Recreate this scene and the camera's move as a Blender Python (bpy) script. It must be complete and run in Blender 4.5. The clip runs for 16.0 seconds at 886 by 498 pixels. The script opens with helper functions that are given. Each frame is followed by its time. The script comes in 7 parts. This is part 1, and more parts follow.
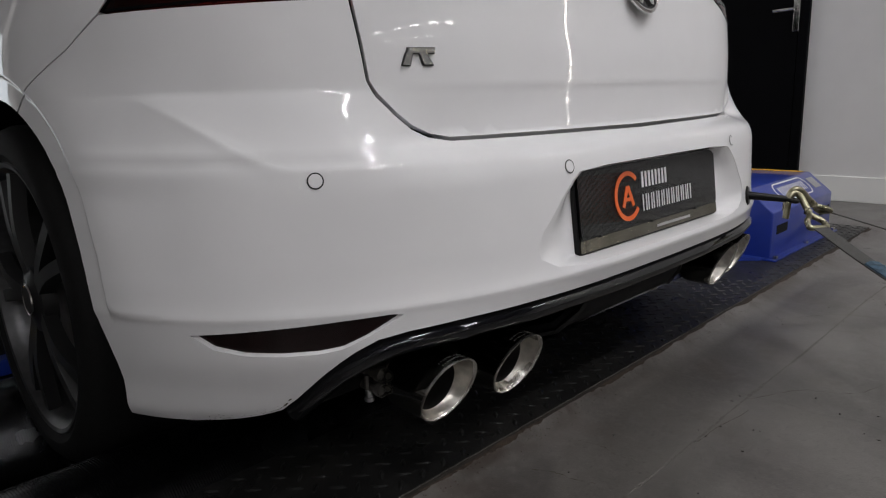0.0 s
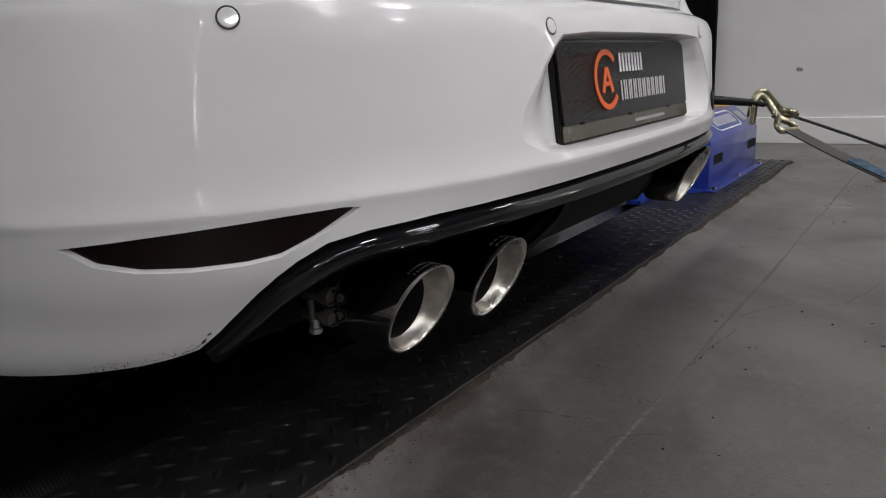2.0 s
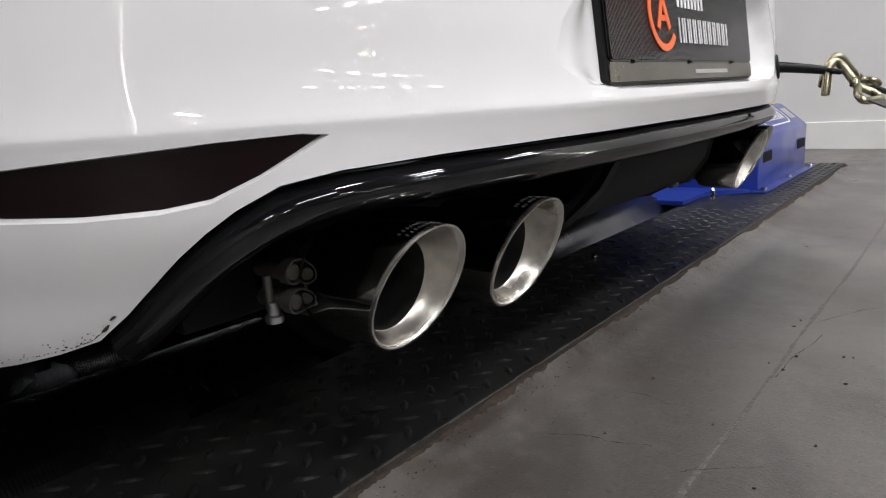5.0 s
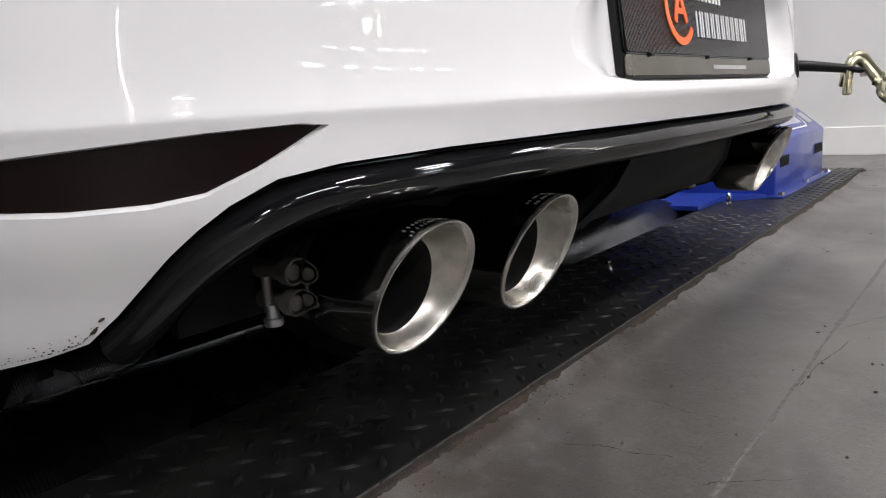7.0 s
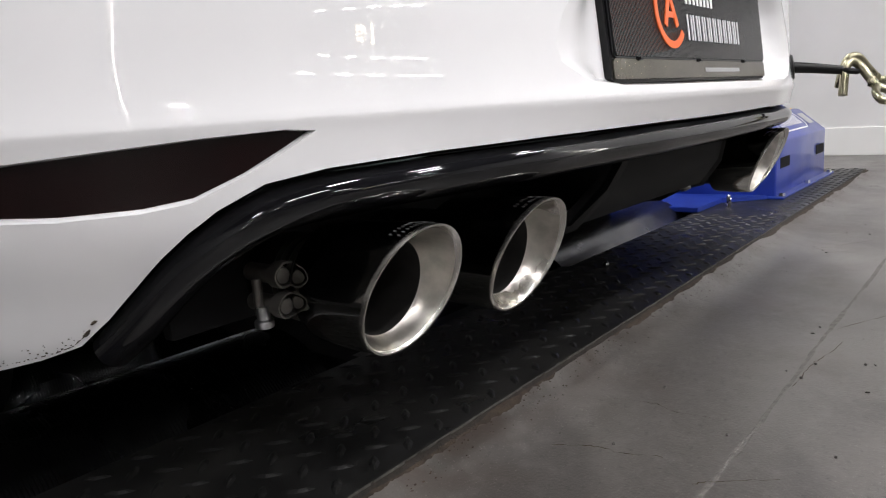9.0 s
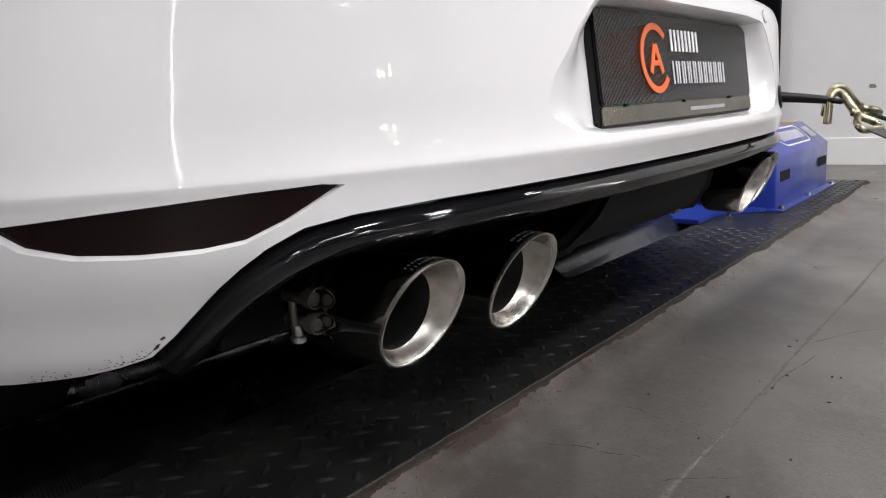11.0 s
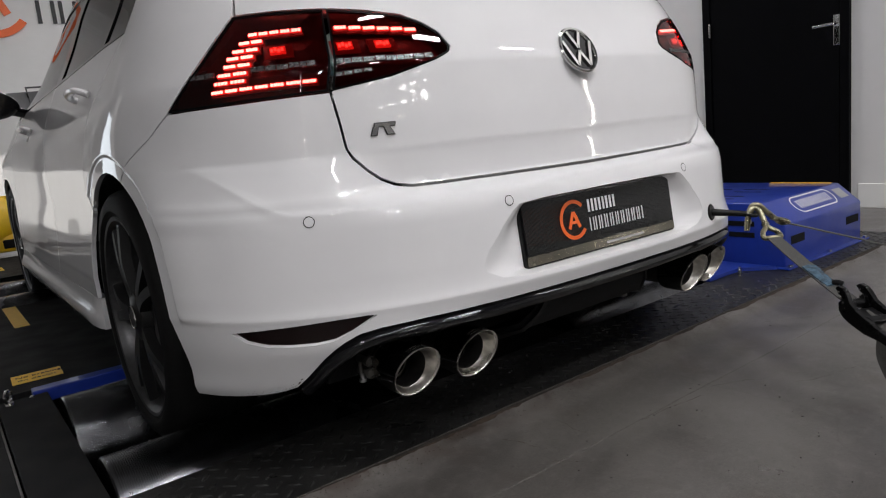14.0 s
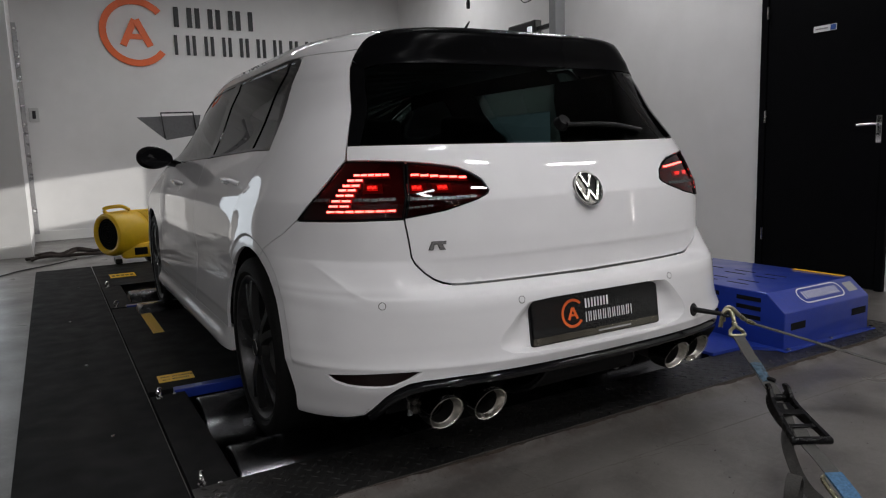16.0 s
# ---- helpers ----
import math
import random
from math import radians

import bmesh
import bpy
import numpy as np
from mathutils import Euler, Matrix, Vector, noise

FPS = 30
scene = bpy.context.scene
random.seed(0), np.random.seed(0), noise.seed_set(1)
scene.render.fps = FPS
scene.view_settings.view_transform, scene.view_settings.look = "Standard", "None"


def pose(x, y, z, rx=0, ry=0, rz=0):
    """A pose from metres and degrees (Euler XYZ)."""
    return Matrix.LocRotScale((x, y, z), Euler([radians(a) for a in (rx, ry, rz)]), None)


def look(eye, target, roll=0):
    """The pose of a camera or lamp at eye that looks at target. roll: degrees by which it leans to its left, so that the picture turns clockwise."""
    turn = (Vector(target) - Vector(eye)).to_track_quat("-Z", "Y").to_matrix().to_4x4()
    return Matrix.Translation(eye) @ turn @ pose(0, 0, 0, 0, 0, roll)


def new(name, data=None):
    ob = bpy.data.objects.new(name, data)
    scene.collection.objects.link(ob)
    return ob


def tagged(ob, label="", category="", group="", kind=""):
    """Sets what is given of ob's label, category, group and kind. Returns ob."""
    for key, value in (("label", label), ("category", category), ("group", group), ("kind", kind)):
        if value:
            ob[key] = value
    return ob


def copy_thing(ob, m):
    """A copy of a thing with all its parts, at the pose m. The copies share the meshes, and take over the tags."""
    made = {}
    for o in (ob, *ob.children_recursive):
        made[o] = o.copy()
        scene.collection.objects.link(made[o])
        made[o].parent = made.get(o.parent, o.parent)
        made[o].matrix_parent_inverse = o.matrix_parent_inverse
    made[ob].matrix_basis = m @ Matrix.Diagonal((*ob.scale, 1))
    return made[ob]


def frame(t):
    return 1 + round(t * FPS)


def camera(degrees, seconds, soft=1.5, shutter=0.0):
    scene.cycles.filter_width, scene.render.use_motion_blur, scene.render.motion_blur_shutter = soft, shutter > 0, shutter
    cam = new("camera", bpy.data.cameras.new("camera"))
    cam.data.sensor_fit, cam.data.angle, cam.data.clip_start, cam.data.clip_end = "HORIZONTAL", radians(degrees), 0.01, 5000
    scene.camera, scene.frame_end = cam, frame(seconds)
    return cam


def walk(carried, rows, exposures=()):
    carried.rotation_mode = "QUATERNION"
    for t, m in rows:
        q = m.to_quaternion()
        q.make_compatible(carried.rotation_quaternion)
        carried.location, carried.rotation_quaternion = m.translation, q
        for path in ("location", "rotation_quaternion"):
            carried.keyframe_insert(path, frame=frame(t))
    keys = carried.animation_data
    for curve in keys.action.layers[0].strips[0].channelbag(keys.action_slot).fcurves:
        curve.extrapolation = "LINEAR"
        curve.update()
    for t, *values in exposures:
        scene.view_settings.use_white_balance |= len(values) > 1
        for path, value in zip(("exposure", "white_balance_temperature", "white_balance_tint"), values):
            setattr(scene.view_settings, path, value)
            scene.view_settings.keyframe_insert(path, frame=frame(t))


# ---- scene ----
cam = camera(65.91, 16.0, soft=1.15)
PATH = [
    (0, (-1.2044, -0.6273, 0.6427), (0.205, 0.7944, 0.1978), -1.9),
    (0.5, (-1.2105, -0.5576, 0.6027), (0.2624, 0.7944, 0.1517), -2.0),
    (1, (-1.191, -0.5043, 0.5596), (0.3342, 0.7862, 0.1025), -1.7),
    (1.5, (-1.1521, -0.4551, 0.5186), (0.3895, 0.7995, 0.0154), -2.0),
    (2, (-1.1111, -0.4325, 0.4817), (0.4674, 0.7708, -0.0318), -3.2),
    (2.5, (-1.0557, -0.412, 0.4582), (0.5648, 0.74, -0.042), -3.6),
    (3, (-1.0322, -0.3915, 0.4325), (0.6027, 0.7534, -0.0369), -3.7),
    (3.5, (-1.0158, -0.3669, 0.41), (0.5699, 0.8507, -0.043), -3.7),
    (4, (-0.9922, -0.3526, 0.3926), (0.5689, 0.8989, -0.0553), -3.6),
    (4.5, (-0.9655, -0.3342, 0.3803), (0.5914, 0.9245, -0.0625), -3.6),
    (7, (-0.9235, -0.3044, 0.3557), (0.6129, 0.9901, -0.0482), -4.0),
    (7.5, (-0.9194, -0.3034, 0.3577), (0.615, 0.9942, -0.0451), -4.0),
    (8, (-0.9153, -0.3085, 0.3557), (0.617, 0.9922, -0.0451), -4.1),
    (10.5, (-0.9584, -0.3608, 0.3772), (0.5555, 0.9645, -0.0164), -4.2),
    (11, (-0.9871, -0.3895, 0.4069), (0.5125, 0.9481, 0.0031), -3.8),
    (11.5, (-1.0404, -0.4387, 0.4397), (0.4274, 0.9358, 0.0389), -3.6),
    (12, (-1.0998, -0.5402, 0.4889), (0.2849, 0.9143, 0.0789), -3.9),
    (12.5, (-1.1347, -0.6663, 0.5494), (0.1435, 0.8846, 0.1425), -4.3),
    (13, (-1.1716, -0.8067, 0.6006), (0.0297, 0.8036, 0.1927), -3.9),
    (13.5, (-1.2136, -0.9276, 0.6509), (-0.0225, 0.6949, 0.2603), -4.8),
    (14, (-1.2495, -1.0455, 0.6847), (-0.0512, 0.5812, 0.3352), -5.8),
    (14.5, (-1.2925, -1.1941, 0.7452), (-0.1558, 0.4797, 0.4151), -5.1),
    (15, (-1.3345, -1.3448, 0.8354), (-0.2521, 0.369, 0.5299), -3.7),
    (15.5, (-1.3971, -1.4627, 0.9102), (-0.3423, 0.2696, 0.6129), -2.5),
    (16, (-1.4678, -1.5969, 0.9594), (-0.4643, 0.1681, 0.6765), -1.9),
]
EXPOSURES = [(0.0, -0.60), (1.5, -0.52), (3.0, -0.13), (4.5, 0.24), (8.0, 0.50), (10.5, 0.50), (11.5, 0.30), (12.5, 0.08), (13.5, -0.15), (14.5, -0.48), (16.0, -0.75)]
walk(cam, [(t, look(eye, target, roll)) for t, eye, target, roll in PATH], EXPOSURES)

# ---- light: dim daylight from outside, rows of ceiling tubes and thin strips of diodes inside ----
LAMP_W, SUN_W = 45.0, 5.0
world = bpy.data.worlds.new("world")
scene.world = world
world.use_nodes = True
world.node_tree.nodes["Background"].inputs[0].default_value = (0.62, 0.72, 0.85, 1)
world.node_tree.nodes["Background"].inputs[1].default_value = 0.6


def area(name, loc, target, sx, sy, power, colour=(1.0, 0.985, 1.0), spread=math.pi):
    la = bpy.data.lights.new(name, "AREA")
    la.shape, la.size, la.size_y, la.energy, la.color, la.spread = "RECTANGLE", sx, sy, power, colour, spread
    ob = new(name, la)
    ob.matrix_world = look(loc, target)
    return ob


# ---- materials ----
def mat(name, colour, rough=0.5, metal=0.0, coat=0.0, emit=None, strength=0.0, vary=0.0, grain=60.0, bump=0.0, bump_scale=200.0, rough_vary=0.0, stain=None, stain_scale=4.0, spec=0.5):
    """A surface with fine grain, larger patches and a little relief."""
    m = bpy.data.materials.new(name)
    m.use_nodes = True
    nt = m.node_tree
    b = nt.nodes["Principled BSDF"]
    b.inputs["Base Color"].default_value = (*colour, 1)
    b.inputs["Roughness"].default_value = rough
    b.inputs["Metallic"].default_value = metal
    b.inputs["Specular IOR Level"].default_value = spec
    b.inputs["Coat Weight"].default_value = coat
    b.inputs["Coat Roughness"].default_value = 0.02
    if emit:
        b.inputs["Emission Color"].default_value = (*emit, 1)
        b.inputs["Emission Strength"].default_value = strength
    co = nt.nodes.new("ShaderNodeTexCoord").outputs["Object"]

    def nz(scale, detail=4.0):
        n = nt.nodes.new("ShaderNodeTexNoise")
        n.inputs["Scale"].default_value, n.inputs["Detail"].default_value = scale, detail
        nt.links.new(co, n.inputs["Vector"])
        return n.outputs["Fac"]

    def ramp(fac, lo, hi, a, z):
        r = nt.nodes.new("ShaderNodeMapRange")
        for k, v in zip(("From Min", "From Max", "To Min", "To Max"), (lo, hi, a, z)):
            r.inputs[k].default_value = v
        nt.links.new(fac, r.inputs["Value"])
        return r.outputs[0]

    if vary or stain:
        mix = nt.nodes.new("ShaderNodeMix")
        mix.data_type = "RGBA"
        mix.inputs[6].default_value = (*[c * (1 - vary) for c in colour], 1)
        mix.inputs[7].default_value = (*[min(c * (1 + vary), 1) for c in colour], 1)
        nt.links.new(ramp(nz(grain), 0.3, 0.7, 0, 1), mix.inputs[0])
        out = mix.outputs[2]
        if stain:
            two = nt.nodes.new("ShaderNodeMix")
            two.data_type = "RGBA"
            two.inputs[7].default_value = (*stain, 1)
            nt.links.new(out, two.inputs[6])
            nt.links.new(ramp(nz(stain_scale, 6), 0.5, 0.75, 0, 0.8), two.inputs[0])
            out = two.outputs[2]
        nt.links.new(out, b.inputs["Base Color"])
    if rough_vary:
        nt.links.new(ramp(nz(grain / 4), 0.3, 0.7, rough - rough_vary, rough + rough_vary), b.inputs["Roughness"])
    if bump:
        bp = nt.nodes.new("ShaderNodeBump")
        bp.inputs["Strength"].default_value, bp.inputs["Distance"].default_value = bump, 0.002
        nt.links.new(nz(bump_scale), bp.inputs["Height"])
        nt.links.new(bp.outputs[0], b.inputs["Normal"])
    return m


def glass_mat(name, tint, rough=0.0, ior=1.5):
    """Dark tinted glass: lets a little through, mirrors the rest by its angle."""
    m = bpy.data.materials.new(name)
    m.use_nodes = True
    nt = m.node_tree
    nt.nodes.remove(nt.nodes["Principled BSDF"])
    tr, gl, fr, mx = (nt.nodes.new("ShaderNode" + k) for k in ("BsdfTransparent", "BsdfGlossy", "Fresnel", "MixShader"))
    tr.inputs[0].default_value = (*tint, 1)
    gl.inputs["Roughness"].default_value = rough
    fr.inputs["IOR"].default_value = ior
    nt.links.new(fr.outputs[0], mx.inputs[0])
    nt.links.new(tr.outputs[0], mx.inputs[1])
    nt.links.new(gl.outputs[0], mx.inputs[2])
    nt.links.new(mx.outputs[0], nt.nodes["Material Output"].inputs[0])
    return m


PAINT = mat("white_paint", (0.78, 0.775, 0.785), 0.55, 0, 1.0, vary=0.015, grain=9, spec=0.0)
SATIN = mat("black_plastic", (0.004, 0.004, 0.0043), 0.42, spec=0.25, vary=0.3, grain=80, bump=0.15, bump_scale=700)
SPOILER = mat("spoiler_black", (0.003, 0.003, 0.0034), 0.26, vary=0.1, grain=20, spec=0.03, rough_vary=0.05)
GLOSS = mat("gloss_black", (0.005, 0.005, 0.006), 0.06, spec=0.4, vary=0.2, grain=20, rough_vary=0.025)
GLASS = glass_mat("tinted_glass", (0.12, 0.14, 0.135))
REARGLASS = glass_mat("privacy_glass", (0.22, 0.28, 0.265), ior=1.17)
LENS = glass_mat("smoked_red_lens", (0.46, 0.105, 0.105))
REFLECTOR = mat("dark_red_reflector", (0.006, 0.0012, 0.0014), 0.22, coat=0.0, spec=0.3, vary=0.2, grain=40)
RUBBER = mat("tyre_rubber", (0.006, 0.006, 0.006), 0.7, spec=0.2, vary=0.25, grain=120, bump=0.2, bump_scale=500)
CHROME = mat("chrome", (0.78, 0.77, 0.75), 0.12, 1.0, rough_vary=0.04, vary=0.04, grain=30)
INNER = mat("worn_inner_steel", (0.46, 0.44, 0.405), 0.29, 1.0, vary=0.28, grain=45, rough_vary=0.12)
BRUSHED = mat("brushed_steel", (0.62, 0.60, 0.565), 0.24, 1.0, vary=0.03, grain=300, rough_vary=0.03, bump=0.04, bump_scale=1200)
DARKCHROME = mat("black_chrome", (0.36, 0.355, 0.33), 0.07, 1.0, vary=0.08, grain=25, rough_vary=0.025)
CLAMP = mat("dull_zinc", (0.13, 0.122, 0.112), 0.36, 0.75, vary=0.2, grain=70, rough_vary=0.08)
SOOT = mat("soot", (0.012, 0.011, 0.01), 0.8, vary=0.3, grain=90)
STEEL = mat("steel", (0.42, 0.42, 0.43), 0.32, 1.0, vary=0.15, grain=70, rough_vary=0.1)
ROLLER = mat("knurled_roller", (0.130, 0.132, 0.139), 0.25, 1.0, vary=0.2, grain=30, rough_vary=0.05)
DARKSTEEL = mat("dark_steel", (0.16, 0.155, 0.15), 0.4, 1.0, vary=0.3, grain=90, rough_vary=0.1)
BADGE = mat("bright_chrome_mark", (0.70, 0.70, 0.71), 0.22, 0.9, vary=0.03)
RIMEDGE = mat("worn_rim", (0.07, 0.07, 0.072), 0.35, 0.7, vary=0.2, grain=60)
RIM = mat("anthracite_rim", (0.0045, 0.0045, 0.005), 0.5, 0.1, vary=0.15, grain=40)
WALL = mat("wall_paint", (0.70, 0.695, 0.69), 0.75, vary=0.025, grain=5, bump=0.12, bump_scale=350, stain=(0.64, 0.632, 0.62), stain_scale=1.3)
DARKROOF = mat("dark_roof_sheet", (0.045, 0.045, 0.047), 0.8, vary=0.1, grain=4)
GREYWALL = mat("grey_wall_paint", (0.30, 0.298, 0.295), 0.75, vary=0.03, grain=5, bump=0.12, bump_scale=350, stain=(0.26, 0.255, 0.25), stain_scale=1.3)
CEIL = mat("ceiling_paint", (0.50, 0.50, 0.50), 0.85, vary=0.03, grain=3)
SKIRT = mat("skirting_paint", (0.78, 0.78, 0.76), 0.5, vary=0.02, grain=8)
DOOR = mat("door_black", (0.0022, 0.0023, 0.0030), 0.55, spec=0.06, vary=0.2, grain=12, rough_vary=0.06)
BLUE = mat("blue_powder_coat", (0.012, 0.036, 0.29), 0.38, coat=0.6, vary=0.07, grain=30, bump=0.1, bump_scale=800, rough_vary=0.06)
YELLOW = mat("yellow_plastic", (0.80, 0.50, 0.015), 0.42, vary=0.06, grain=12)
STICKER = mat("yellow_sticker", (0.80, 0.47, 0.012), 0.42, vary=0.10, grain=60)
DECK = mat("black_deck", (0.0085, 0.0085, 0.009), 0.72, spec=0.14, vary=0.25, grain=35, bump=0.2, bump_scale=900, rough_vary=0.08, stain=(0.018, 0.0175, 0.017), stain_scale=3)
TREAD = mat("black_rubber_tread", (0.015, 0.0148, 0.0145), 0.36, spec=0.38, vary=0.3, grain=60, bump=0.3, bump_scale=700, rough_vary=0.10, stain=(0.034, 0.032, 0.0295), stain_scale=5)
DIRT = mat("dirt", (0.055, 0.042, 0.030), 0.95, vary=0.5, grain=150)
WHITE = mat("white_print", (0.80, 0.80, 0.80), 0.5, vary=0.02, grain=30)
ORANGE = mat("orange_print", (0.80, 0.13, 0.02), 0.45, vary=0.04, grain=30)
INK = mat("black_print", (0.012, 0.012, 0.013), 0.5, vary=0.2, grain=30)
GREYMARK = mat("engraved_grey", (0.33, 0.33, 0.33), 0.5, vary=0.1, grain=90)
WEB = mat("grey_webbing", (0.062, 0.060, 0.056), 0.85, vary=0.2, grain=220, bump=0.6, bump_scale=900)
WRAPBLUE = mat("faded_blue_wrap", (0.045, 0.085, 0.125), 0.85, vary=0.6, grain=90, bump=0.6, bump_scale=500)
WEBBLUE = mat("blue_webbing", (0.05, 0.13, 0.24), 0.85, vary=0.3, grain=160, bump=0.5, bump_scale=900)
RATCHET = mat("black_ratchet_paint", (0.0045, 0.0045, 0.005), 0.28, spec=0.16, vary=0.3, grain=60, rough_vary=0.08)
BRASS = mat("yellow_zinc", (0.34, 0.315, 0.22), 0.30, 1.0, vary=0.2, grain=60, rough_vary=0.1)
CABIN = mat("cabin_black", (0.006, 0.006, 0.0065), 0.8, spec=0.2, vary=0.2, grain=20)
SEATCLOTH = mat("seat_cloth", (0.03, 0.03, 0.032), 0.9, vary=0.2, grain=90)
LEDRED = mat("lit_red_diode", (0.3, 0.01, 0.01), 0.4, emit=(1.0, 0.10, 0.07), strength=9.0)
LEDPINK = mat("lit_diode_core", (0.5, 0.1, 0.1), 0.4, emit=(1.0, 0.34, 0.28), strength=34.0)
CLEARSTRIP = mat("clear_prism", (0.16, 0.145, 0.145), 0.2, 0.7, vary=0.75, grain=260, bump=0.5, bump_scale=500)
# dim emission standing in for the diodes' soft glow inside the lamp
LAMPHALO = mat("faint_red_halo", (0.03, 0.002, 0.002), 0.5, emit=(1.0, 0.03, 0.02), strength=0.09)
LAMPGLOW = mat("dim_red_guide", (0.2, 0.01, 0.01), 0.4, emit=(1.0, 0.05, 0.035), strength=1.6)
RUST = mat("rusty_steel", (0.10, 0.055, 0.03), 0.55, 0.4, vary=0.35, grain=60)
LAMPRED = mat("dark_lamp_bowl", (0.024, 0.0018, 0.0024), 0.4, vary=0.3, grain=30)
TUBE = mat("lit_tube", (0.9, 0.9, 0.9), 0.5, emit=(1.0, 0.98, 0.98), strength=30.0)
DIODE = mat("lit_strip_diode", (0.9, 0.9, 0.9), 0.5, emit=(1.0, 0.95, 0.85), strength=60.0)
WARMPANE = mat("warm_lit_pane", (0.5, 0.45, 0.35), 0.4, emit=(1.0, 0.86, 0.6), strength=22.0)
DAY = mat("daylight_sky", (0.0, 0.0, 0.0), 1.0, emit=(0.86, 0.93, 1.0), strength=2.8)


def carbon_mat(name):
    """Black foil with fine raised slanting ribs."""
    m = mat(name, (0.02, 0.02, 0.021), 0.22, coat=0.18, spec=0.30)
    nt = m.node_tree
    b = nt.nodes["Principled BSDF"]
    co = nt.nodes.new("ShaderNodeTexCoord")
    mp = nt.nodes.new("ShaderNodeMapping")
    mp.inputs["Rotation"].default_value = (0, radians(9), 0)
    wv = nt.nodes.new("ShaderNodeTexWave")
    wv.inputs["Scale"].default_value = 88
    bp = nt.nodes.new("ShaderNodeBump")
    bp.inputs["Strength"].default_value, bp.inputs["Distance"].default_value = 0.85, 0.0009
    cr = nt.nodes.new("ShaderNodeMix")
    cr.data_type = "RGBA"
    cr.inputs[6].default_value, cr.inputs[7].default_value = (0.004, 0.004, 0.0043, 1), (0.009, 0.009, 0.0095, 1)
    nt.links.new(co.outputs["Object"], mp.inputs[0])
    nt.links.new(mp.outputs[0], wv.inputs["Vector"])
    nt.links.new(wv.outputs["Fac"], bp.inputs["Height"])
    nt.links.new(wv.outputs["Fac"], cr.inputs[0])
    nt.links.new(cr.outputs[2], b.inputs["Base Color"])
    nt.links.new(bp.outputs[0], b.inputs["Normal"])
    nt.links.new(bp.outputs[0], b.inputs["Coat Normal"])
    return m


CARBON = carbon_mat("ribbed_black_foil")


def concrete_mat():
    """Worn grey floor: cloudy patches, dark stains, fine grit and a few hairline cracks."""
    m = mat("concrete", (0.2, 0.2, 0.195), 0.55, spec=0.5)
    nt = m.node_tree
    b = nt.nodes["Principled BSDF"]
    co = nt.nodes.new("ShaderNodeTexCoord").outputs["Object"]

    def nz(scale, detail=5.0, dist=0.0):
        n = nt.nodes.new("ShaderNodeTexNoise")
        n.inputs["Scale"].default_value, n.inputs["Detail"].default_value, n.inputs["Distortion"].default_value = scale, detail, dist
        nt.links.new(co, n.inputs["Vector"])
        return n.outputs["Fac"]

    def rng(fac, lo, hi, a=0.0, z=1.0):
        r = nt.nodes.new("ShaderNodeMapRange")
        for k, v in zip(("From Min", "From Max", "To Min", "To Max"), (lo, hi, a, z)):
            r.inputs[k].default_value = v
        nt.links.new(fac, r.inputs["Value"])
        return r.outputs[0]

    def mix(fac, one, two):
        x = nt.nodes.new("ShaderNodeMix")
        x.data_type = "RGBA"
        nt.links.new(fac, x.inputs[0])
        for k, c in ((6, one), (7, two)):
            if isinstance(c, tuple):
                x.inputs[k].default_value = (*c, 1)
            else:
                nt.links.new(c, x.inputs[k])
        return x.outputs[2]

    base = mix(rng(nz(2.2, 6, 0.6), 0.32, 0.68), (0.055, 0.049, 0.0445), (0.130, 0.120, 0.111))
    base = mix(rng(nz(140, 3), 0.40, 0.60, 0, 0.35), base, (0.138, 0.128, 0.119))
    base = mix(rng(nz(1.6, 7, 1.4), 0.52, 0.60, 0, 0.6), base, (0.046, 0.041, 0.038))
    base = mix(rng(nz(5.5, 7, 0.8), 0.56, 0.68, 0, 0.5), base, (0.058, 0.045, 0.037))
    base = mix(rng(nz(38, 8), 0.50, 0.72, 0, 0.40), base, (0.165, 0.156, 0.146))
    base = mix(rng(nz(120, 6, 0.5), 0.60, 0.70, 0, 0.55), base, (0.03, 0.027, 0.025))
    base = mix(rng(nz(380, 2), 0.64, 0.72, 0, 0.5), base, (0.27, 0.255, 0.24))
    # brown dirt creeping out from the mat's edge
    sep = nt.nodes.new("ShaderNodeSeparateXYZ")
    nt.links.new(co, sep.inputs[0])
    band = rng(sep.outputs["Y"], 0.070, 0.120, 0.0, 1.0)
    inner = rng(sep.outputs["Y"], 0.17, 0.26, 1.0, 0.0)
    both = nt.nodes.new("ShaderNodeMath")
    both.operation = "MULTIPLY"
    nt.links.new(band, both.inputs[0])
    nt.links.new(inner, both.inputs[1])
    gate = nt.nodes.new("ShaderNodeMath")
    gate.operation = "MULTIPLY"
    nt.links.new(both.outputs[0], gate.inputs[0])
    nt.links.new(rng(nz(9, 6, 1.5), 0.42, 0.62), gate.inputs[1])
    base = mix(gate.outputs[0], base, (0.036, 0.023, 0.016))
    # pale scuffed strip along the filled joint
    up = rng(sep.outputs["Y"], -0.22, -0.13, 0.0, 1.0)
    down = rng(sep.outputs["Y"], -0.12, -0.07, 1.0, 0.0)
    strip = nt.nodes.new("ShaderNodeMath")
    strip.operation = "MULTIPLY"
    nt.links.new(up, strip.inputs[0])
    nt.links.new(down, strip.inputs[1])
    worn = nt.nodes.new("ShaderNodeMath")
    worn.operation = "MULTIPLY"
    nt.links.new(strip.outputs[0], worn.inputs[0])
    nt.links.new(rng(nz(3.2, 6, 0.8), 0.38, 0.62, 0.0, 0.55), worn.inputs[1])
    base = mix(worn.outputs[0], base, (0.145, 0.135, 0.125))
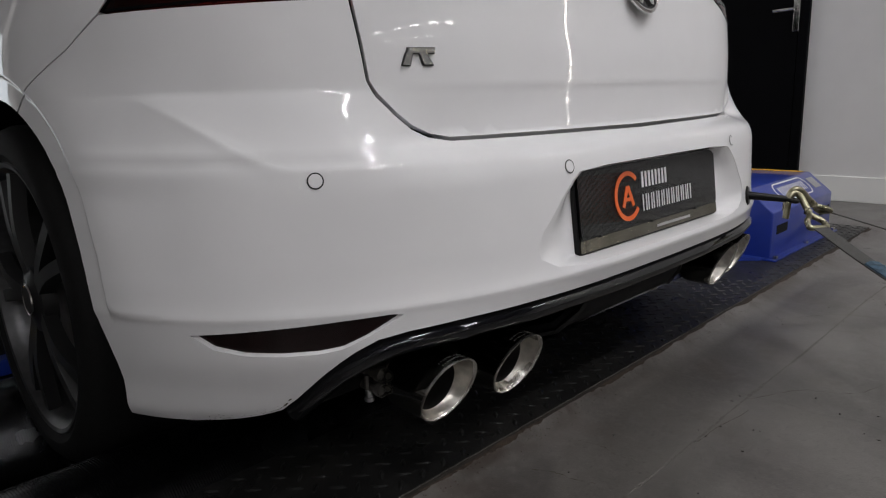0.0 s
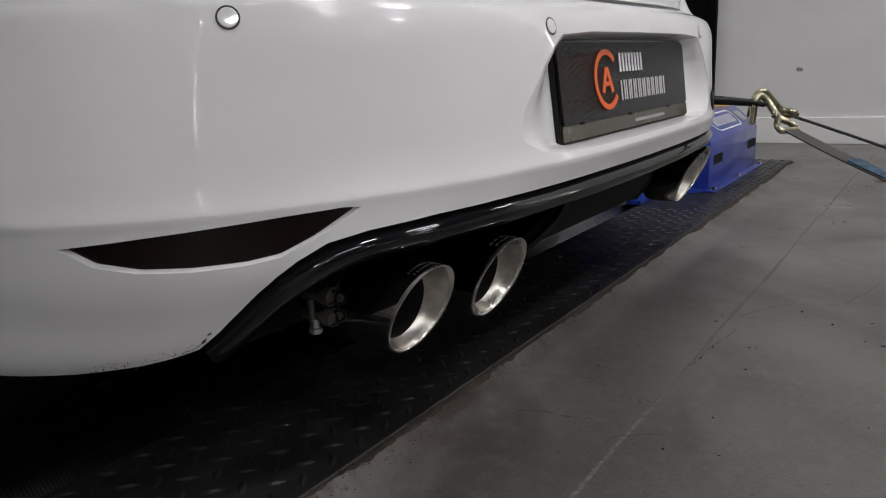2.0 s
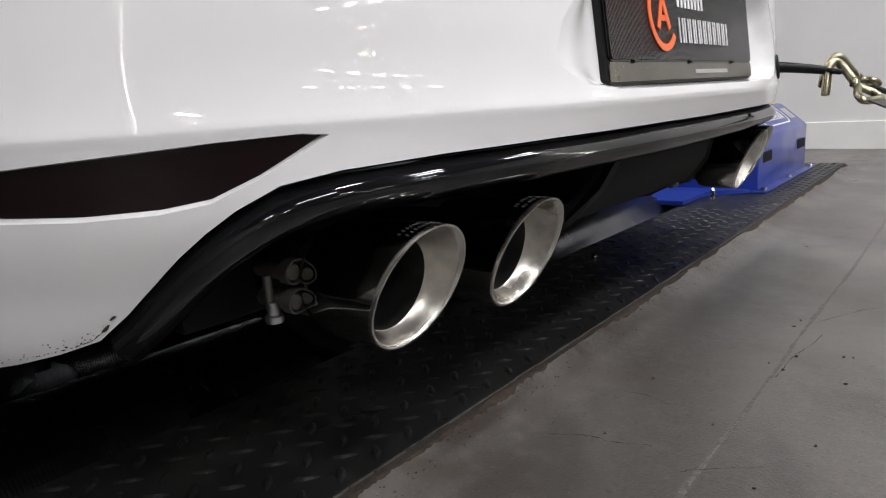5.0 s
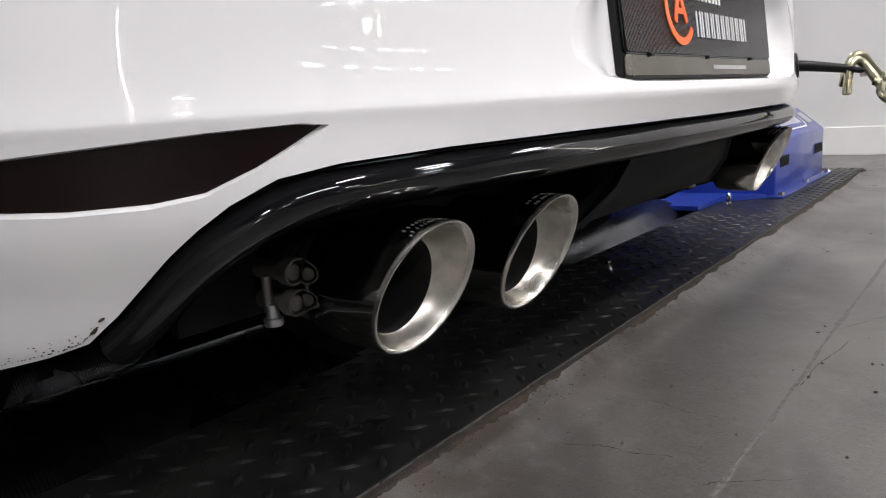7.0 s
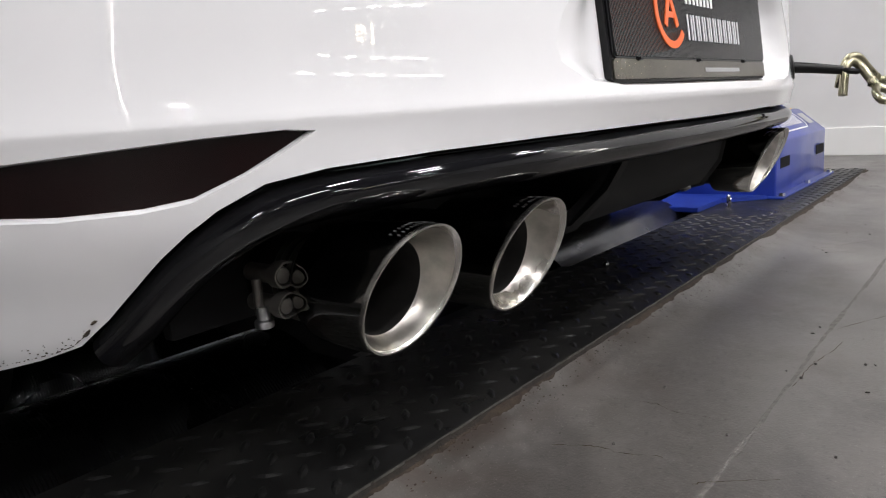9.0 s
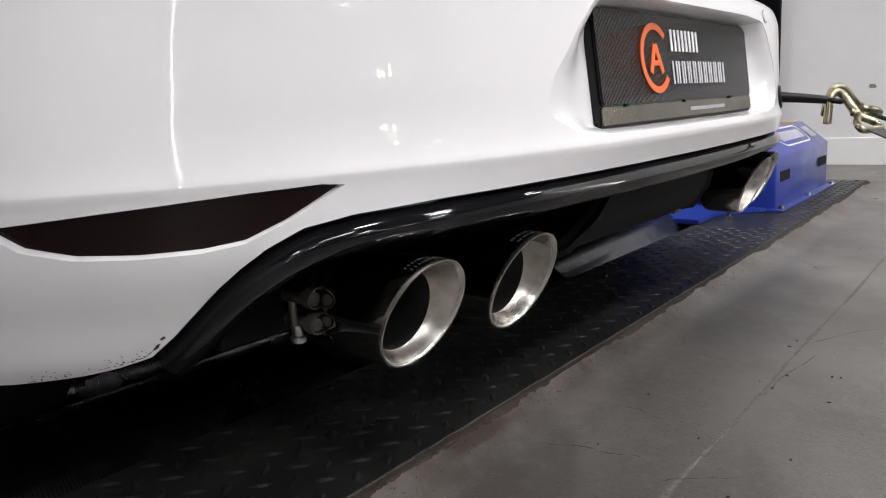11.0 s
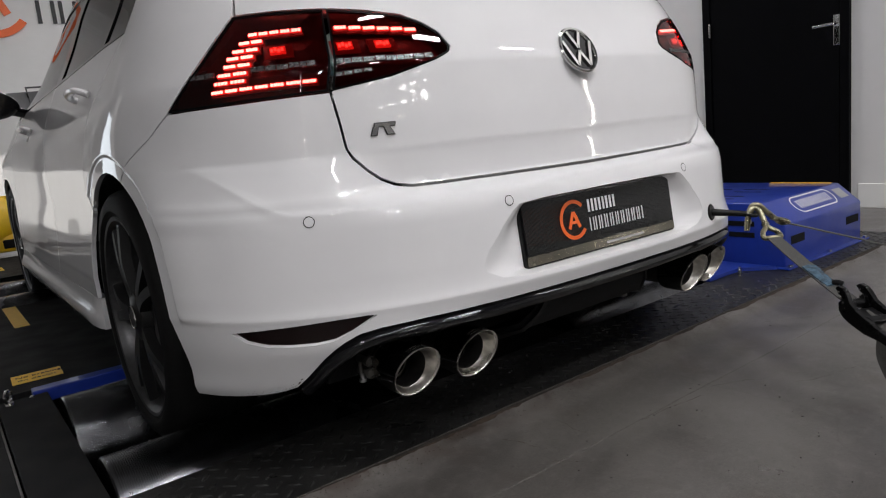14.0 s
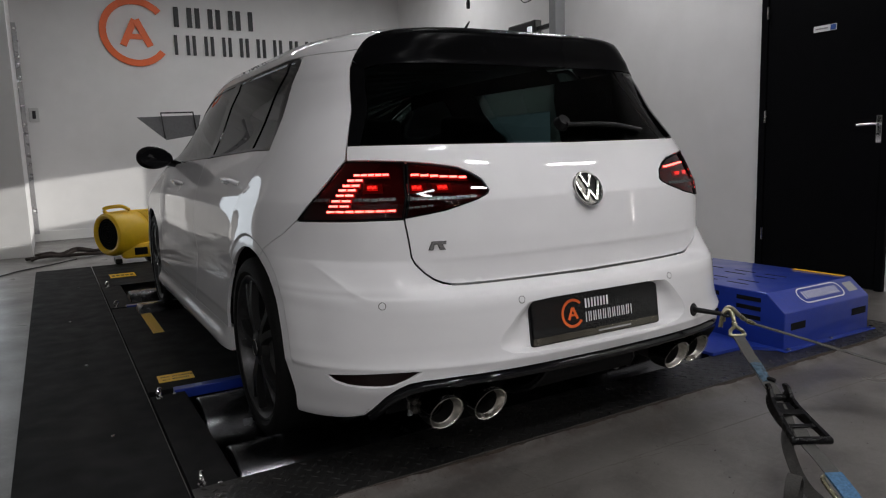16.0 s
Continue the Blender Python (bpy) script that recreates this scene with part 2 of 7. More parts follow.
    vo = nt.nodes.new("ShaderNodeTexVoronoi")
    vo.feature = "DISTANCE_TO_EDGE"
    vo.inputs["Scale"].default_value = 0.9
    wob = nt.nodes.new("ShaderNodeMix")
    wob.data_type = "VECTOR"
    wob.inputs[0].default_value = 0.12
    nn = nt.nodes.new("ShaderNodeTexNoise")
    nn.inputs["Scale"].default_value, nn.inputs["Detail"].default_value = 5, 6
    nt.links.new(co, nn.inputs["Vector"])
    nt.links.new(co, wob.inputs[4])
    nt.links.new(nn.outputs["Color"], wob.inputs[5])
    nt.links.new(wob.outputs[1], vo.inputs["Vector"])
    crack = rng(vo.outputs["Distance"], 0.0, 0.004, 0.3, 0.0)
    base = mix(crack, base, (0.035, 0.03, 0.025))
    nt.links.new(base, b.inputs["Base Color"])
    nt.links.new(rng(nz(3.5, 5), 0.3, 0.7, 0.26, 0.44), b.inputs["Roughness"])
    b.inputs["Specular IOR Level"].default_value = 1.0
    bp = nt.nodes.new("ShaderNodeBump")
    bp.inputs["Strength"].default_value, bp.inputs["Distance"].default_value = 0.26, 0.0022
    nt.links.new(nz(300, 8), bp.inputs["Height"])
    nt.links.new(bp.outputs[0], b.inputs["Normal"])
    return m


CONCRETE = concrete_mat()


# ---- mesh helpers ----
def box(bm, x0, x1, y0, y1, z0, z1, bevel=0.0):
    r = bmesh.ops.create_cube(bm, size=1)["verts"]
    bmesh.ops.scale(bm, vec=(x1 - x0, y1 - y0, z1 - z0), verts=r)
    bmesh.ops.translate(bm, vec=((x0 + x1) / 2, (y0 + y1) / 2, (z0 + z1) / 2), verts=r)
    if bevel:
        e = {e for v in r for e in v.link_edges}
        bmesh.ops.bevel(bm, geom=list(e), offset=bevel, segments=2, affect="EDGES", profile=0.5)


def mesh(name, bm, material, smooth=False):
    me = bpy.data.meshes.new(name)
    bm.to_mesh(me)
    bm.free()
    for m in material if isinstance(material, (list, tuple)) else [material]:
        me.materials.append(m)
    if smooth:
        me.shade_smooth()
        me.set_sharp_from_angle(angle=radians(35))
    return me


def thing(name, bm, material, label="", category="", group="", kind="", smooth=False):
    return tagged(new(name, mesh(name, bm, material, smooth)), label, category, group, kind)


def empty(name, at=(0, 0, 0), label="", category="", group=""):
    ob = new(name)
    ob.location = at
    ob.empty_display_size = 0.05
    return tagged(ob, label, category, group)


def part(name, bm, material, parent, label="", smooth=False):
    """One mesh under a thing or a part, built in world places."""
    ob = new(name, mesh(name, bm, material, smooth))
    bpy.context.view_layer.update()
    ob.parent = parent
    ob.matrix_parent_inverse = parent.matrix_world.inverted()
    return tagged(ob, label)


def slab(name, x0, x1, y0, y1, z0, z1, material, bevel=0.0, **k):
    bm = bmesh.new()
    box(bm, x0, x1, y0, y1, z0, z1, bevel)
    return thing(name, bm, material, **k)


def lathe(bm, profile, m, segments=48, start=0.0, sweep=math.tau):
    """Turns (radius, height) points round z, then moves them by m."""
    full = abs(sweep - math.tau) < 1e-6
    n = segments if full else segments + 1
    rings = [[bm.verts.new(m @ Vector((r * math.cos(start + sweep * i / segments), r * math.sin(start + sweep * i / segments), h))) for i in range(n)] for r, h in profile]
    for a, b in zip(rings, rings[1:]):
        for i in range(segments):
            j = (i + 1) % n
            bm.faces.new((a[i], a[j], b[j], b[i]))
    return rings


def sweep(bm, path, section, up=(0, 0, 1), closed=False, caps=True, scales=None):
    """Carries a flat section (side, up) along a path."""
    path = [Vector(p) for p in path]
    rings = []
    for i, p in enumerate(path):
        a, b = path[max(i - 1, 0)], path[min(i + 1, len(path) - 1)]
        d = (b - a).normalized()
        s = d.cross(Vector(up)).normalized()
        w = s.cross(d).normalized()
        k = scales[i] if scales else 1.0
        rings.append([bm.verts.new(p + s * (x * k) + w * (y * k)) for x, y in section])
    n = len(section)
    for a, b in zip(rings, rings[1:]):
        for i in range(n):
            bm.faces.new((a[i], a[(i + 1) % n], b[(i + 1) % n], b[i]))
    if caps:
        bm.faces.new(rings[0][::-1])
        bm.faces.new(rings[-1])


def circle(r, n=12, sx=1.0):
    return [(r * sx * math.cos(math.tau * i / n), r * math.sin(math.tau * i / n)) for i in range(n)]


def smooth_path(pts, n=8):
    """A rounded line through the points."""
    p = [Vector(q) for q in pts]
    p = [2 * p[0] - p[1]] + p + [2 * p[-1] - p[-2]]
    out = []
    for i in range(1, len(p) - 2):
        for k in range(n):
            t = k / n
            out.append(0.5 * (2 * p[i] + (p[i + 1] - p[i - 1]) * t + (2 * p[i - 1] - 5 * p[i] + 4 * p[i + 1] - p[i + 2]) * t**2 + (3 * p[i] - p[i - 1] - 3 * p[i + 1] + p[i + 2]) * t**3))
    return out + [p[-2]]


def prism(bm, pts, m, depth):
    """A flat outline (x, y) with thickness, put in place by m."""
    a = [bm.verts.new(m @ Vector((x, y, 0))) for x, y in pts]
    b = [bm.verts.new(m @ Vector((x, y, depth))) for x, y in pts]
    bm.faces.new(a[::-1])
    bm.faces.new(b)
    for i in range(len(pts)):
        j = (i + 1) % len(pts)
        bm.faces.new((a[i], a[j], b[j], b[i]))


def bar(bm, x0, y0, x1, y1, w, m, depth):
    """A straight stroke from one point to another on a flat sheet."""
    d = Vector((x1 - x0, y1 - y0)).normalized()
    n = Vector((-d.y, d.x)) * w / 2
    prism(bm, [(x0 - n.x, y0 - n.y), (x1 - n.x, y1 - n.y), (x1 + n.x, y1 + n.y), (x0 + n.x, y0 + n.y)], m, depth)


def arc_stroke(bm, cx, cy, r, w, a0, a1, m, depth, n=32, sx=1.0):
    pts = [(cx + sx * (r + w / 2) * math.cos(a0 + (a1 - a0) * i / n), cy + (r + w / 2) * math.sin(a0 + (a1 - a0) * i / n)) for i in range(n + 1)]
    pts += [(cx + sx * (r - w / 2) * math.cos(a1 + (a0 - a1) * i / n), cy + (r - w / 2) * math.sin(a1 + (a0 - a1) * i / n)) for i in range(n + 1)]
    for i in range(n):
        q = [pts[i], pts[i + 1], pts[2 * n - i], pts[2 * n + 1 - i]]
        prism(bm, q[::-1], m, depth)
    bmesh.ops.remove_doubles(bm, verts=bm.verts[:], dist=1e-6)


def emblem(bm_ring, m, cx, cy, r, w, depth, tall):
    arc_stroke(bm_ring, cx, cy, r, w, radians(42), radians(322), m, depth, 40)
    h = r * tall
    lift = Matrix.Translation((0, 0, 0.0001))
    bar(bm_ring, cx - 0.42 * r, cy - 0.55 * h, cx - 0.02 * r, cy + 0.5 * h, w, m, depth)
    bar(bm_ring, cx + 0.42 * r, cy - 0.55 * h, cx + 0.02 * r, cy + 0.5 * h, w, m @ lift, depth * 1.12)
    bar(bm_ring, cx - 0.25 * r, cy - 0.18 * h, cx + 0.25 * r, cy - 0.18 * h, w * 0.8, m @ lift @ lift, depth * 0.88)



# ---- the hall ----
WX = 3.06
FLOOR_PARTS = ((-6, -1.2, -17, 8.7), (1.2, 3.8, -17, 8.7), (-1.2, 1.2, -17, 0.36), (-1.2, 1.2, 4.45, 8.7))
bm = bmesh.new()
for x0, x1, y0, y1 in FLOOR_PARTS:
    box(bm, x0, x1, y0, y1, -0.25, 0)
thing("floor", bm, CONCRETE, "worn grey concrete workshop floor with stains and hairline cracks", "floor", kind="structure")
bm = bmesh.new()
box(bm, -1.25, 1.25, 0.3, 4.5, -0.62, -0.55)
for x0, x1, y0, y1 in ((-1.25, -1.2, 0.3, 4.5), (1.2, 1.25, 0.3, 4.5), (-1.25, 1.25, 0.3, 0.36), (-1.25, 1.25, 4.45, 4.5)):
    box(bm, x0, x1, y0, y1, -0.6, -0.25)
thing("pit", bm, CABIN, "dark shallow pit under the rollers", "pit", kind="structure")
slab("wall_right", WX, WX + 0.2, -17, 3.85, 0, 3.6, WALL, label="white painted workshop wall with a small dent", category="wall", kind="structure")
# long low opening added behind the car, out of sight, to admit the sunbeam
bm = bmesh.new()
for y0, y1, z0, z1 in ((3.85, 4.1, 0, 3.6), (4.1, 6.75, 0, 0.78), (4.1, 6.75, 1.42, 3.6), (6.75, 8.7, 0, 3.6)):
    box(bm, 3.7, 3.9, y0, y1, z0, z1)
thing("wall_right_far", bm, WALL, "white painted wall, set back, with an added unseen opening for the sun", "wall", kind="structure")
slab("wall_far", -1.72, 3.9, 8.7, 8.9, 0, 3.6, WALL, label="white painted end wall with a large sign", category="wall", kind="structure")
bm = bmesh.new()
for x0, x1, y0, y1, z0, z1 in ((-6.2, -2.80, 7.0, 7.2, 0, 3.6), (-2.80, -2.06, 7.0, 7.2, 2.02, 3.6), (-2.06, -1.70, 7.0, 8.7, 0, 3.6)):
    box(bm, x0, x1, y0, y1, z0, z1)
thing("wall_far_left", bm, WALL, "white wall with an open doorway to the daylight", "wall", kind="structure")
slab("backdrop", -4.6, -2.10, 8.9, 8.95, -0.2, 3.2, DAY, label="pale bright daylight beyond the open doorway", category="daylight", kind="structure")
slab("ground", -6.2, -2.06, 7.2, 8.9, -0.26, -0.004, CONCRETE, label="grey yard outside the open doorway", category="ground", kind="structure")
slab("wall_back", -6.2, WX + 0.2, -17.2, -17, 0, 3.6, GREYWALL, label="grey painted workshop wall", category="wall", kind="structure")
bm = bmesh.new()
box(bm, -6.2, -6, -17, 7.2, 0, 3.6)
thing("wall_left", bm, GREYWALL, "grey painted workshop wall", "wall", kind="structure")
slab("ceiling", -6.2, 3.9, -17.2, -0.6, 3.6, 3.7, DARKROOF, label="dark roof sheets over the rear of the workshop", category="ceiling", kind="structure")
slab("ceiling", -6.2, 3.9, -0.6, 8.9, 3.6, 3.7, CEIL, label="pale painted workshop ceiling", category="ceiling", kind="structure")
slab("baseboard", WX - 0.012, WX, -17, 0.68, 0, 0.14, SKIRT, bevel=0.003, label="white painted skirting board", category="skirting", kind="structure")
slab("baseboard", -1.70, 3.7, 8.688, 8.7, 0, 0.13, SKIRT, bevel=0.003, label="white painted skirting board", category="skirting", kind="structure")
slab("baseboard", -2.06, -1.71, 6.988, 7.0, 0, 0.13, SKIRT, bevel=0.003, label="white painted skirting board", category="skirting", kind="structure")

# black door in the right wall
DX = WX - 0.022
bm = bmesh.new()
box(bm, DX, WX + 0.01, 0.775, 1.570, 0.006, 2.095, 0.002)
door = thing("door_1", bm, DOOR, "black flush door with a steel lever handle", "door", kind="structure")
for y0, y1, z0, z1 in ((0.72, 0.770, 0, 2.15), (1.575, 1.625, 0, 2.15), (0.770, 1.575, 2.10, 2.15)):
    bm = bmesh.new()
    box(bm, DX - 0.008, WX + 0.01, y0, y1, z0, z1, 0.003)
    part("door_frame", bm, DOOR, door)
bm = bmesh.new()
box(bm, DX - 0.009, DX, 0.770, 0.804, 0.938, 1.108, 0.003)
plate_ = part("handle_plate", bm, CHROME, door, "brushed handle plate")
bm = bmesh.new()
sweep(bm, smooth_path([(DX - 0.005, 0.788, 1.055), (DX - 0.045, 0.788, 1.055), (DX - 0.055, 0.803, 1.055), (DX - 0.055, 0.896, 1.052)], 6), circle(0.0095, 12))
part("lever", bm, CHROME, plate_, smooth=True)
for z in (0.305, 1.146, 1.86):
    bm = bmesh.new()
    bmesh.ops.create_cone(bm, cap_ends=True, segments=14, radius1=0.008, radius2=0.008, depth=0.085, matrix=pose(DX - 0.010, 1.572, z))
    part("hinge", bm, CHROME, door, smooth=True)
bm = bmesh.new()
box(bm, DX - 0.003, DX, 1.085, 1.240, 1.672, 1.712, 0.001)
sign_ = part("door_sign", bm, WHITE, door, "small white sign with a blue square")
bm = bmesh.new()
box(bm, DX - 0.0045, DX - 0.003, 1.090, 1.125, 1.676, 1.708)
part("sign_square", bm, mat("blue_print", (0.03, 0.09, 0.35), 0.5, vary=0.05), sign_)
bm = bmesh.new()
box(bm, DX - 0.0045, DX - 0.003, 1.142, 1.225, 1.688, 1.696)
part("sign_bar", bm, GREYMARK, sign_)

# small wall damage
bm = bmesh.new()
rnd = random.Random(3)
for i in range(9):
    bmesh.ops.create_icosphere(bm, subdivisions=2, radius=0.010, matrix=pose(WX - 0.0005, 0.285 + rnd.uniform(-0.016, 0.016), 0.392 + rnd.uniform(-0.006, 0.006)) @ Matrix.Diagonal((0.12, rnd.uniform(0.5, 1), rnd.uniform(0.3, 0.7), 1)))
thing("wall_chip", bm, mat("bare_plaster", (0.24, 0.23, 0.21), 0.9, vary=0.3, grain=90), "small grey chip in the wall paint", "wall mark", smooth=True)

# post, hanging cable and hook near the step in the wall
slab("steel_post", 2.94, 3.06, 3.80, 3.90, 0, 3.6, mat("grey_paint", (0.22, 0.225, 0.23), 0.5, vary=0.06, grain=15), bevel=0.004, label="grey painted square steel post at the wall", category="post")
bm = bmesh.new()
sweep(bm, [(3.05, 5.55, 3.6), (3.05, 5.55, 2.86), (3.05, 5.55, 2.2)], circle(0.006, 8))
cord = thing("pull_cord", bm, INK, "thin black cord hanging from the ceiling with a grip", "cord", smooth=True)
bm = bmesh.new()
lathe(bm, [(0.0, 0.09), (0.02, 0.085), (0.026, 0.05), (0.016, 0.03), (0.026, 0.0), (0.02, -0.06), (0.0, -0.065)], pose(3.05, 5.55, 2.72), 16)
part("grip", bm, INK, cord, smooth=True)
bm = bmesh.new()
sweep(bm, smooth_path([(2.93, 3.9, 2.60), (2.90, 4.05, 2.48), (2.90, 4.25, 2.46), (2.91, 4.35, 2.58), (2.92, 4.35, 2.75)], 8), circle(0.006, 8))
thing("wall_cable", bm, INK, "loop of thin black cable beside the post", "cable", smooth=True)
bm = bmesh.new()
box(bm, 2.96, 3.05, 4.15, 4.62, 2.10, 2.28, 0.01)
box(bm, 2.98, 3.03, 3.88, 4.16, 2.17, 2.21, 0.004)
screen_ = thing("wall_monitor", bm, SATIN, "small dark monitor box behind the car", "monitor")
bm = bmesh.new()
box(bm, 2.953, 2.96, 4.20, 4.27, 2.14, 2.22, 0.001)
part("lit_corner", bm, mat("lit_display", (0.5, 0.5, 0.5), 0.4, emit=(0.85, 0.9, 1.0), strength=1.2), screen_)

# steel rail and switch at the end wall
bm = bmesh.new()
box(bm, -1.698, -1.640, 8.655, 8.70, 0.10, 2.75, 0.004)
rail_ = thing("door_rail", bm, STEEL, "upright steel rail with bolt holes on the end wall", "rail")
for z in (0.4, 1.5, 2.68):
    bm = bmesh.new()
    lathe(bm, [(0.0, 0.004), (0.012, 0.004), (0.014, 0.0)], pose(-1.67, 8.655, z, 90, 0, 0), 16)
    part("rail_bolt", bm, WHITE, rail_, smooth=True)
bm = bmesh.new()
box(bm, -1.61, -1.50, 8.67, 8.70, 1.53, 1.71, 0.006)
sw = thing("wall_switch", bm, mat("grey_switch", (0.5, 0.5, 0.49), 0.5, vary=0.03), "grey wall switch box with a black key", "switch")
bm = bmesh.new()
box(bm, -1.575, -1.535, 8.66, 8.67, 1.57, 1.67, 0.004)
part("switch_key", bm, INK, sw)


# sign on the end wall: orange open ring with a plain mark, black strokes
SIGN = Matrix(((1, 0, 0, 0), (0, 0, -1, 8.70), (0, 1, 0, 0), (0, 0, 0, 1)))
sign = empty("wall_sign", (0.2, 8.7, 2.7), "large raised wall sign with orange ring and black strokes", "sign")
bm = bmesh.new()
emblem(bm, SIGN, -0.265, 2.715, 0.405, 0.085, 0.03, 0.80)
part("orange_ring", bm, ORANGE, sign, "orange open ring with a plain mark")


def strokes(kinds, x0, y0, w, h, pitch, t, name):
    """Plain raised upright bars, two for each character's place."""
    for i in range(kinds):
        a, b = x0 + i * pitch, x0 + i * pitch + w
        for x in (a + t / 2, b - t / 2):
            bm = bmesh.new()
            bar(bm, x, y0, x, y0 + h, t, SIGN, 0.03)
            part(name, bm, INK, sign)


strokes(4, 0.235, 2.815, 0.235, 0.265, 0.282, 0.060, "bold_stroke")
strokes(9, 0.215, 2.44, 0.200, 0.265, 0.246, 0.040, "thin_stroke")

# ---- lamps: rows of ceiling lights, two upright strips of diodes, daylight through the doorway ----
HOUSING = mat("lamp_housing", (0.6, 0.6, 0.6), 0.5, vary=0.03)
first_lamp = None
for y, xs in ((-2.65, (-1.74,)), (6.5, (0.3, 2.4))):
    for x in xs:
        m = pose(x, y, 3.5)
        if first_lamp is None:
            first_lamp = empty("ceiling_light", (x, y, 3.5), "long ceiling light with a bright diffuser", "ceiling light", "rows of ceiling lights")
            bm = bmesh.new()
            box(bm, x - 0.82, x + 0.82, y - 0.08, y + 0.08, 3.502, 3.60, 0.01)
            part("housing", bm, HOUSING, first_lamp)
        else:
            copy_thing(first_lamp, m)
        area("light", (x, y, 3.498), (x, y, 0), 1.6, 0.13, LAMP_W)
short_lamp = None
for x, y, power in ((-4.5, -5.0, 0.9), (-1.05, -5.0, 0.8), (0.9, -5.0, 0.8), (-4.34, -2.65, 1.5), (-0.25, -1.25, 0.7), (0.15, 0.95, 0.35), (0.86, -2.65, 1.0), (0.85, -1.74, 0.5), (2.65, -1.68, 0.3), (2.35, 2.3, 1.0)):
    if short_lamp is None:
        short_lamp = empty("ceiling_light", (x, y, 3.5), "short ceiling light with a bright diffuser", "ceiling light", "short ceiling lights")
        bm = bmesh.new()
        box(bm, x - 0.33, x + 0.33, y - 0.07, y + 0.07, 3.502, 3.60, 0.01)
        part("housing", bm, HOUSING, short_lamp)
    else:
        copy_thing(short_lamp, pose(x, y, 3.5))
    area("light", (x, y, 3.498), (x, y, 0), 0.6, 0.09, LAMP_W * power)


# rows of the same lights further back in the long hall
far_lamp = None
for y, xs in ((-10.0, (-2.40, -0.90, 0.20, 1.50, 2.60)), (-12.4, (-1.95, -0.70, 0.50, 1.50, 2.50))):
    for x in xs:
        if far_lamp is None:
            far_lamp = empty("ceiling_light", (x, y, 3.5), "long ceiling light with a bright diffuser", "ceiling light", "rows of ceiling lights")
            bm = bmesh.new()
            box(bm, x - 0.31, x + 0.31, y - 0.07, y + 0.07, 3.502, 3.60, 0.01)
            part("housing", bm, HOUSING, far_lamp)
            bm = bmesh.new()
            box(bm, x - 0.29, x + 0.29, y - 0.05, y + 0.05, 3.470, 3.502, 0.003)
            part("diffuser", bm, TUBE, far_lamp, "bright white diffuser")
        else:
            copy_thing(far_lamp, pose(x, y, 3.5))


# a row of small high windows in the back wall, warm light behind them
for x, w, h in ((-0.42, 0.07, 0.30), (-0.27, 0.07, 0.30), (-0.12, 0.07, 0.30), (0.03, 0.07, 0.30), (0.52, 0.16, 0.42)):
    bm = bmesh.new()
    for x0, x1, z0, z1 in ((x - w / 2 - 0.03, x - w / 2, 3.0, 3.06 + h), (x + w / 2, x + w / 2 + 0.03, 3.0, 3.06 + h), (x - w / 2, x + w / 2, 3.0, 3.03), (x - w / 2, x + w / 2, 3.03 + h, 3.06 + h)):
        box(bm, x0, x1, -17.0, -16.97, z0, z1, 0.003)
    win = thing("high_window", bm, HOUSING, "small high window lit with warm light", "window", "high windows", kind="structure")
    bm = bmesh.new()
    box(bm, x - w / 2, x + w / 2, -16.998, -16.985, 3.03, 3.03 + h)
    part("pane", bm, WARMPANE, win, "warm bright pane")


def diode_strip(x, y, z0, z1, turn, label):
    m = pose(x, y, 0, 0, 0, turn)
    s = empty("light_strip", (x, y, z0), label, "light strip", "upright light strips")
    bm = bmesh.new()
    box(bm, -0.02, 0.02, 0.0, 0.015, z0, z1, 0.003)
    bm.transform(m)
    part("profile", bm, STEEL, s)
    n = int((z1 - z0) / 0.055)
    bm = bmesh.new()
    box(bm, -0.011, 0.011, -0.004, 0.0, -0.017, 0.017)
    me = mesh("diode", bm, DIODE)
    bpy.context.view_layer.update()
    for i in range(n):
        o = new("diode", me)
        o.parent = s
        o.matrix_world = m @ pose(0, 0, z0 + (i + 0.5) * (z1 - z0) / n)


diode_strip(-5.0, -3.75, 0.95, 3.55, 132, "upright strip of bright diodes on a post")
slab("strip_post", -5.11, -5.03, -3.84, -3.76, 0, 3.6, STEEL, bevel=0.004, label="thin steel post carrying a light strip", category="post")
diode_strip(WX - 0.016, -2.50, 0.05, 3.55, -90, "upright strip of bright diodes on the wall")
sun = bpy.data.lights.new("sun", "SUN")
sun.energy, sun.angle, sun.color = SUN_W, radians(0.6), (1.0, 0.97, 0.93)
so = new("sun", sun)
so.matrix_world = look((8.7, 4.0, 1.52), (-1.0, 8.7, 0.38))

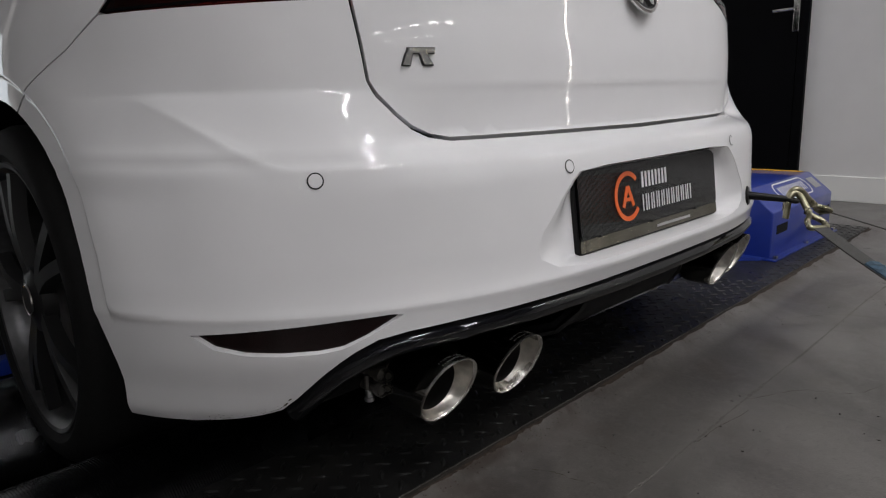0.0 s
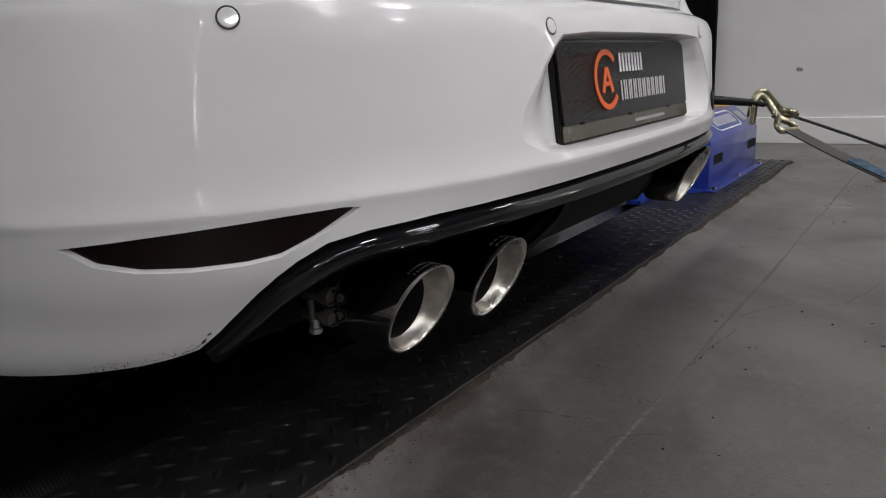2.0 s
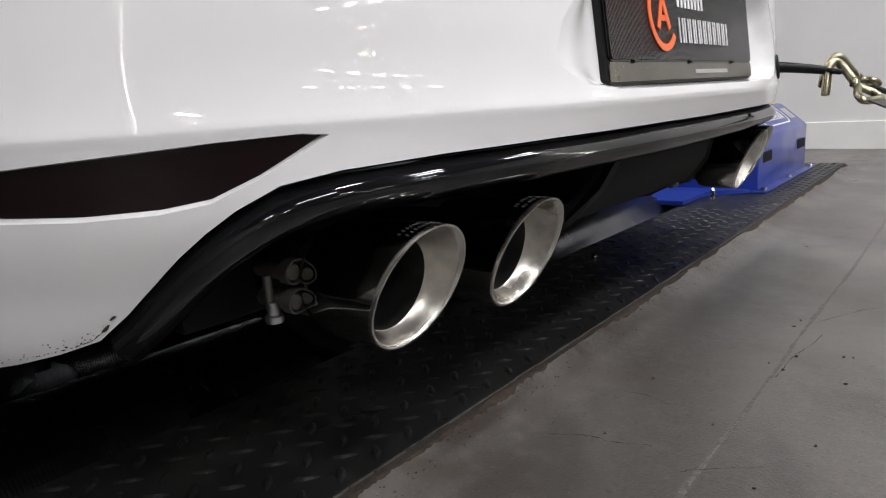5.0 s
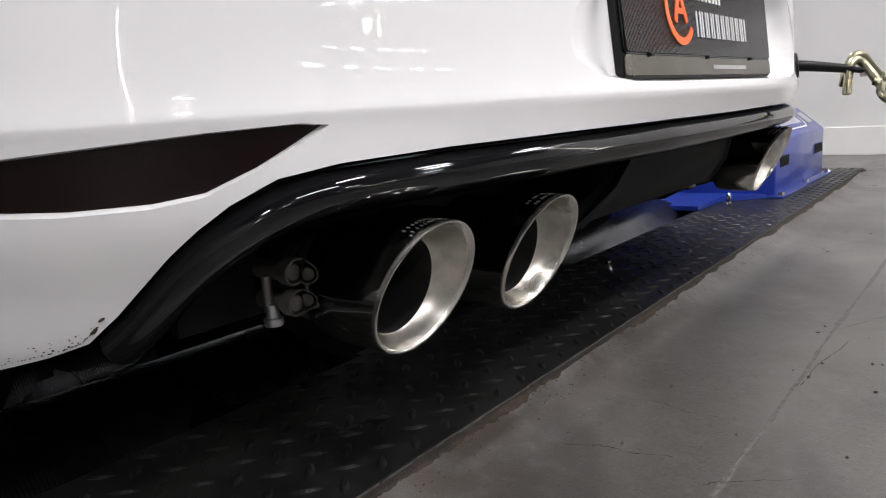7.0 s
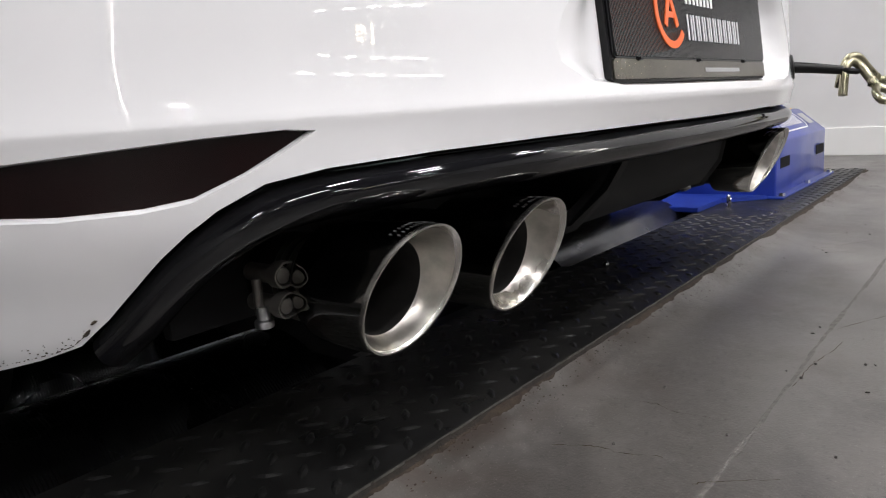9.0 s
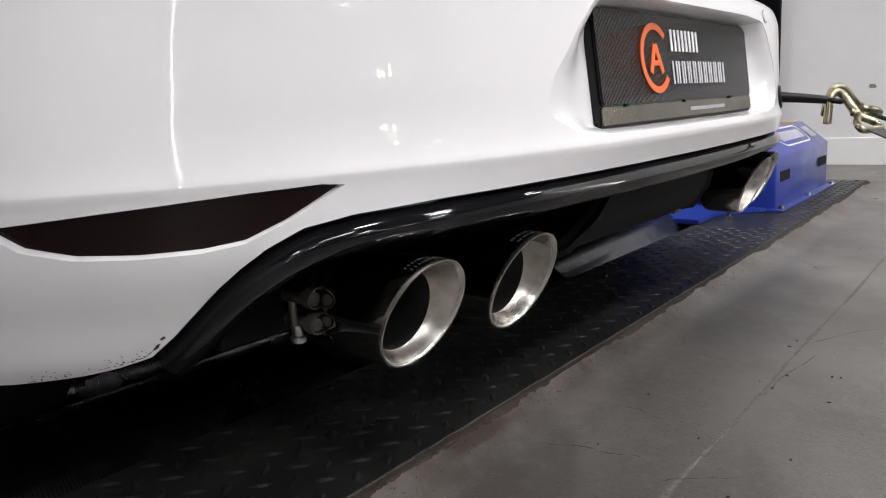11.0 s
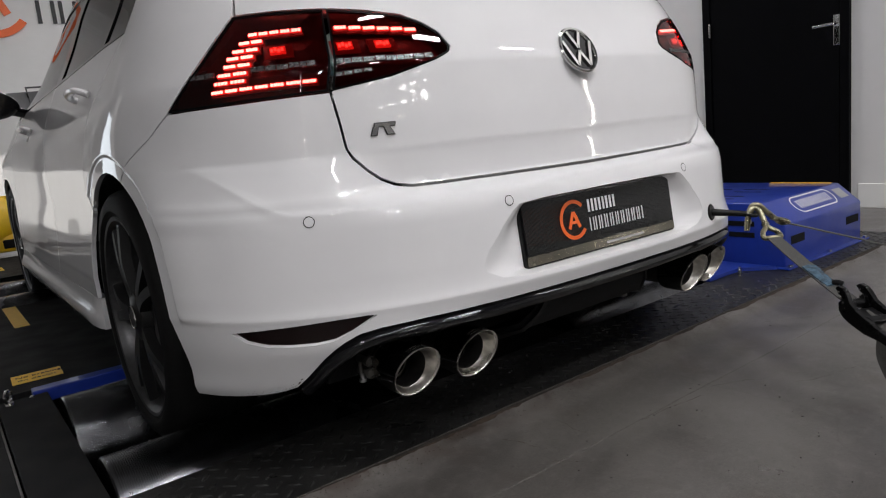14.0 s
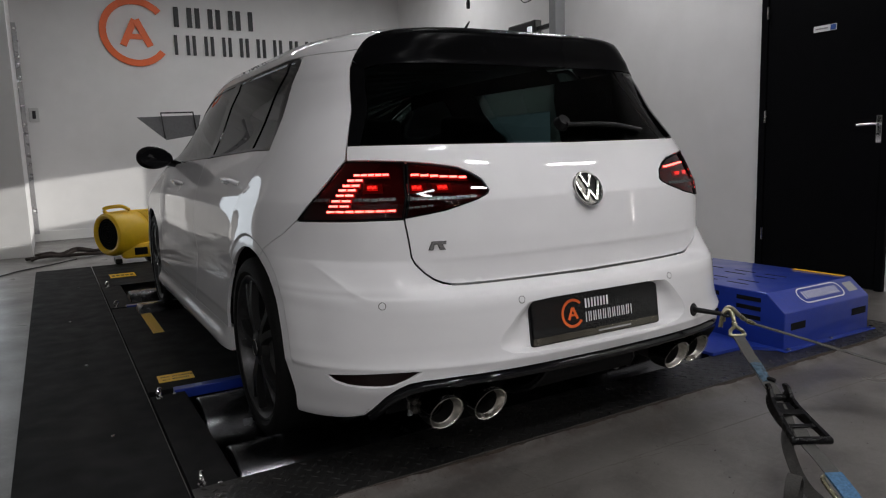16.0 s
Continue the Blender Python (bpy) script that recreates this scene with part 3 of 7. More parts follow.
# ---- the car's outer skin: levels of height, each with a rounded outline ----
# height, rear at the middle, rear at the corners, half width, corner depth, corner exponent
LEVELS = np.array([
    (0.150, 0.140, 0.140, 0.890, 0.55, 4.6),
    (0.200, 0.080, 0.080, 0.899, 0.54, 4.6),
    (0.250, 0.035, 0.035, 0.900, 0.53, 4.2),
    (0.300, -0.008, -0.008, 0.900, 0.52, 3.6),
    (0.350, -0.0315, -0.0315, 0.901, 0.51, 3.05),
    (0.357, -0.0345, -0.0345, 0.902, 0.51, 3.0),
    (0.362, -0.0352, -0.0352, 0.902, 0.51, 3.0),
    (0.370, -0.0329, -0.0329, 0.9015, 0.51, 3.0),
    (0.380, -0.0308, -0.0308, 0.901, 0.51, 3.0),
    (0.390, -0.0294, -0.0294, 0.9005, 0.51, 3.0),
    (0.400, -0.0284, -0.0284, 0.900, 0.51, 3.0),
    (0.430, -0.0257, -0.0257, 0.898, 0.52, 3.1),
    (0.470, -0.0221, -0.0221, 0.895, 0.53, 3.2),
    (0.500, -0.0188, -0.0188, 0.892, 0.545, 3.35),
    (0.530, -0.0144, -0.0144, 0.889, 0.56, 3.5),
    (0.552, -0.0060, -0.0075, 0.888, 0.56, 3.5),
    (0.566, 0.014, -0.0005, 0.887, 0.57, 3.55),
    (0.578, 0.047, 0.003, 0.887, 0.58, 3.6),
    (0.590, 0.0555, 0.0065, 0.887, 0.60, 3.6),
    (0.620, 0.0545, 0.0165, 0.887, 0.63, 3.65),
    (0.650, 0.0520, 0.0265, 0.886, 0.65, 3.7),
    (0.662, 0.050, 0.0305, 0.886, 0.66, 3.7),
    (0.700, 0.050, 0.042, 0.884, 0.66, 3.7),
    (0.770, 0.0545, 0.053, 0.880, 0.66, 3.7),
    (0.826, 0.0588, 0.0588, 0.870, 0.66, 3.7),
    (0.832, 0.0610, 0.0610, 0.868, 0.66, 3.7),
    (0.860, 0.0742, 0.0742, 0.8566, 0.653, 3.79),
    (0.910, 0.0997, 0.0997, 0.836, 0.640, 3.955),
    (0.950, 0.1221, 0.1221, 0.8175, 0.630, 4.086),
    (0.985, 0.143, 0.143, 0.800, 0.62, 4.2),
    (1.100, 0.225, 0.225, 0.742, 0.62, 4.5),
    (1.200, 0.303, 0.303, 0.698, 0.62, 5.8),
    (1.255, 0.344, 0.344, 0.672, 0.60, 6.6),
    (1.275, 0.346, 0.352, 0.661, 0.60, 6.6),
    (1.300, 0.345, 0.362, 0.648, 0.62, 6.2),
    (1.345, 0.350, 0.395, 0.624, 0.66, 5.6),
    (1.368, 0.385, 0.420, 0.612, 0.68, 4.6),
    (1.392, 0.500, 0.500, 0.582, 0.70, 3.5),
    (1.412, 0.690, 0.690, 0.500, 0.70, 3.2),
    (1.426, 1.000, 1.000, 0.310, 0.60, 3.0),
    (1.432, 1.400, 1.400, 0.001, 0.40, 3.0),
])


def slopes(x, y):
    """Slopes of a smooth curve through the points, with no overshoot."""
    h, d = np.diff(x), np.diff(y) / np.diff(x)
    m = np.r_[d[0], np.where(d[1:] * d[:-1] > 0, 2 * d[1:] * d[:-1] / (d[1:] + d[:-1] + 1e-12), 0), d[-1]]
    return m


SLOPE = [slopes(LEVELS[:, 0], LEVELS[:, i]) for i in range(6)]


def level(z, i):
    x, y, m = LEVELS[:, 0], LEVELS[:, i], SLOPE[i]
    z = np.clip(z, x[0], x[-1])
    k = np.clip(np.searchsorted(x, z) - 1, 0, len(x) - 2)
    h = x[k + 1] - x[k]
    t = (z - x[k]) / h
    return (2 * t**3 - 3 * t**2 + 1) * y[k] + (t**3 - 2 * t**2 + t) * h * m[k] + (3 * t**2 - 2 * t**3) * y[k + 1] + (t**3 - t**2) * h * m[k + 1]


def ramp01(a, b, x):
    t = np.clip((x - a) / (b - a), 0, 1)
    return t * t * (3 - 2 * t)


# the outline's running length round the corner, at one height, gives the angle
_th = np.linspace(0, 1, 2001) ** 2.2 * math.pi / 2
_px, _py = 0.887 * np.sin(_th) ** (2 / 3.7), 0.6 * (1 - np.cos(_th))
_arc = np.r_[0, np.cumsum(np.hypot(np.diff(_px), np.diff(_py)))]
BEND = _arc[-1]
NOSE = 4.20


def belt(y):
    """Height of the bonnet and belt line at y."""
    return 0.97 - 0.20 * ramp01(2.7, 4.3, y)


def lid(y):
    """How much of the cabin's height is left at y."""
    return 1 - ramp01(1.95, 3.55, y) ** 1.5 * 0.985


# depth of the outer bumper over its shoulder: a crease, a ledge that leans in, an upright face
LEDGE = np.array([(0.470, -0.0221), (0.500, -0.0188), (0.530, -0.0144), (0.545, -0.0116), (0.552, -0.0100), (0.556, -0.0082), (0.561, -0.0035), (0.600, 0.0165), (0.640, 0.0365), (0.653, 0.0428), (0.659, 0.0445), (0.700, 0.0475), (0.740, 0.0510), (0.770, 0.0545), (0.826, 0.0588)])
LEDGE_SLOPE = slopes(LEDGE[:, 0], LEDGE[:, 1])


def ledge(z):
    x, y, m = LEDGE[:, 0], LEDGE[:, 1], LEDGE_SLOPE
    k = np.clip(np.searchsorted(x, z) - 1, 0, len(x) - 2)
    h = x[k + 1] - x[k]
    t = np.clip((z - x[k]) / h, 0, 1)
    inner = (2 * t**3 - 3 * t**2 + 1) * y[k] + (t**3 - 2 * t**2 + t) * h * m[k] + (3 * t**2 - 2 * t**3) * y[k + 1] + (t**3 - t**2) * h * m[k + 1]
    return np.where((z < x[0]) | (z > x[-1]), level(z, 2), inner)


def skin(u, z):
    """Points of the skin: u metres round from the rear's middle (left is minus), z the level."""
    u, z = np.broadcast_arrays(np.asarray(u, float), np.asarray(z, float))
    a = np.abs(u)
    Ym, Yc, W, D, n = (level(z, i) for i in range(1, 6))
    th = np.interp(a, _arc, _th)
    x = W * np.sin(th) ** (2 / n)
    crease = 0.556 + 0.098 * ramp01(0.75, 0.95, a)
    zs = np.where(z > crease, 0.66 - (0.66 - z) * 0.104 / (0.66 - crease), 0.556 - (crease - z))
    zs = np.where(z > 0.66, z, zs)
    Y = Yc + (ledge(zs) - level(zs, 2)) * ramp01(0.95, 0.80, a) + (Ym - ledge(z)) * ramp01(0.66, 0.50, x)
    y = Y + D * (1 - np.cos(th)) + np.maximum(a - BEND, 0)
    end = np.clip((y - (NOSE - 0.8)) / 0.8, 0, 1)
    x = x * np.sqrt(np.maximum(1 - end**4, 0)) * (1 + 0.012 * np.exp(-(((y - 0.8) / 0.35) ** 2)) * ramp01(0.9, 0.6, z))
    x = x - np.where(u > 0, 0.020 * ramp01(0.45, 0.80, x) * ramp01(0.34, 0.44, z) * ramp01(0.80, 0.66, z) * ramp01(0.7, 0.35, y), 0.0)  # slightly pressed-in corner
    b = belt(y)
    zz = np.where(z > 0.97, b + (z - 0.97) * lid(y), np.where(z > 0.6, 0.6 + (z - 0.6) * (b - 0.6) / 0.37, z))
    return np.stack([np.sign(u) * x, np.minimum(y, NOSE), zz], -1)


def normal(u, z):
    e = 0.0015
    n = np.cross(skin(u + e, z) - skin(u - e, z), skin(u, z + e) - skin(u, z - e))
    return n / (np.linalg.norm(n, axis=-1, keepdims=True) + 1e-12)


def ux(x, z):
    """u at the rear from x."""
    W, n = level(z, 3), level(z, 5)
    s = min(abs(x) / W, 1.0) ** (n / 2)
    return math.copysign(float(np.interp(math.asin(s), _th, _arc)), x)


def uy(y, z):
    """u on the left side from y; z is the true height."""
    lo, hi = 0.0, 6.0
    zp = level_of(y, z)
    for _ in range(50):
        mid = (lo + hi) / 2
        if skin(-mid, zp)[1] < y:
            lo = mid
        else:
            hi = mid
    return -lo


def level_of(y, z):
    """The level that the skin has at the true height z, at y."""
    b = float(belt(y))
    return 0.97 + (z - b) / float(lid(y)) if z > b else (0.6 + (z - 0.6) * 0.37 / (b - 0.6) if z > 0.6 else z)

from mathutils.geometry import delaunay_2d_cdt


def densify(loop, step):
    out = []
    for (a, b), (c, d) in zip(loop, loop[1:] + loop[:1]):
        n = max(1, int(math.hypot(c - a, d - b) / step + 0.5))
        out += [(a + (c - a) * k / n, b + (d - b) * k / n) for k in range(n)]
    return out


def rounded(loop, corners=3):
    """Chaikin's rounding of a closed outline."""
    for _ in range(corners):
        loop = [q for p, r in zip(loop, loop[1:] + loop[:1]) for q in ((p[0] * 0.75 + r[0] * 0.25, p[1] * 0.75 + r[1] * 0.25), (p[0] * 0.25 + r[0] * 0.75, p[1] * 0.25 + r[1] * 0.75))]
    return loop


def inside(px, py, loops):
    hit = np.zeros(len(px), bool)
    for loop in loops:
        for (x0, y0), (x1, y1) in zip(loop, loop[1:] + loop[:1]):
            if y0 != y1:
                hit ^= ((y0 > py) != (y1 > py)) & (px < (x1 - x0) * (py - y0) / (y1 - y0) + x0)
    return hit


def panel(name, loops, material, parent, label="", step=0.02, lift=0.0, flange=0.012, edge=0.006, shape=None, folds=()):
    """A piece of the skin inside the first outline and outside the others, with its rim turned inwards."""
    loops = [densify(l, edge if i else max(edge, step * 0.6)) for i, l in enumerate(loops)]
    pts, edges, k = [], [], 0
    for l in loops:
        pts += l
        edges += [(k + i, k + (i + 1) % len(l)) for i in range(len(l))]
        k += len(l)
    rim = np.array(pts)
    lo, hi = rim.min(0), rim.max(0)
    gu, gz = np.meshgrid(np.arange(lo[0] + step / 2, hi[0], step), np.arange(lo[1] + step / 2, hi[1], step * 0.6), indexing="ij")
    gu, gz = gu.ravel(), gz.ravel()
    keep = inside(gu, gz, loops)
    gu, gz = gu[keep], gz[keep]
    extra = np.array([p for f in folds for p in f]).reshape(-1, 2)
    if len(extra):
        extra = extra[inside(extra[:, 0], extra[:, 1], loops)]
        for s in range(0, len(extra), 500):
            e = extra[s : s + 500]
            d = np.hypot(e[:, None, 0] - rim[None, :, 0], e[:, None, 1] - rim[None, :, 1]).min(1)
            extra[s : s + 500][d < 0.003] = np.nan
        extra = extra[~np.isnan(extra[:, 0])]
        rim = np.vstack([rim, extra])
    far = np.ones(len(gu), bool)
    for s in range(0, len(gu), 2000):
        d = np.hypot(gu[s : s + 2000, None] - rim[None, :, 0], gz[s : s + 2000, None] - rim[None, :, 1]).min(1)
        far[s : s + 2000] = d > step * 0.35
    pts = [Vector(p) for p in pts] + [Vector(p) for p in extra] + [Vector(p) for p in zip(gu[far], gz[far])]
    v2, _, faces, _, _, _ = delaunay_2d_cdt(pts, edges, [], 0, 1e-6)
    uz = np.array([tuple(v) for v in v2])
    mid = np.array([uz[list(f)].mean(0) for f in faces])
    good = inside(mid[:, 0], mid[:, 1], loops)
    faces = [list(f) for f, g in zip(faces, good) if g]
    co, no = skin(uz[:, 0], uz[:, 1]), normal(uz[:, 0], uz[:, 1])
    if shape is not None:
        co = co + no * shape(uz[:, 0], uz[:, 1], co)[:, None]
    co = co + no * lift
    used = {}
    for f in faces:
        for i in range(3):
            e = (f[i], f[(i + 1) % 3])
            used[e] = 1
    border = [e for e in used if (e[1], e[0]) not in used]
    n0 = len(co)
    ids = sorted({v for e in border for v in e})
    inner = {v: n0 + i for i, v in enumerate(ids)}
    co = np.vstack([co, co[ids] - no[ids] * flange])
    tri = np.array([f[:3] for f in faces])
    flip = np.sum(np.cross(co[tri[:, 1]] - co[tri[:, 0]], co[tri[:, 2]] - co[tri[:, 0]]) * no[tri[:, 0]]) < 0
    allf = [f[::-1] if flip else f for f in faces]
    rimf = [(b, a, inner[a], inner[b]) if not flip else (a, b, inner[b], inner[a]) for a, b in border]
    me = bpy.data.meshes.new(name)
    me.from_pydata([tuple(c) for c in co], [], [tuple(f) for f in allf] + rimf)
    me.materials.append(material)
    me.shade_smooth()
    me.update()
    ln = np.zeros((len(me.loops), 3))
    lv = np.zeros(len(me.loops), int)
    me.loops.foreach_get("vertex_index", lv)
    cut = 3 * len(allf)
    if shape is None:
        ln[:cut] = no[lv[:cut]]
    else:
        vn = np.zeros((len(co), 3))
        fc = np.array(allf)
        fn = np.cross(co[fc[:, 1]] - co[fc[:, 0]], co[fc[:, 2]] - co[fc[:, 0]])
        for i in range(3):
            np.add.at(vn, fc[:, i], fn)
        vn /= np.linalg.norm(vn, axis=1, keepdims=True) + 1e-12
        ln[:cut] = vn[lv[:cut]]
    for k, f in enumerate(rimf):
        a, b, c = (co[f[i]] for i in range(3))
        q = np.cross(b - a, c - a)
        ln[cut + 4 * k : cut + 4 * k + 4] = q / (np.linalg.norm(q) + 1e-12)
    me.normals_split_custom_set([tuple(q) for q in ln])
    ob = new(name, me)
    bpy.context.view_layer.update()
    ob.parent = parent
    ob.matrix_parent_inverse = parent.matrix_world.inverted()
    return tagged(ob, label)


def mirrored(loop):
    return [(-u, z) for u, z in loop][::-1]


def surface_point(u, z, lift=0.0):
    p, n = skin(u, z), normal(u, z)
    return Vector(p + n * lift), Vector(n)


def facing(u, z, lift=0.0):
    """A pose on the skin: x along it to the right, y up, z outwards."""
    p, n = surface_point(u, z, lift)
    y = (Vector((0, 0, 1)) - n * n.z).normalized()
    x = y.cross(n).normalized()
    return Matrix.Translation(p) @ Matrix((x, y, n)).transposed().to_4x4()


def line(points):
    """Outline points given as (x, z) at the rear."""
    return [(ux(x, z), z) for x, z in points]


car = empty("car", (0, 0.9, 0), "white five-door hatchback strapped down on a rolling road", "car")
HUB_Y, HUB_Z, ARCH = 0.772, 0.288, 0.376
FRONT_Y = HUB_Y + 2.637


def arch(cy, cz, r, a0, a1, n=28):
    out = []
    for i in range(n + 1):
        a = a0 + (a1 - a0) * i / n
        y, z = cy + r * math.cos(a), cz + r * math.sin(a)
        out.append((uy(y, z), level_of(y, z)))
    return out


# outlines on the left half
TG_SIDE = line([(-0.601, 0.779), (-0.596, 0.72), (-0.591, 0.668)])
TG_CORNER = line([(-0.583, 0.650), (-0.560, 0.623), (-0.535, 0.603), (-0.507, 0.590), (-0.475, 0.5835)])
LAMP_OUT = [(-0.965, 0.773), (-0.880, 0.862), (-0.800, 0.946), (-0.700, 0.944), (-0.603, 0.939), (-0.6215, 0.7785), (-0.800, 0.7745)]
LAMP_IN = [(-0.597, 0.9385), (-0.520, 0.931), (-0.440, 0.919), (-0.398, 0.902), (-0.370, 0.882), (-0.357, 0.852), (-0.366, 0.839), (-0.400, 0.8245), (-0.500, 0.7965), (-0.6155, 0.7785)]
WHITE_EDGE = line([(-0.733, 0.215), (-0.721, 0.233), (-0.709, 0.255), (-0.698, 0.275), (-0.686, 0.290), (-0.670, 0.304), (-0.642, 0.319), (-0.602, 0.3255), (-0.519, 0.3295), (-0.397, 0.331), (-0.187, 0.331), (0.0, 0.330)])
FOG = [(-0.944, 0.338), (-0.848, 0.342), (-0.784, 0.346), (-0.735, 0.349), (-0.680, 0.3508), (-0.665, 0.3505), (-0.674, 0.343), (-0.690, 0.328), (-0.712, 0.3145), (-0.742, 0.3105), (-0.795, 0.310), (-0.850, 0.313), (-0.900, 0.322)]
GAP = 0.0016


def shrink(loop, d):
    """Draws an outline in by d."""
    n = len(loop)
    area2 = sum(loop[i][0] * loop[(i + 1) % n][1] - loop[(i + 1) % n][0] * loop[i][1] for i in range(n))
    s = 1 if area2 > 0 else -1
    out = []
    for i in range(n):
        a, b, c = Vector(loop[i - 1]), Vector(loop[i]), Vector(loop[(i + 1) % n])
        e, f = (b - a).normalized(), (c - b).normalized()
        m = Vector((-e.y, e.x)) + Vector((-f.y, f.x))
        k = max(m.length_squared / 2, 0.5)
        q = b + m / k * d * s
        out.append((q.x, q.y))
    return out


# --- bumper ---
a_seam = math.atan2(0.640 - HUB_Z, 0.640 - HUB_Y)
arch_rear = []
for i in range(27):
    a = math.pi + 0.265 + (a_seam - math.pi - 0.265) * i / 26
    r = ARCH + 0.016 * math.exp(-(((a - math.pi - 0.06) / 0.2) ** 2))
    y, z = HUB_Y + r * math.cos(a), HUB_Z + r * math.sin(a)
    arch_rear.append((uy(y, z), level_of(y, z)))
left = [(ux(-0.752, 0.207), 0.207), (ux(-0.772, 0.201), 0.201), (ux(-0.81, 0.193), 0.193), (ux(-0.84, 0.189), 0.189)] + arch_rear + [(-1.036, 0.726), (-0.967, 0.770)] + [(-0.8, 0.7715), (TG_SIDE[0][0] - 0.0035, 0.7755)]
seam_left = [(u - 0.0035, z) for u, z in TG_SIDE[1:]] + [(u - 0.0025, z - 0.004) for u, z in TG_CORNER]
bump = [WHITE_EDGE[0]] + left + seam_left + [(0, 0.575)]
bump = bump + mirrored(bump[:-1]) + [(-u, z) for u, z in WHITE_EDGE[1:]] + WHITE_EDGE[-2:0:-1]
RECESS = line([(-0.0, 0.3700), (-0.2, 0.3700), (-0.290, 0.3710), (-0.345, 0.3770), (-0.380, 0.394), (-0.385, 0.408), (-0.372, 0.436), (-0.330, 0.481), (-0.300, 0.508), (-0.280, 0.520), (-0.2, 0.5245)])
recess = RECESS + [(0.0, 0.525)] + mirrored(RECESS[1:])
tow_hole = [(ux(0.438, 0.392) + 0.021 * math.cos(a), 0.392 + 0.023 * math.sin(a)) for a in np.linspace(0, math.tau, 24, endpoint=False)]


def edge_ridge(d):
    """A rounded step that fades away from its edge."""
    return 0.0050 * ramp01(-0.0035, 0.0035, d) * ramp01(0.13, 0.015, d)


def quarter_form(u, z, co):
    r = np.hypot(co[:, 1] - HUB_Y, co[:, 2] - HUB_Z) - ARCH
    return edge_ridge(r - 0.040)


def bumper_form(u, z, co):
    """Raised main face above the lower band and behind the wheel arch's edge."""
    r = np.hypot(co[:, 1] - HUB_Y, co[:, 2] - HUB_Z) - ARCH - 0.040
    low = co[:, 2] - 0.3575
    k = 0.02
    h = np.clip(0.5 + 0.5 * (r - low) / k, 0, 1)
    d = r + (low - r) * h - k * h * (1 - h)
    return 0.0050 * ramp01(-0.0035, 0.0035, d) * ramp01(0.13, 0.015, r) + 0.004 * ramp01(0.6, 0.8, np.abs(co[:, 0])) * np.exp(-(((z - 0.205) / 0.03) ** 2))


# rows of points along the bumper's folds keep them crisp
FOLDS = []
for sgn in (-1, 1):
    us = np.arange(0.45, 0.96, 0.007)
    cz = 0.556 + 0.098 * ramp01(0.75, 0.95, us)
    for d in (-0.008, -0.004, -0.001, 0.002, 0.005, 0.009):
        FOLDS.append([(sgn * u, z + d) for u, z in zip(us, cz)])
    for z in (0.650, 0.654, 0.658, 0.662, 0.667):
        FOLDS.append([(sgn * u, z) for u in us])
    for d in (-0.005, -0.0025, 0.0, 0.0025, 0.005):
        FOLDS.append([(sgn * u, 0.3575 + d) for u in np.arange(0.0, 1.0, 0.007)])
    for d in (-0.005, -0.0025, 0.0, 0.0025, 0.005):
        r = ARCH + 0.040 + d
        FOLDS.append([(-sgn * uy(HUB_Y + r * math.cos(q), HUB_Z + r * math.sin(q)), level_of(HUB_Y + r * math.cos(q), HUB_Z + r * math.sin(q))) for q in np.linspace(math.pi - 1.05, math.pi + 0.15, 60)])
bumper = panel("rear_bumper", [bump, recess, shrink(FOG, -0.0035), mirrored(shrink(FOG, -0.0035)), tow_hole], PAINT, car, "glossy white rear bumper with flecks of road dirt", step=0.010, shape=bumper_form, flange=0.02, edge=0.005, folds=FOLDS)


def recess_bowl():
    """Walls and floor of the hollow for the plate."""
    bm = bmesh.new()
    ring = densify(recess, 0.012)
    outer = [surface_point(u, z, -0.0006)[0] for u, z in ring]
    mids, floor = [], []
    for p in outer:
        cx, cz = max(-0.268, min(0.268, p.x * 0.80)), 0.375 + (p.z - 0.3700) * (0.141 / 0.155)
        q = Vector((cx, 0.007 + (cz - 0.36) * 0.11, cz))
        floor.append(q)
        mids.append(p * 0.90 + q * 0.10 + Vector((0, 0.006, 0)))
    rows = []
    for k in range(7):
        t = k / 6
        e = t * t * (3 - 2 * t)
        rows.append([bm.verts.new(Vector((p.x + (q.x - p.x) * t, p.y + (q.y - p.y) * e, p.z + (q.z - p.z) * t))) for p, q in zip(outer, floor)])
    n = len(outer)
    for a, b in zip(rows, rows[1:]):
        for i in range(n):
            bm.faces.new((a[i], a[(i + 1) % n], b[(i + 1) % n], b[i]))
    bm.faces.new(rows[-1])
    bmesh.ops.recalc_face_normals(bm, faces=bm.faces[:])
    return bm


part("plate_recess", recess_bowl(), PAINT, bumper, "white hollow behind the plate", smooth=True)


def fog_cup(sgn):
    """The white hollow round a reflector, and the reflector in it."""
    loop = FOG if sgn < 0 else mirrored(FOG)
    bm = bmesh.new()
    o = densify(shrink(loop, -0.0035), 0.006)
    n = len(o)
    i_ = densify(loop, 0.006)
    a = [bm.verts.new(surface_point(u, z, -0.001)[0]) for u, z in o]
    s = shrink(o, 0.0025)
    b = [bm.verts.new(surface_point(u, z, -0.010)[0]) for u, z in s]
    for k in range(n):
        bm.faces.new((a[k], a[(k + 1) % n], b[(k + 1) % n], b[k]))
    bmesh.ops.recalc_face_normals(bm, faces=bm.faces[:])
    part("reflector_frame", bm, PAINT, bumper, smooth=True)
    panel("rear_reflector", [shrink(loop, -0.0015)], REFLECTOR, bumper, "dark smoked red rear reflector", step=0.02, lift=-0.007, flange=0.004)


fog_cup(-1)
fog_cup(1)


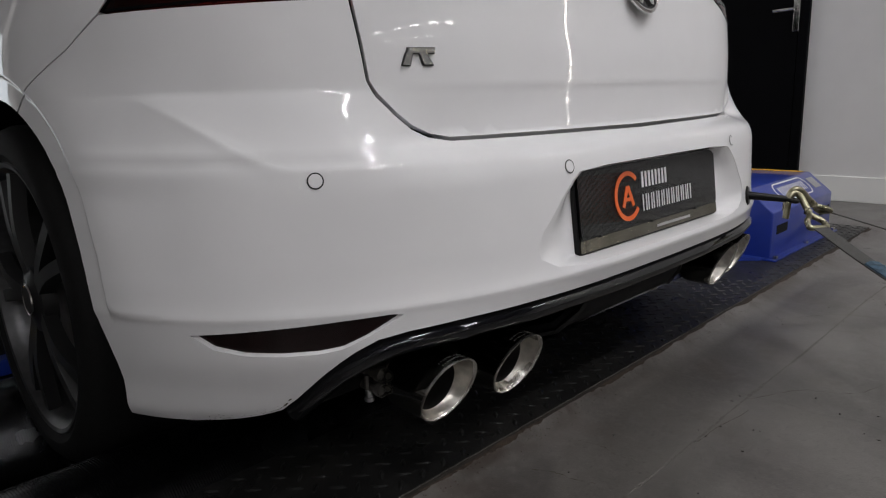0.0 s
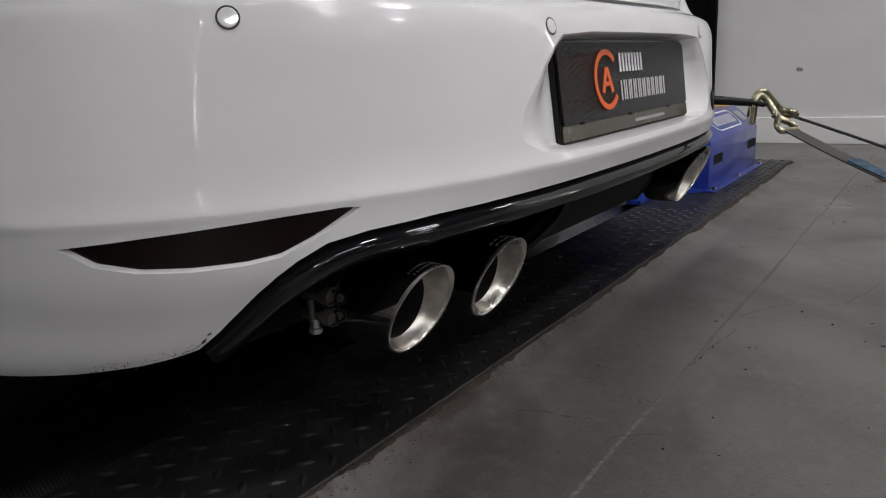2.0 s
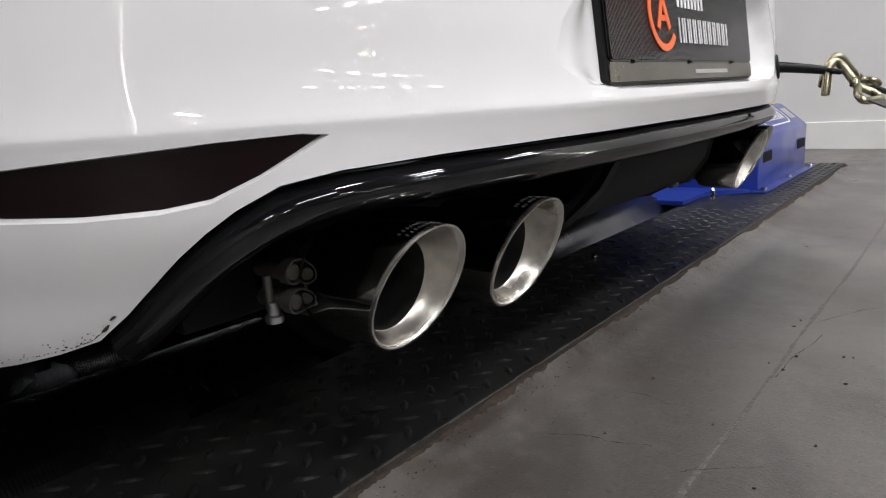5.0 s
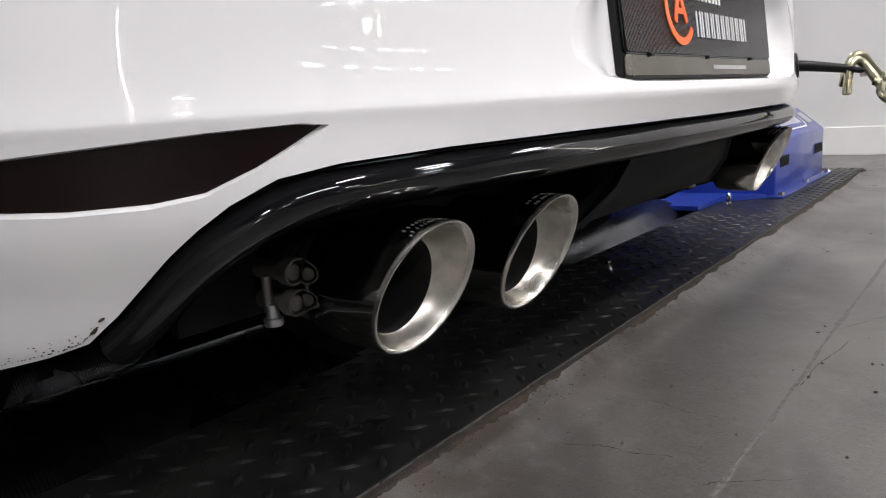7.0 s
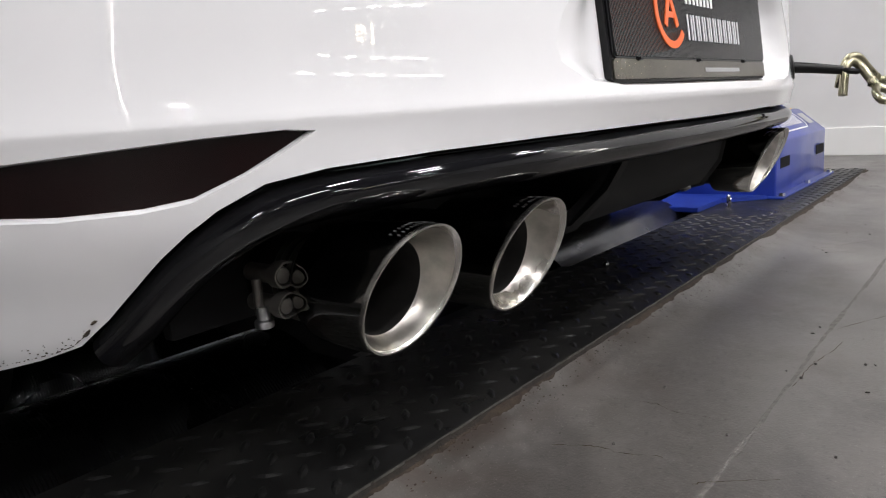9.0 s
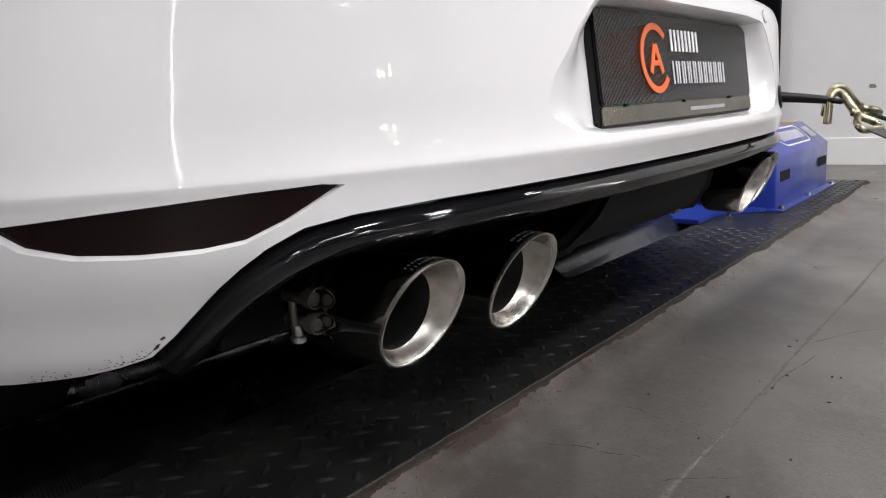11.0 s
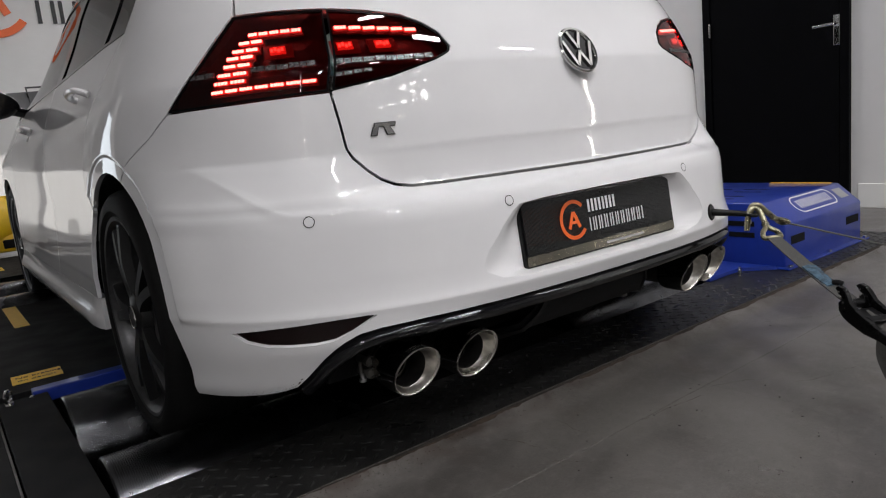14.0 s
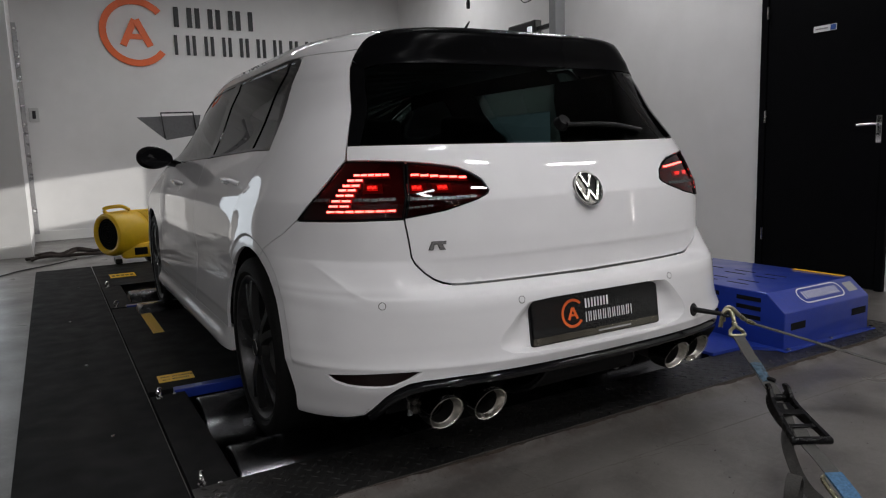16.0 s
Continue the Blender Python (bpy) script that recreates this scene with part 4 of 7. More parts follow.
def sensor(u, z):
    bm = bmesh.new()
    m = facing(u, z, -0.0004)
    lathe(bm, [(0.0, 0.0018), (0.0088, 0.0018), (0.0094, 0.0012)], m, 32)
    s = part("parking_sensor", bm, PAINT, bumper, "round white parking sensor in a dark ring", smooth=True)
    bm = bmesh.new()
    lathe(bm, [(0.0094, 0.0010), (0.0112, 0.0010)], m, 32)
    part("sensor_ring", bm, INK, s)


for x, z in ((-0.693, 0.541), (-0.305, 0.530), (0.305, 0.530), (0.693, 0.541)):
    sensor(ux(x, z), z)

# --- plate holder and show plate ---
plate_m = Matrix.Translation((0.003, 0.001, 0.377)) @ pose(0, 0, 0, 90 - 6.5, 0, 0)


def round_rect(x0, x1, y0, y1, r, n=5):
    out = []
    for cx, cy, a in ((x1 - r, y0 + r, -90), (x1 - r, y1 - r, 0), (x0 + r, y1 - r, 90), (x0 + r, y0 + r, 180)):
        out += [(cx + r * math.cos(radians(a + 90 * i / n)), cy + r * math.sin(radians(a + 90 * i / n))) for i in range(n + 1)]
    return out


bm = bmesh.new()
prism(bm, round_rect(-0.266, 0.266, -0.002, 0.138, 0.008), plate_m @ pose(0, 0, -0.014), 0.014)
holder = part("plate_holder", bm, SATIN, car, "black plastic plate holder with a metallic lower strip")
bm = bmesh.new()
prism(bm, round_rect(-0.262, 0.262, 0.001, 0.022, 0.004), plate_m @ pose(0, 0, 0.0), 0.003)
strip = part("holder_strip", bm, mat("gunmetal_strip", (0.17, 0.158, 0.130), 0.24, 0.95, vary=0.2, grain=15, rough_vary=0.06), holder, "gunmetal strip with pale print")
bm = bmesh.new()
prism(bm, round_rect(-0.2595, 0.2595, 0.0245, 0.1355, 0.006), plate_m, 0.0045)
plate = part("show_plate", bm, CARBON, holder, "ribbed black show plate with orange and white emblem")
bm = bmesh.new()
prism(bm, round_rect(-0.2615, 0.2615, 0.0225, 0.1375, 0.007), plate_m, 0.003)
part("plate_rim", bm, GLOSS, holder)
for x in (-0.2, -0.02, 0.16):
    bm = bmesh.new()
    box(bm, -0.004, 0.004, -0.002, 0.002, 0, 0.006, 0.001)
    bm.transform(plate_m @ pose(x, 0.0225, 0.0))
    part("clip", bm, SATIN, holder)
up = plate_m @ pose(-0.030, 0, 0.0047)


def print_row(bm, m, x0, x1, y0, y1, count, w, depth, seed):
    """A row of plain upright bars, the size of a line of print."""
    pitch = (x1 - x0) / count
    for i in range(count):
        a, b = x0 + i * pitch, x0 + (i + 0.74) * pitch
        bar(bm, a + w / 2, y0, a + w / 2, y1, w, m, depth)
        bar(bm, b - w / 2, y0, b - w / 2, y1, w, m, depth)


bm = bmesh.new()
emblem(bm, up, -0.075, 0.080, 0.041, 0.0085, 0.0012, 0.85)
part("ring_emblem", bm, ORANGE, plate, "orange open ring emblem")
bm = bmesh.new()
print_row(bm, up, -0.024, 0.078, 0.090, 0.119, 4, 0.0062, 0.0012, 3)
part("white_print_bold", bm, WHITE, plate)
bm = bmesh.new()
print_row(bm, up, -0.024, 0.176, 0.046, 0.077, 10, 0.0030, 0.0012, 5)
part("white_print_thin", bm, WHITE, plate)
bm = bmesh.new()
bar(bm, -0.003, 0.0105, 0.135, 0.0105, 0.0052, plate_m @ pose(0, 0, 0.0031), 0.0006)
part("strip_print", bm, GREYMARK, strip)

# --- tailgate ---
tgl = [(-0.6, 0.7), (TG_SIDE[0][0] + GAP, 0.7765)] + [(u + GAP, z) for u, z in TG_SIDE[1:]] + [(u + GAP, z + GAP) for u, z in TG_CORNER] + [(0, 0.5815)]
lampside = [(-0.6135, 0.7815), (-0.500, 0.7995), (-0.400, 0.8275), (-0.364, 0.8415), (-0.3545, 0.852), (-0.3675, 0.8835), (-0.397, 0.9045), (-0.440, 0.922), (-0.520, 0.934), (-0.603, 0.942), (-0.700, 0.947), (-0.792, 0.949)]
tail_left = tgl[1:-1]
top_left = [(-0.796, 0.990), (0, 0.983)]
loop = [(0, 0.5815)] + tail_left[::-1] + lampside + top_left
tailgate_loop = loop + mirrored(loop[1:-1])
tailgate = panel("tailgate", [tailgate_loop], PAINT, car, "glossy white tailgate", step=0.018, flange=0.016)
# rear glass, spoiler and the gloss side strips
glassl = [(0, 0.990), (-0.745, 0.996), (-0.728, 1.06), (-0.700, 1.16), (-0.670, 1.235), (-0.60, 1.249), (0, 1.252)]
rear_window = panel("rear_window", [glassl + mirrored(glassl[1:-1])], REARGLASS, car, "dark tinted rear window", step=0.03, flange=0.004)
stripl = [(-0.7945, 0.9935), (-0.791, 1.04), (-0.777, 1.13), (-0.759, 1.20), (-0.742, 1.262), (-0.673, 1.238), (-0.703, 1.16), (-0.731, 1.06), (-0.748, 0.993)]
panel("window_side_strip", [stripl], SPOILER, rear_window, "gloss black strip beside the rear window", step=0.02)
panel("window_side_strip", [mirrored(stripl)], SPOILER, rear_window, "gloss black strip beside the rear window", step=0.02)
spl = [(0, 1.246), (-0.60, 1.243), (-0.672, 1.233), (-0.741, 1.265), (-0.735, 1.300), (-0.726, 1.322), (-0.708, 1.338), (-0.672, 1.348), (-0.60, 1.357), (-0.30, 1.364), (0, 1.366)]
spoiler = panel("roof_spoiler", [spl + mirrored(spl[1:-1])], SPOILER, car, "gloss black roof spoiler", step=0.016, lift=0.003, flange=0.006)
bm = bmesh.new()
sweep(bm, smooth_path([skin(0.0, 1.040) + np.array((0, -0.03, 0)), skin(0.16, 1.040) + np.array((0, -0.03, 0)), skin(0.34, 1.020) + np.array((0, -0.012, 0))]), circle(0.008, 10, 1.5), caps=True)
wiper = part("rear_wiper", bm, SATIN, tailgate, "black rear wiper arm", smooth=True)
bm = bmesh.new()
lathe(bm, [(0.0, 0.03), (0.02, 0.028), (0.026, 0.0)], facing(0.0, 1.040), 24)
part("wiper_pivot", bm, SATIN, wiper, smooth=True)

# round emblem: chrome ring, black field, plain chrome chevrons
em = facing(ux(0.010, 0.835), 0.835, 0.0) @ Matrix.Diagonal((1.2, 1.2, 1.0, 1.0))
bm = bmesh.new()
lathe(bm, [(0.0485, 0.0), (0.0492, 0.004), (0.047, 0.0075), (0.0435, 0.0065), (0.0425, 0.003)], em, 56)
badge = part("round_emblem", bm, CHROME, tailgate, "round chrome emblem on a black field", smooth=True)
bm = bmesh.new()
lathe(bm, [(0.0, 0.0025), (0.043, 0.0025)], em, 40)
part("emblem_field", bm, GLOSS, badge)
for x0, y0, x1, y1 in ((-0.017, 0.038, 0.0, 0.004), (0.017, 0.038, 0.0, 0.004), (-0.038, 0.018, -0.017, -0.034), (-0.017, -0.034, 0.0, -0.004), (0.0, -0.004, 0.017, -0.034), (0.017, -0.034, 0.038, 0.018)):
    bm = bmesh.new()
    bar(bm, x0, y0, x1, y1, 0.0068, em @ pose(0, 0, 0.0025), 0.0045)
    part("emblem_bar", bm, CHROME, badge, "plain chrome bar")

# small chrome mark on the tailgate
rm = facing(ux(-0.521, 0.699), 0.699, 0.0) @ Matrix.Diagonal((0.9, 0.85, 1, 1))
bm = bmesh.new()
for k, pts in enumerate(([(-0.020, 0.0058), (0.0255, 0.0058), (0.0275, 0.0135), (-0.018, 0.0135)], [(-0.0285, -0.013), (-0.0165, -0.013), (-0.0115, 0.0060), (-0.0215, 0.0060)], [(0.0080, -0.013), (0.0235, -0.013), (0.0130, 0.0060), (0.0010, 0.0060)])):
    prism(bm, pts, rm, 0.0050 - 0.0003 * k)
mark = part("small_mark", bm, BADGE, tailgate, "small slanted chrome mark edged in black")
bm = bmesh.new()
for k, pts in enumerate(([(-0.0225, 0.0040), (0.0268, 0.0040), (0.0290, 0.0150), (-0.0195, 0.0150)], [(-0.0305, -0.0145), (-0.0145, -0.0145), (-0.0095, 0.0060), (-0.0235, 0.0060)], [(0.0060, -0.0145), (0.0255, -0.0145), (0.0150, 0.0060), (-0.0010, 0.0060)])):
    prism(bm, pts, rm, 0.0020 - 0.0002 * k)
part("mark_backing", bm, INK, mark)

# --- roof, side panels ---
roofl = [(-0.739, 1.303), (-0.730, 1.325), (-0.711, 1.3415), (-0.674, 1.3515), (-0.602, 1.3605), (-0.30, 1.3675), (0, 1.3695)]
roof_loop = roofl[::-1] + [(-0.82, 1.305), (-1.09, 1.325), (-1.22, 1.332), (-2.5, 1.332), (-2.5, 1.4315), (0, 1.4315)]
screen_loop = [(-2.504, 1.332), (-3.60, 1.332), (-3.60, 1.4315), (-2.504, 1.4315)]
cowl_loop = [(-3.604, 1.332), (-4.46, 1.332), (-4.46, 1.4315), (-3.604, 1.4315)]


def plain(u, z, co):
    return np.zeros(len(u))


for side in (lambda l: l, mirrored):
    panel("roof_panel", [side(roof_loop)], PAINT, car, "white roof", step=0.05, flange=0.004, shape=plain)
    panel("windscreen", [side(screen_loop)], GLASS, car, "tinted windscreen", step=0.05, flange=0.004, shape=plain)
    panel("bonnet", [side(cowl_loop)], PAINT, car, "white bonnet", step=0.05, flange=0.004, shape=plain)

DLO = [(-1.246, 0.994), (-1.152, 1.161), (-1.112, 1.285), (-1.125, 1.322), (-1.25, 1.329), (-2.3, 1.329), (-3.55, 1.329), (-3.46, 0.957), (-2.75, 0.968), (-2.07, 0.982), (-1.47, 0.995)]
quarter = [(-0.800, 0.992), (-0.7955, 1.04), (-0.7815, 1.13), (-0.7635, 1.20), (-0.7465, 1.265), (-0.742, 1.300), (-0.82, 1.302), (-1.087, 1.322)] + [(-1.116, 1.284), (-1.156, 1.160), (-1.250, 0.991)]
DOOR_REAR = [(uy(y, z), z) for y, z in ((0.785, 0.970), (0.84, 0.915), (0.91, 0.86), (1.01, 0.765), (1.075, 0.69))]
arch_f = arch(HUB_Y, HUB_Z, ARCH, math.atan2(0.640 - HUB_Z, 0.645 - HUB_Y), math.atan2(0.57 - HUB_Z, 1.02 - HUB_Y), 14)
quarter_loop = quarter + DOOR_REAR + arch_f[::-1] + [(-1.0375, 0.7275), (-0.9688, 0.7722), (-0.884, 0.865), (-0.803, 0.949)]
QFOLDS = [[(uy(HUB_Y + (ARCH + 0.040 + d) * math.cos(q), HUB_Z + (ARCH + 0.040 + d) * math.sin(q)), level_of(HUB_Y + (ARCH + 0.040 + d) * math.cos(q), HUB_Z + (ARCH + 0.040 + d) * math.sin(q))) for q in np.linspace(0.45, 2.2, 80)] for d in (-0.006, -0.003, 0.0, 0.003, 0.006)]
panel("rear_quarter_panel", [quarter_loop], PAINT, car, "glossy white rear wing", step=0.014, shape=quarter_form, folds=QFOLDS)
panel("rear_quarter_panel", [mirrored(quarter_loop)], PAINT, car, "glossy white rear wing", step=0.025, shape=quarter_form)
arch_g = arch(HUB_Y, HUB_Z, ARCH, math.atan2(0.562 - HUB_Z, 1.028 - HUB_Y), -0.15, 14)
SILL = 0.300
B_U = [(uy(y, z), z) for y, z in ((1.815, 0.970), (1.80, 0.80), (1.85, 0.62), (1.88, SILL))]
rear_door = [(u - 0.004, z) for u, z in DOOR_REAR] + [(u - 0.003, z) for u, z in arch_g if z > SILL] + [(uy(1.152, SILL), SILL)] + [(u + 0.002, z) for u, z in B_U[::-1]] + [(-2.07, 0.978), (-1.47, 0.991), (-1.250, 0.990)]
door_l = panel("rear_door", [rear_door], PAINT, car, "glossy white rear door", step=0.024)
panel("rear_door", [mirrored(rear_door)], PAINT, car, "glossy white rear door", step=0.04)
F_U = [(uy(y, z), level_of(y, z)) for y, z in ((2.93, 0.925), (2.95, 0.80), (2.95, 0.5), (2.93, SILL))]
front_door = [(u - 0.002, z) for u, z in B_U] + [(u + 0.002, z) for u, z in F_U[::-1]] + [(-2.75, 0.964), (-2.30, 0.973)]
door_f = panel("front_door", [front_door], PAINT, car, "glossy white front door", step=0.03)
panel("front_door", [mirrored(front_door)], PAINT, car, "glossy white front door", step=0.05)
arch_h = arch(FRONT_Y, HUB_Z, 0.372, math.pi + 0.15, -0.15, 24)
wing = [(u - 0.002, z) for u, z in F_U] + [(uy(3.06, SILL), SILL)] + arch_h + [(-5.2, 0.22), (-5.2, 0.955), (-3.5, 0.955)]
panel("front_wing", [wing], PAINT, car, "white front wing", step=0.04)
panel("front_wing", [mirrored(wing)], PAINT, car, "white front wing", step=0.06)
bonnet = [(-3.50, 0.958), (-5.25, 0.958), (-5.25, 1.4205), (-4.47, 1.4205), (-4.47, 1.324), (-3.50, 1.0)]
sill = [(uy(1.158, SILL), SILL - 0.003), (uy(1.14, 0.22), 0.20), (uy(2.2, 0.2), 0.175), (uy(3.10, 0.2), 0.19), (uy(3.06, SILL), SILL - 0.003)]


def sill_form(u, z, co):
    return 0.018 * np.exp(-(((z - 0.225) / 0.035) ** 2)) * ramp01(1.13, 1.34, co[:, 1]) - 0.012 * ramp01(1.22, 1.13, co[:, 1])


panel("side_skirt", [sill], PAINT, car, "white side skirt", step=0.025, shape=sill_form, flange=0.03)
panel("side_skirt", [mirrored(sill)], PAINT, car, "white side skirt", step=0.04, shape=sill_form, flange=0.03)

# side glass
PANES = [
    [(-1.290, 1.003), (-1.192, 1.161), (-1.150, 1.280), (-1.160, 1.310), (-1.225, 1.314), (-1.495, 1.003)],
    [(-1.520, 1.002), (-1.250, 1.315), (-1.9, 1.318), (-1.98, 1.316), (-2.190, 0.989)],
    [(-2.29, 0.986), (-2.08, 1.316), (-3.25, 1.316), (-3.43, 1.12), (-3.41, 0.968), (-2.75, 0.977)],
]
trim = panel("window_surround", [DLO, *PANES], GLOSS, car, "gloss black window surround", step=0.03, flange=0.008)
for g in PANES:
    panel("side_window", [g], GLASS, car, "tinted side window", step=0.04, lift=-0.004, flange=0.002)
panel("window_surround", [mirrored(DLO), *[mirrored(g) for g in PANES]], GLOSS, car, "gloss black window surround", step=0.03, flange=0.008)
for g in PANES:
    panel("side_window", [mirrored(g)], REARGLASS, car, "tinted side window", step=0.04, lift=-0.004, flange=0.002)
# inner trim of the far side, seen through the rear window
for name, l in (("rear_pillar_trim", [(-0.80, 0.965), (-0.752, 1.285), (uy(0.97, 1.27), 1.285), (uy(1.06, 1.09), 1.09), (uy(1.10, 0.99), 0.99)]), ("centre_pillar_trim", [(uy(1.56, 0.99), 0.99), (uy(1.70, 1.30), 1.30), (uy(2.02, 1.30), 1.30), (uy(1.92, 0.99), 0.99)]), ("header_trim", [(uy(0.95, 1.28), 1.280), (uy(2.60, 1.29), 1.290), (uy(2.60, 1.31), 1.352), (uy(0.95, 1.31), 1.350)])):
    panel(name, [mirrored(l)], CABIN, car, "dark inner trim", step=0.05, lift=-0.030, flange=0.006)
bonnet_side = [(-3.47, 0.975), (-4.46, 1.0), (-4.46, 1.318), (-3.47, 1.318)]

for l in (bonnet, mirrored(bonnet)):
    panel("bonnet", [l], PAINT, car, "white bonnet", step=0.06, shape=plain)
for l in (bonnet_side, mirrored(bonnet_side)):
    panel("bonnet", [l], PAINT, car, "white bonnet", step=0.06, flange=0.003, shape=plain)

# belt chrome-free edge, handles, mirror
def door_handle(y, z, parent):
    u = uy(y, z)
    m = facing(u, z, 0.0)
    bm = bmesh.new()
    r = lathe(bm, [(0.0, -0.012), (0.03, -0.010), (0.04, 0.0)], m, 28)
    part("handle_cup", bm, PAINT, parent, smooth=True)
    bm = bmesh.new()
    prof = [(0.013 * math.cos(a), 0.009 * math.sin(a)) for a in np.linspace(0, math.tau, 14, endpoint=False)]
    sweep(bm, [m @ Vector(p) for p in smooth_path([(-0.105, 0.004, 0.002), (-0.09, 0.005, 0.022), (-0.03, 0.006, 0.034), (0.05, 0.005, 0.034), (0.085, 0.003, 0.028), (0.098, 0.002, 0.004)], 6)], prof, up=m.to_3x3() @ Vector((0, 1, 0)), scales=None)
    part("door_handle", bm, PAINT, parent, "white pull handle", smooth=True)


door_handle(1.11, 0.870, door_l)
door_handle(2.29, 0.846, door_f)


def door_mirror():
    bm = bmesh.new()
    bmesh.ops.create_uvsphere(bm, u_segments=32, v_segments=18, radius=1.0)
    for v in bm.verts:
        x, y, z = v.co
        v.co = Vector((x * 0.100, y * (0.085 if y > 0 else 0.045), z * 0.064 * (1 - 0.15 * x)))
    bm.transform(pose(-0.936, 2.62, 0.990, 0, 4, 8))
    m = part("door_mirror", bm, GLOSS, car, "gloss black door mirror", smooth=True)
    bm = bmesh.new()
    bmesh.ops.create_cone(bm, cap_ends=True, segments=32, radius1=1, radius2=1, depth=0.006, matrix=pose(-0.936, 2.578, 0.988, 90, 0, 0) @ Matrix.Diagonal((0.082, 0.050, 1, 1)))
    part("mirror_glass", bm, GLOSS, m)
    bm = bmesh.new()
    sweep(bm, smooth_path([(-0.80, 2.70, 0.945), (-0.83, 2.66, 0.955), (-0.88, 2.64, 0.968)]), circle(0.022, 12), caps=True)
    part("mirror_foot", bm, GLOSS, m, smooth=True)


door_mirror()
bm = bmesh.new()
sweep(bm, smooth_path([(0, 0.80, 1.400), (0, 0.77, 1.425), (0, 0.72, 1.462)]), circle(0.012, 10, 0.6), caps=True, scales=[1.6 - 1.3 * i / 16 for i in range(17)])
part("roof_aerial", bm, GLOSS, car, "short black shark-fin aerial", smooth=True)

# --- tail lamps ---

def tail_lamp(sgn):
    f = (lambda l: l) if sgn < 0 else mirrored
    body = part("tail_lamp", bmesh.new(), LAMPRED, car, "smoked red tail lamp with lit red diodes")
    for l in (LAMP_OUT, LAMP_IN):
        panel("lamp_bowl", [f(shrink(l, 0.001))], LAMPRED, body, step=0.02, lift=-0.024, flange=0.01)
        panel("lamp_lens", [f(shrink(l, 0.001))], LENS, body, "smoked red lens", step=0.02, lift=0.0, flange=0.03)
        panel("lamp_seal", [f(shrink(l, 0.0005)), f(shrink(l, 0.0050))], SPOILER, body, "thin dark edge of the lens", step=0.02, lift=0.0008, flange=0.004)
    # lit diodes: a double row of short bars in a bent line, and round lamps
    def cell(u, z, du, dz, material, name, lift=-0.017):
        panel(name, [f([(u - du, z - dz), (u + du, z - dz), (u + du, z + dz), (u - du, z + dz)])], material, body, step=0.05, lift=lift, flange=0.004)

    def bars(u0, u1, z0, z1, count, dots):
        """A line of glowing guides with bright diodes in them, each over a panel that imitates their halo."""
        w = (u1 - u0) / count
        for i in range(count):
            u, z = u0 + (i + 0.5) * w, z0 + (z1 - z0) * (i + 0.5) / count
            cell(u, z, w * 0.56, 0.0078, LAMPHALO, "glow_halo", -0.012)
            cell(u, z, w * 0.46, 0.0034, LAMPGLOW, "diode_bar", -0.007)
            for k in range(dots):
                cell(u + w * 0.84 * ((k + 0.5) / dots - 0.5), z, 0.0027, 0.0027, LEDPINK, "diode", -0.0055)

    bars(-0.772, -0.656, 0.908, 0.907, 5, 3)
    for z, u0, u1 in ((0.893, -0.794, -0.740), (0.878, -0.810, -0.750), (0.865, -0.824, -0.762), (0.850, -0.832, -0.770), (0.8345, -0.846, -0.778), (0.818, -0.854, -0.782)):
        bars(u0, u1, z, z, 2, 4)
    bars(-0.860, -0.642, 0.8015, 0.8035, 7, 4)
    bars(-0.592, -0.412, 0.9055, 0.892, 6, 4)
    for u, z in ((-0.713, 0.871), (-0.578, 0.868), (-0.500, 0.867)):
        cell(u, z, 0.030, 0.0135, LAMPHALO, "glow_halo", -0.012)
        # larger dim panel imitates the glow spreading round these diodes
        cell(u, z, 0.016, 0.0070, LAMPGLOW, "diode_bar", -0.007)
        for du, dz in ((-0.011, 0), (-0.004, 0.002), (0.003, -0.001), (0.010, 0.001)):
            cell(u + du, z + dz, 0.0024, 0.0030, LEDRED, "diode", -0.0055)
    rnd = random.Random(17)
    u = -0.908
    while u < -0.42:
        w = rnd.uniform(0.010, 0.024)
        if not (-0.853 < u + w / 2 < -0.771 or -0.640 < u + w / 2 < -0.618):
            cell(u + w / 2, 0.8345 + rnd.uniform(-0.001, 0.001), w * 0.44, 0.0048, CLEARSTRIP, "clear_prism", 0.0006)
        u += w
    for i in range(4):
        cell(-0.602 + i * 0.019, 0.8095 + i * 0.0014, 0.0075, 0.0035, CLEARSTRIP, "clear_prism", 0.0006)


tail_lamp(-1)
tail_lamp(1)

# --- lower rear: gloss lip, dark hollow, centre panel with fins ---
def lip_path():
    pts = []
    for u, z in WHITE_EDGE:
        p, n = surface_point(u, z, -0.004)
        pts.append(p)
    half = pts[:-1]
    return half + [pts[-1]] + [Vector((-p.x, p.y, p.z)) for p in half[::-1]]


def densify_line(pts, step):
    """Even points along a line, lightly rounded."""
    out = []
    for a, b in zip(pts, pts[1:]):
        n = max(1, int((b - a).length / step + 0.5))
        out += [a.lerp(b, k / n) for k in range(n)]
    out.append(pts[-1])
    for _ in range(5):
        out = [out[0]] + [(p + q * 2 + r) / 4 for p, q, r in zip(out, out[1:], out[2:])] + [out[-1]]
    return out


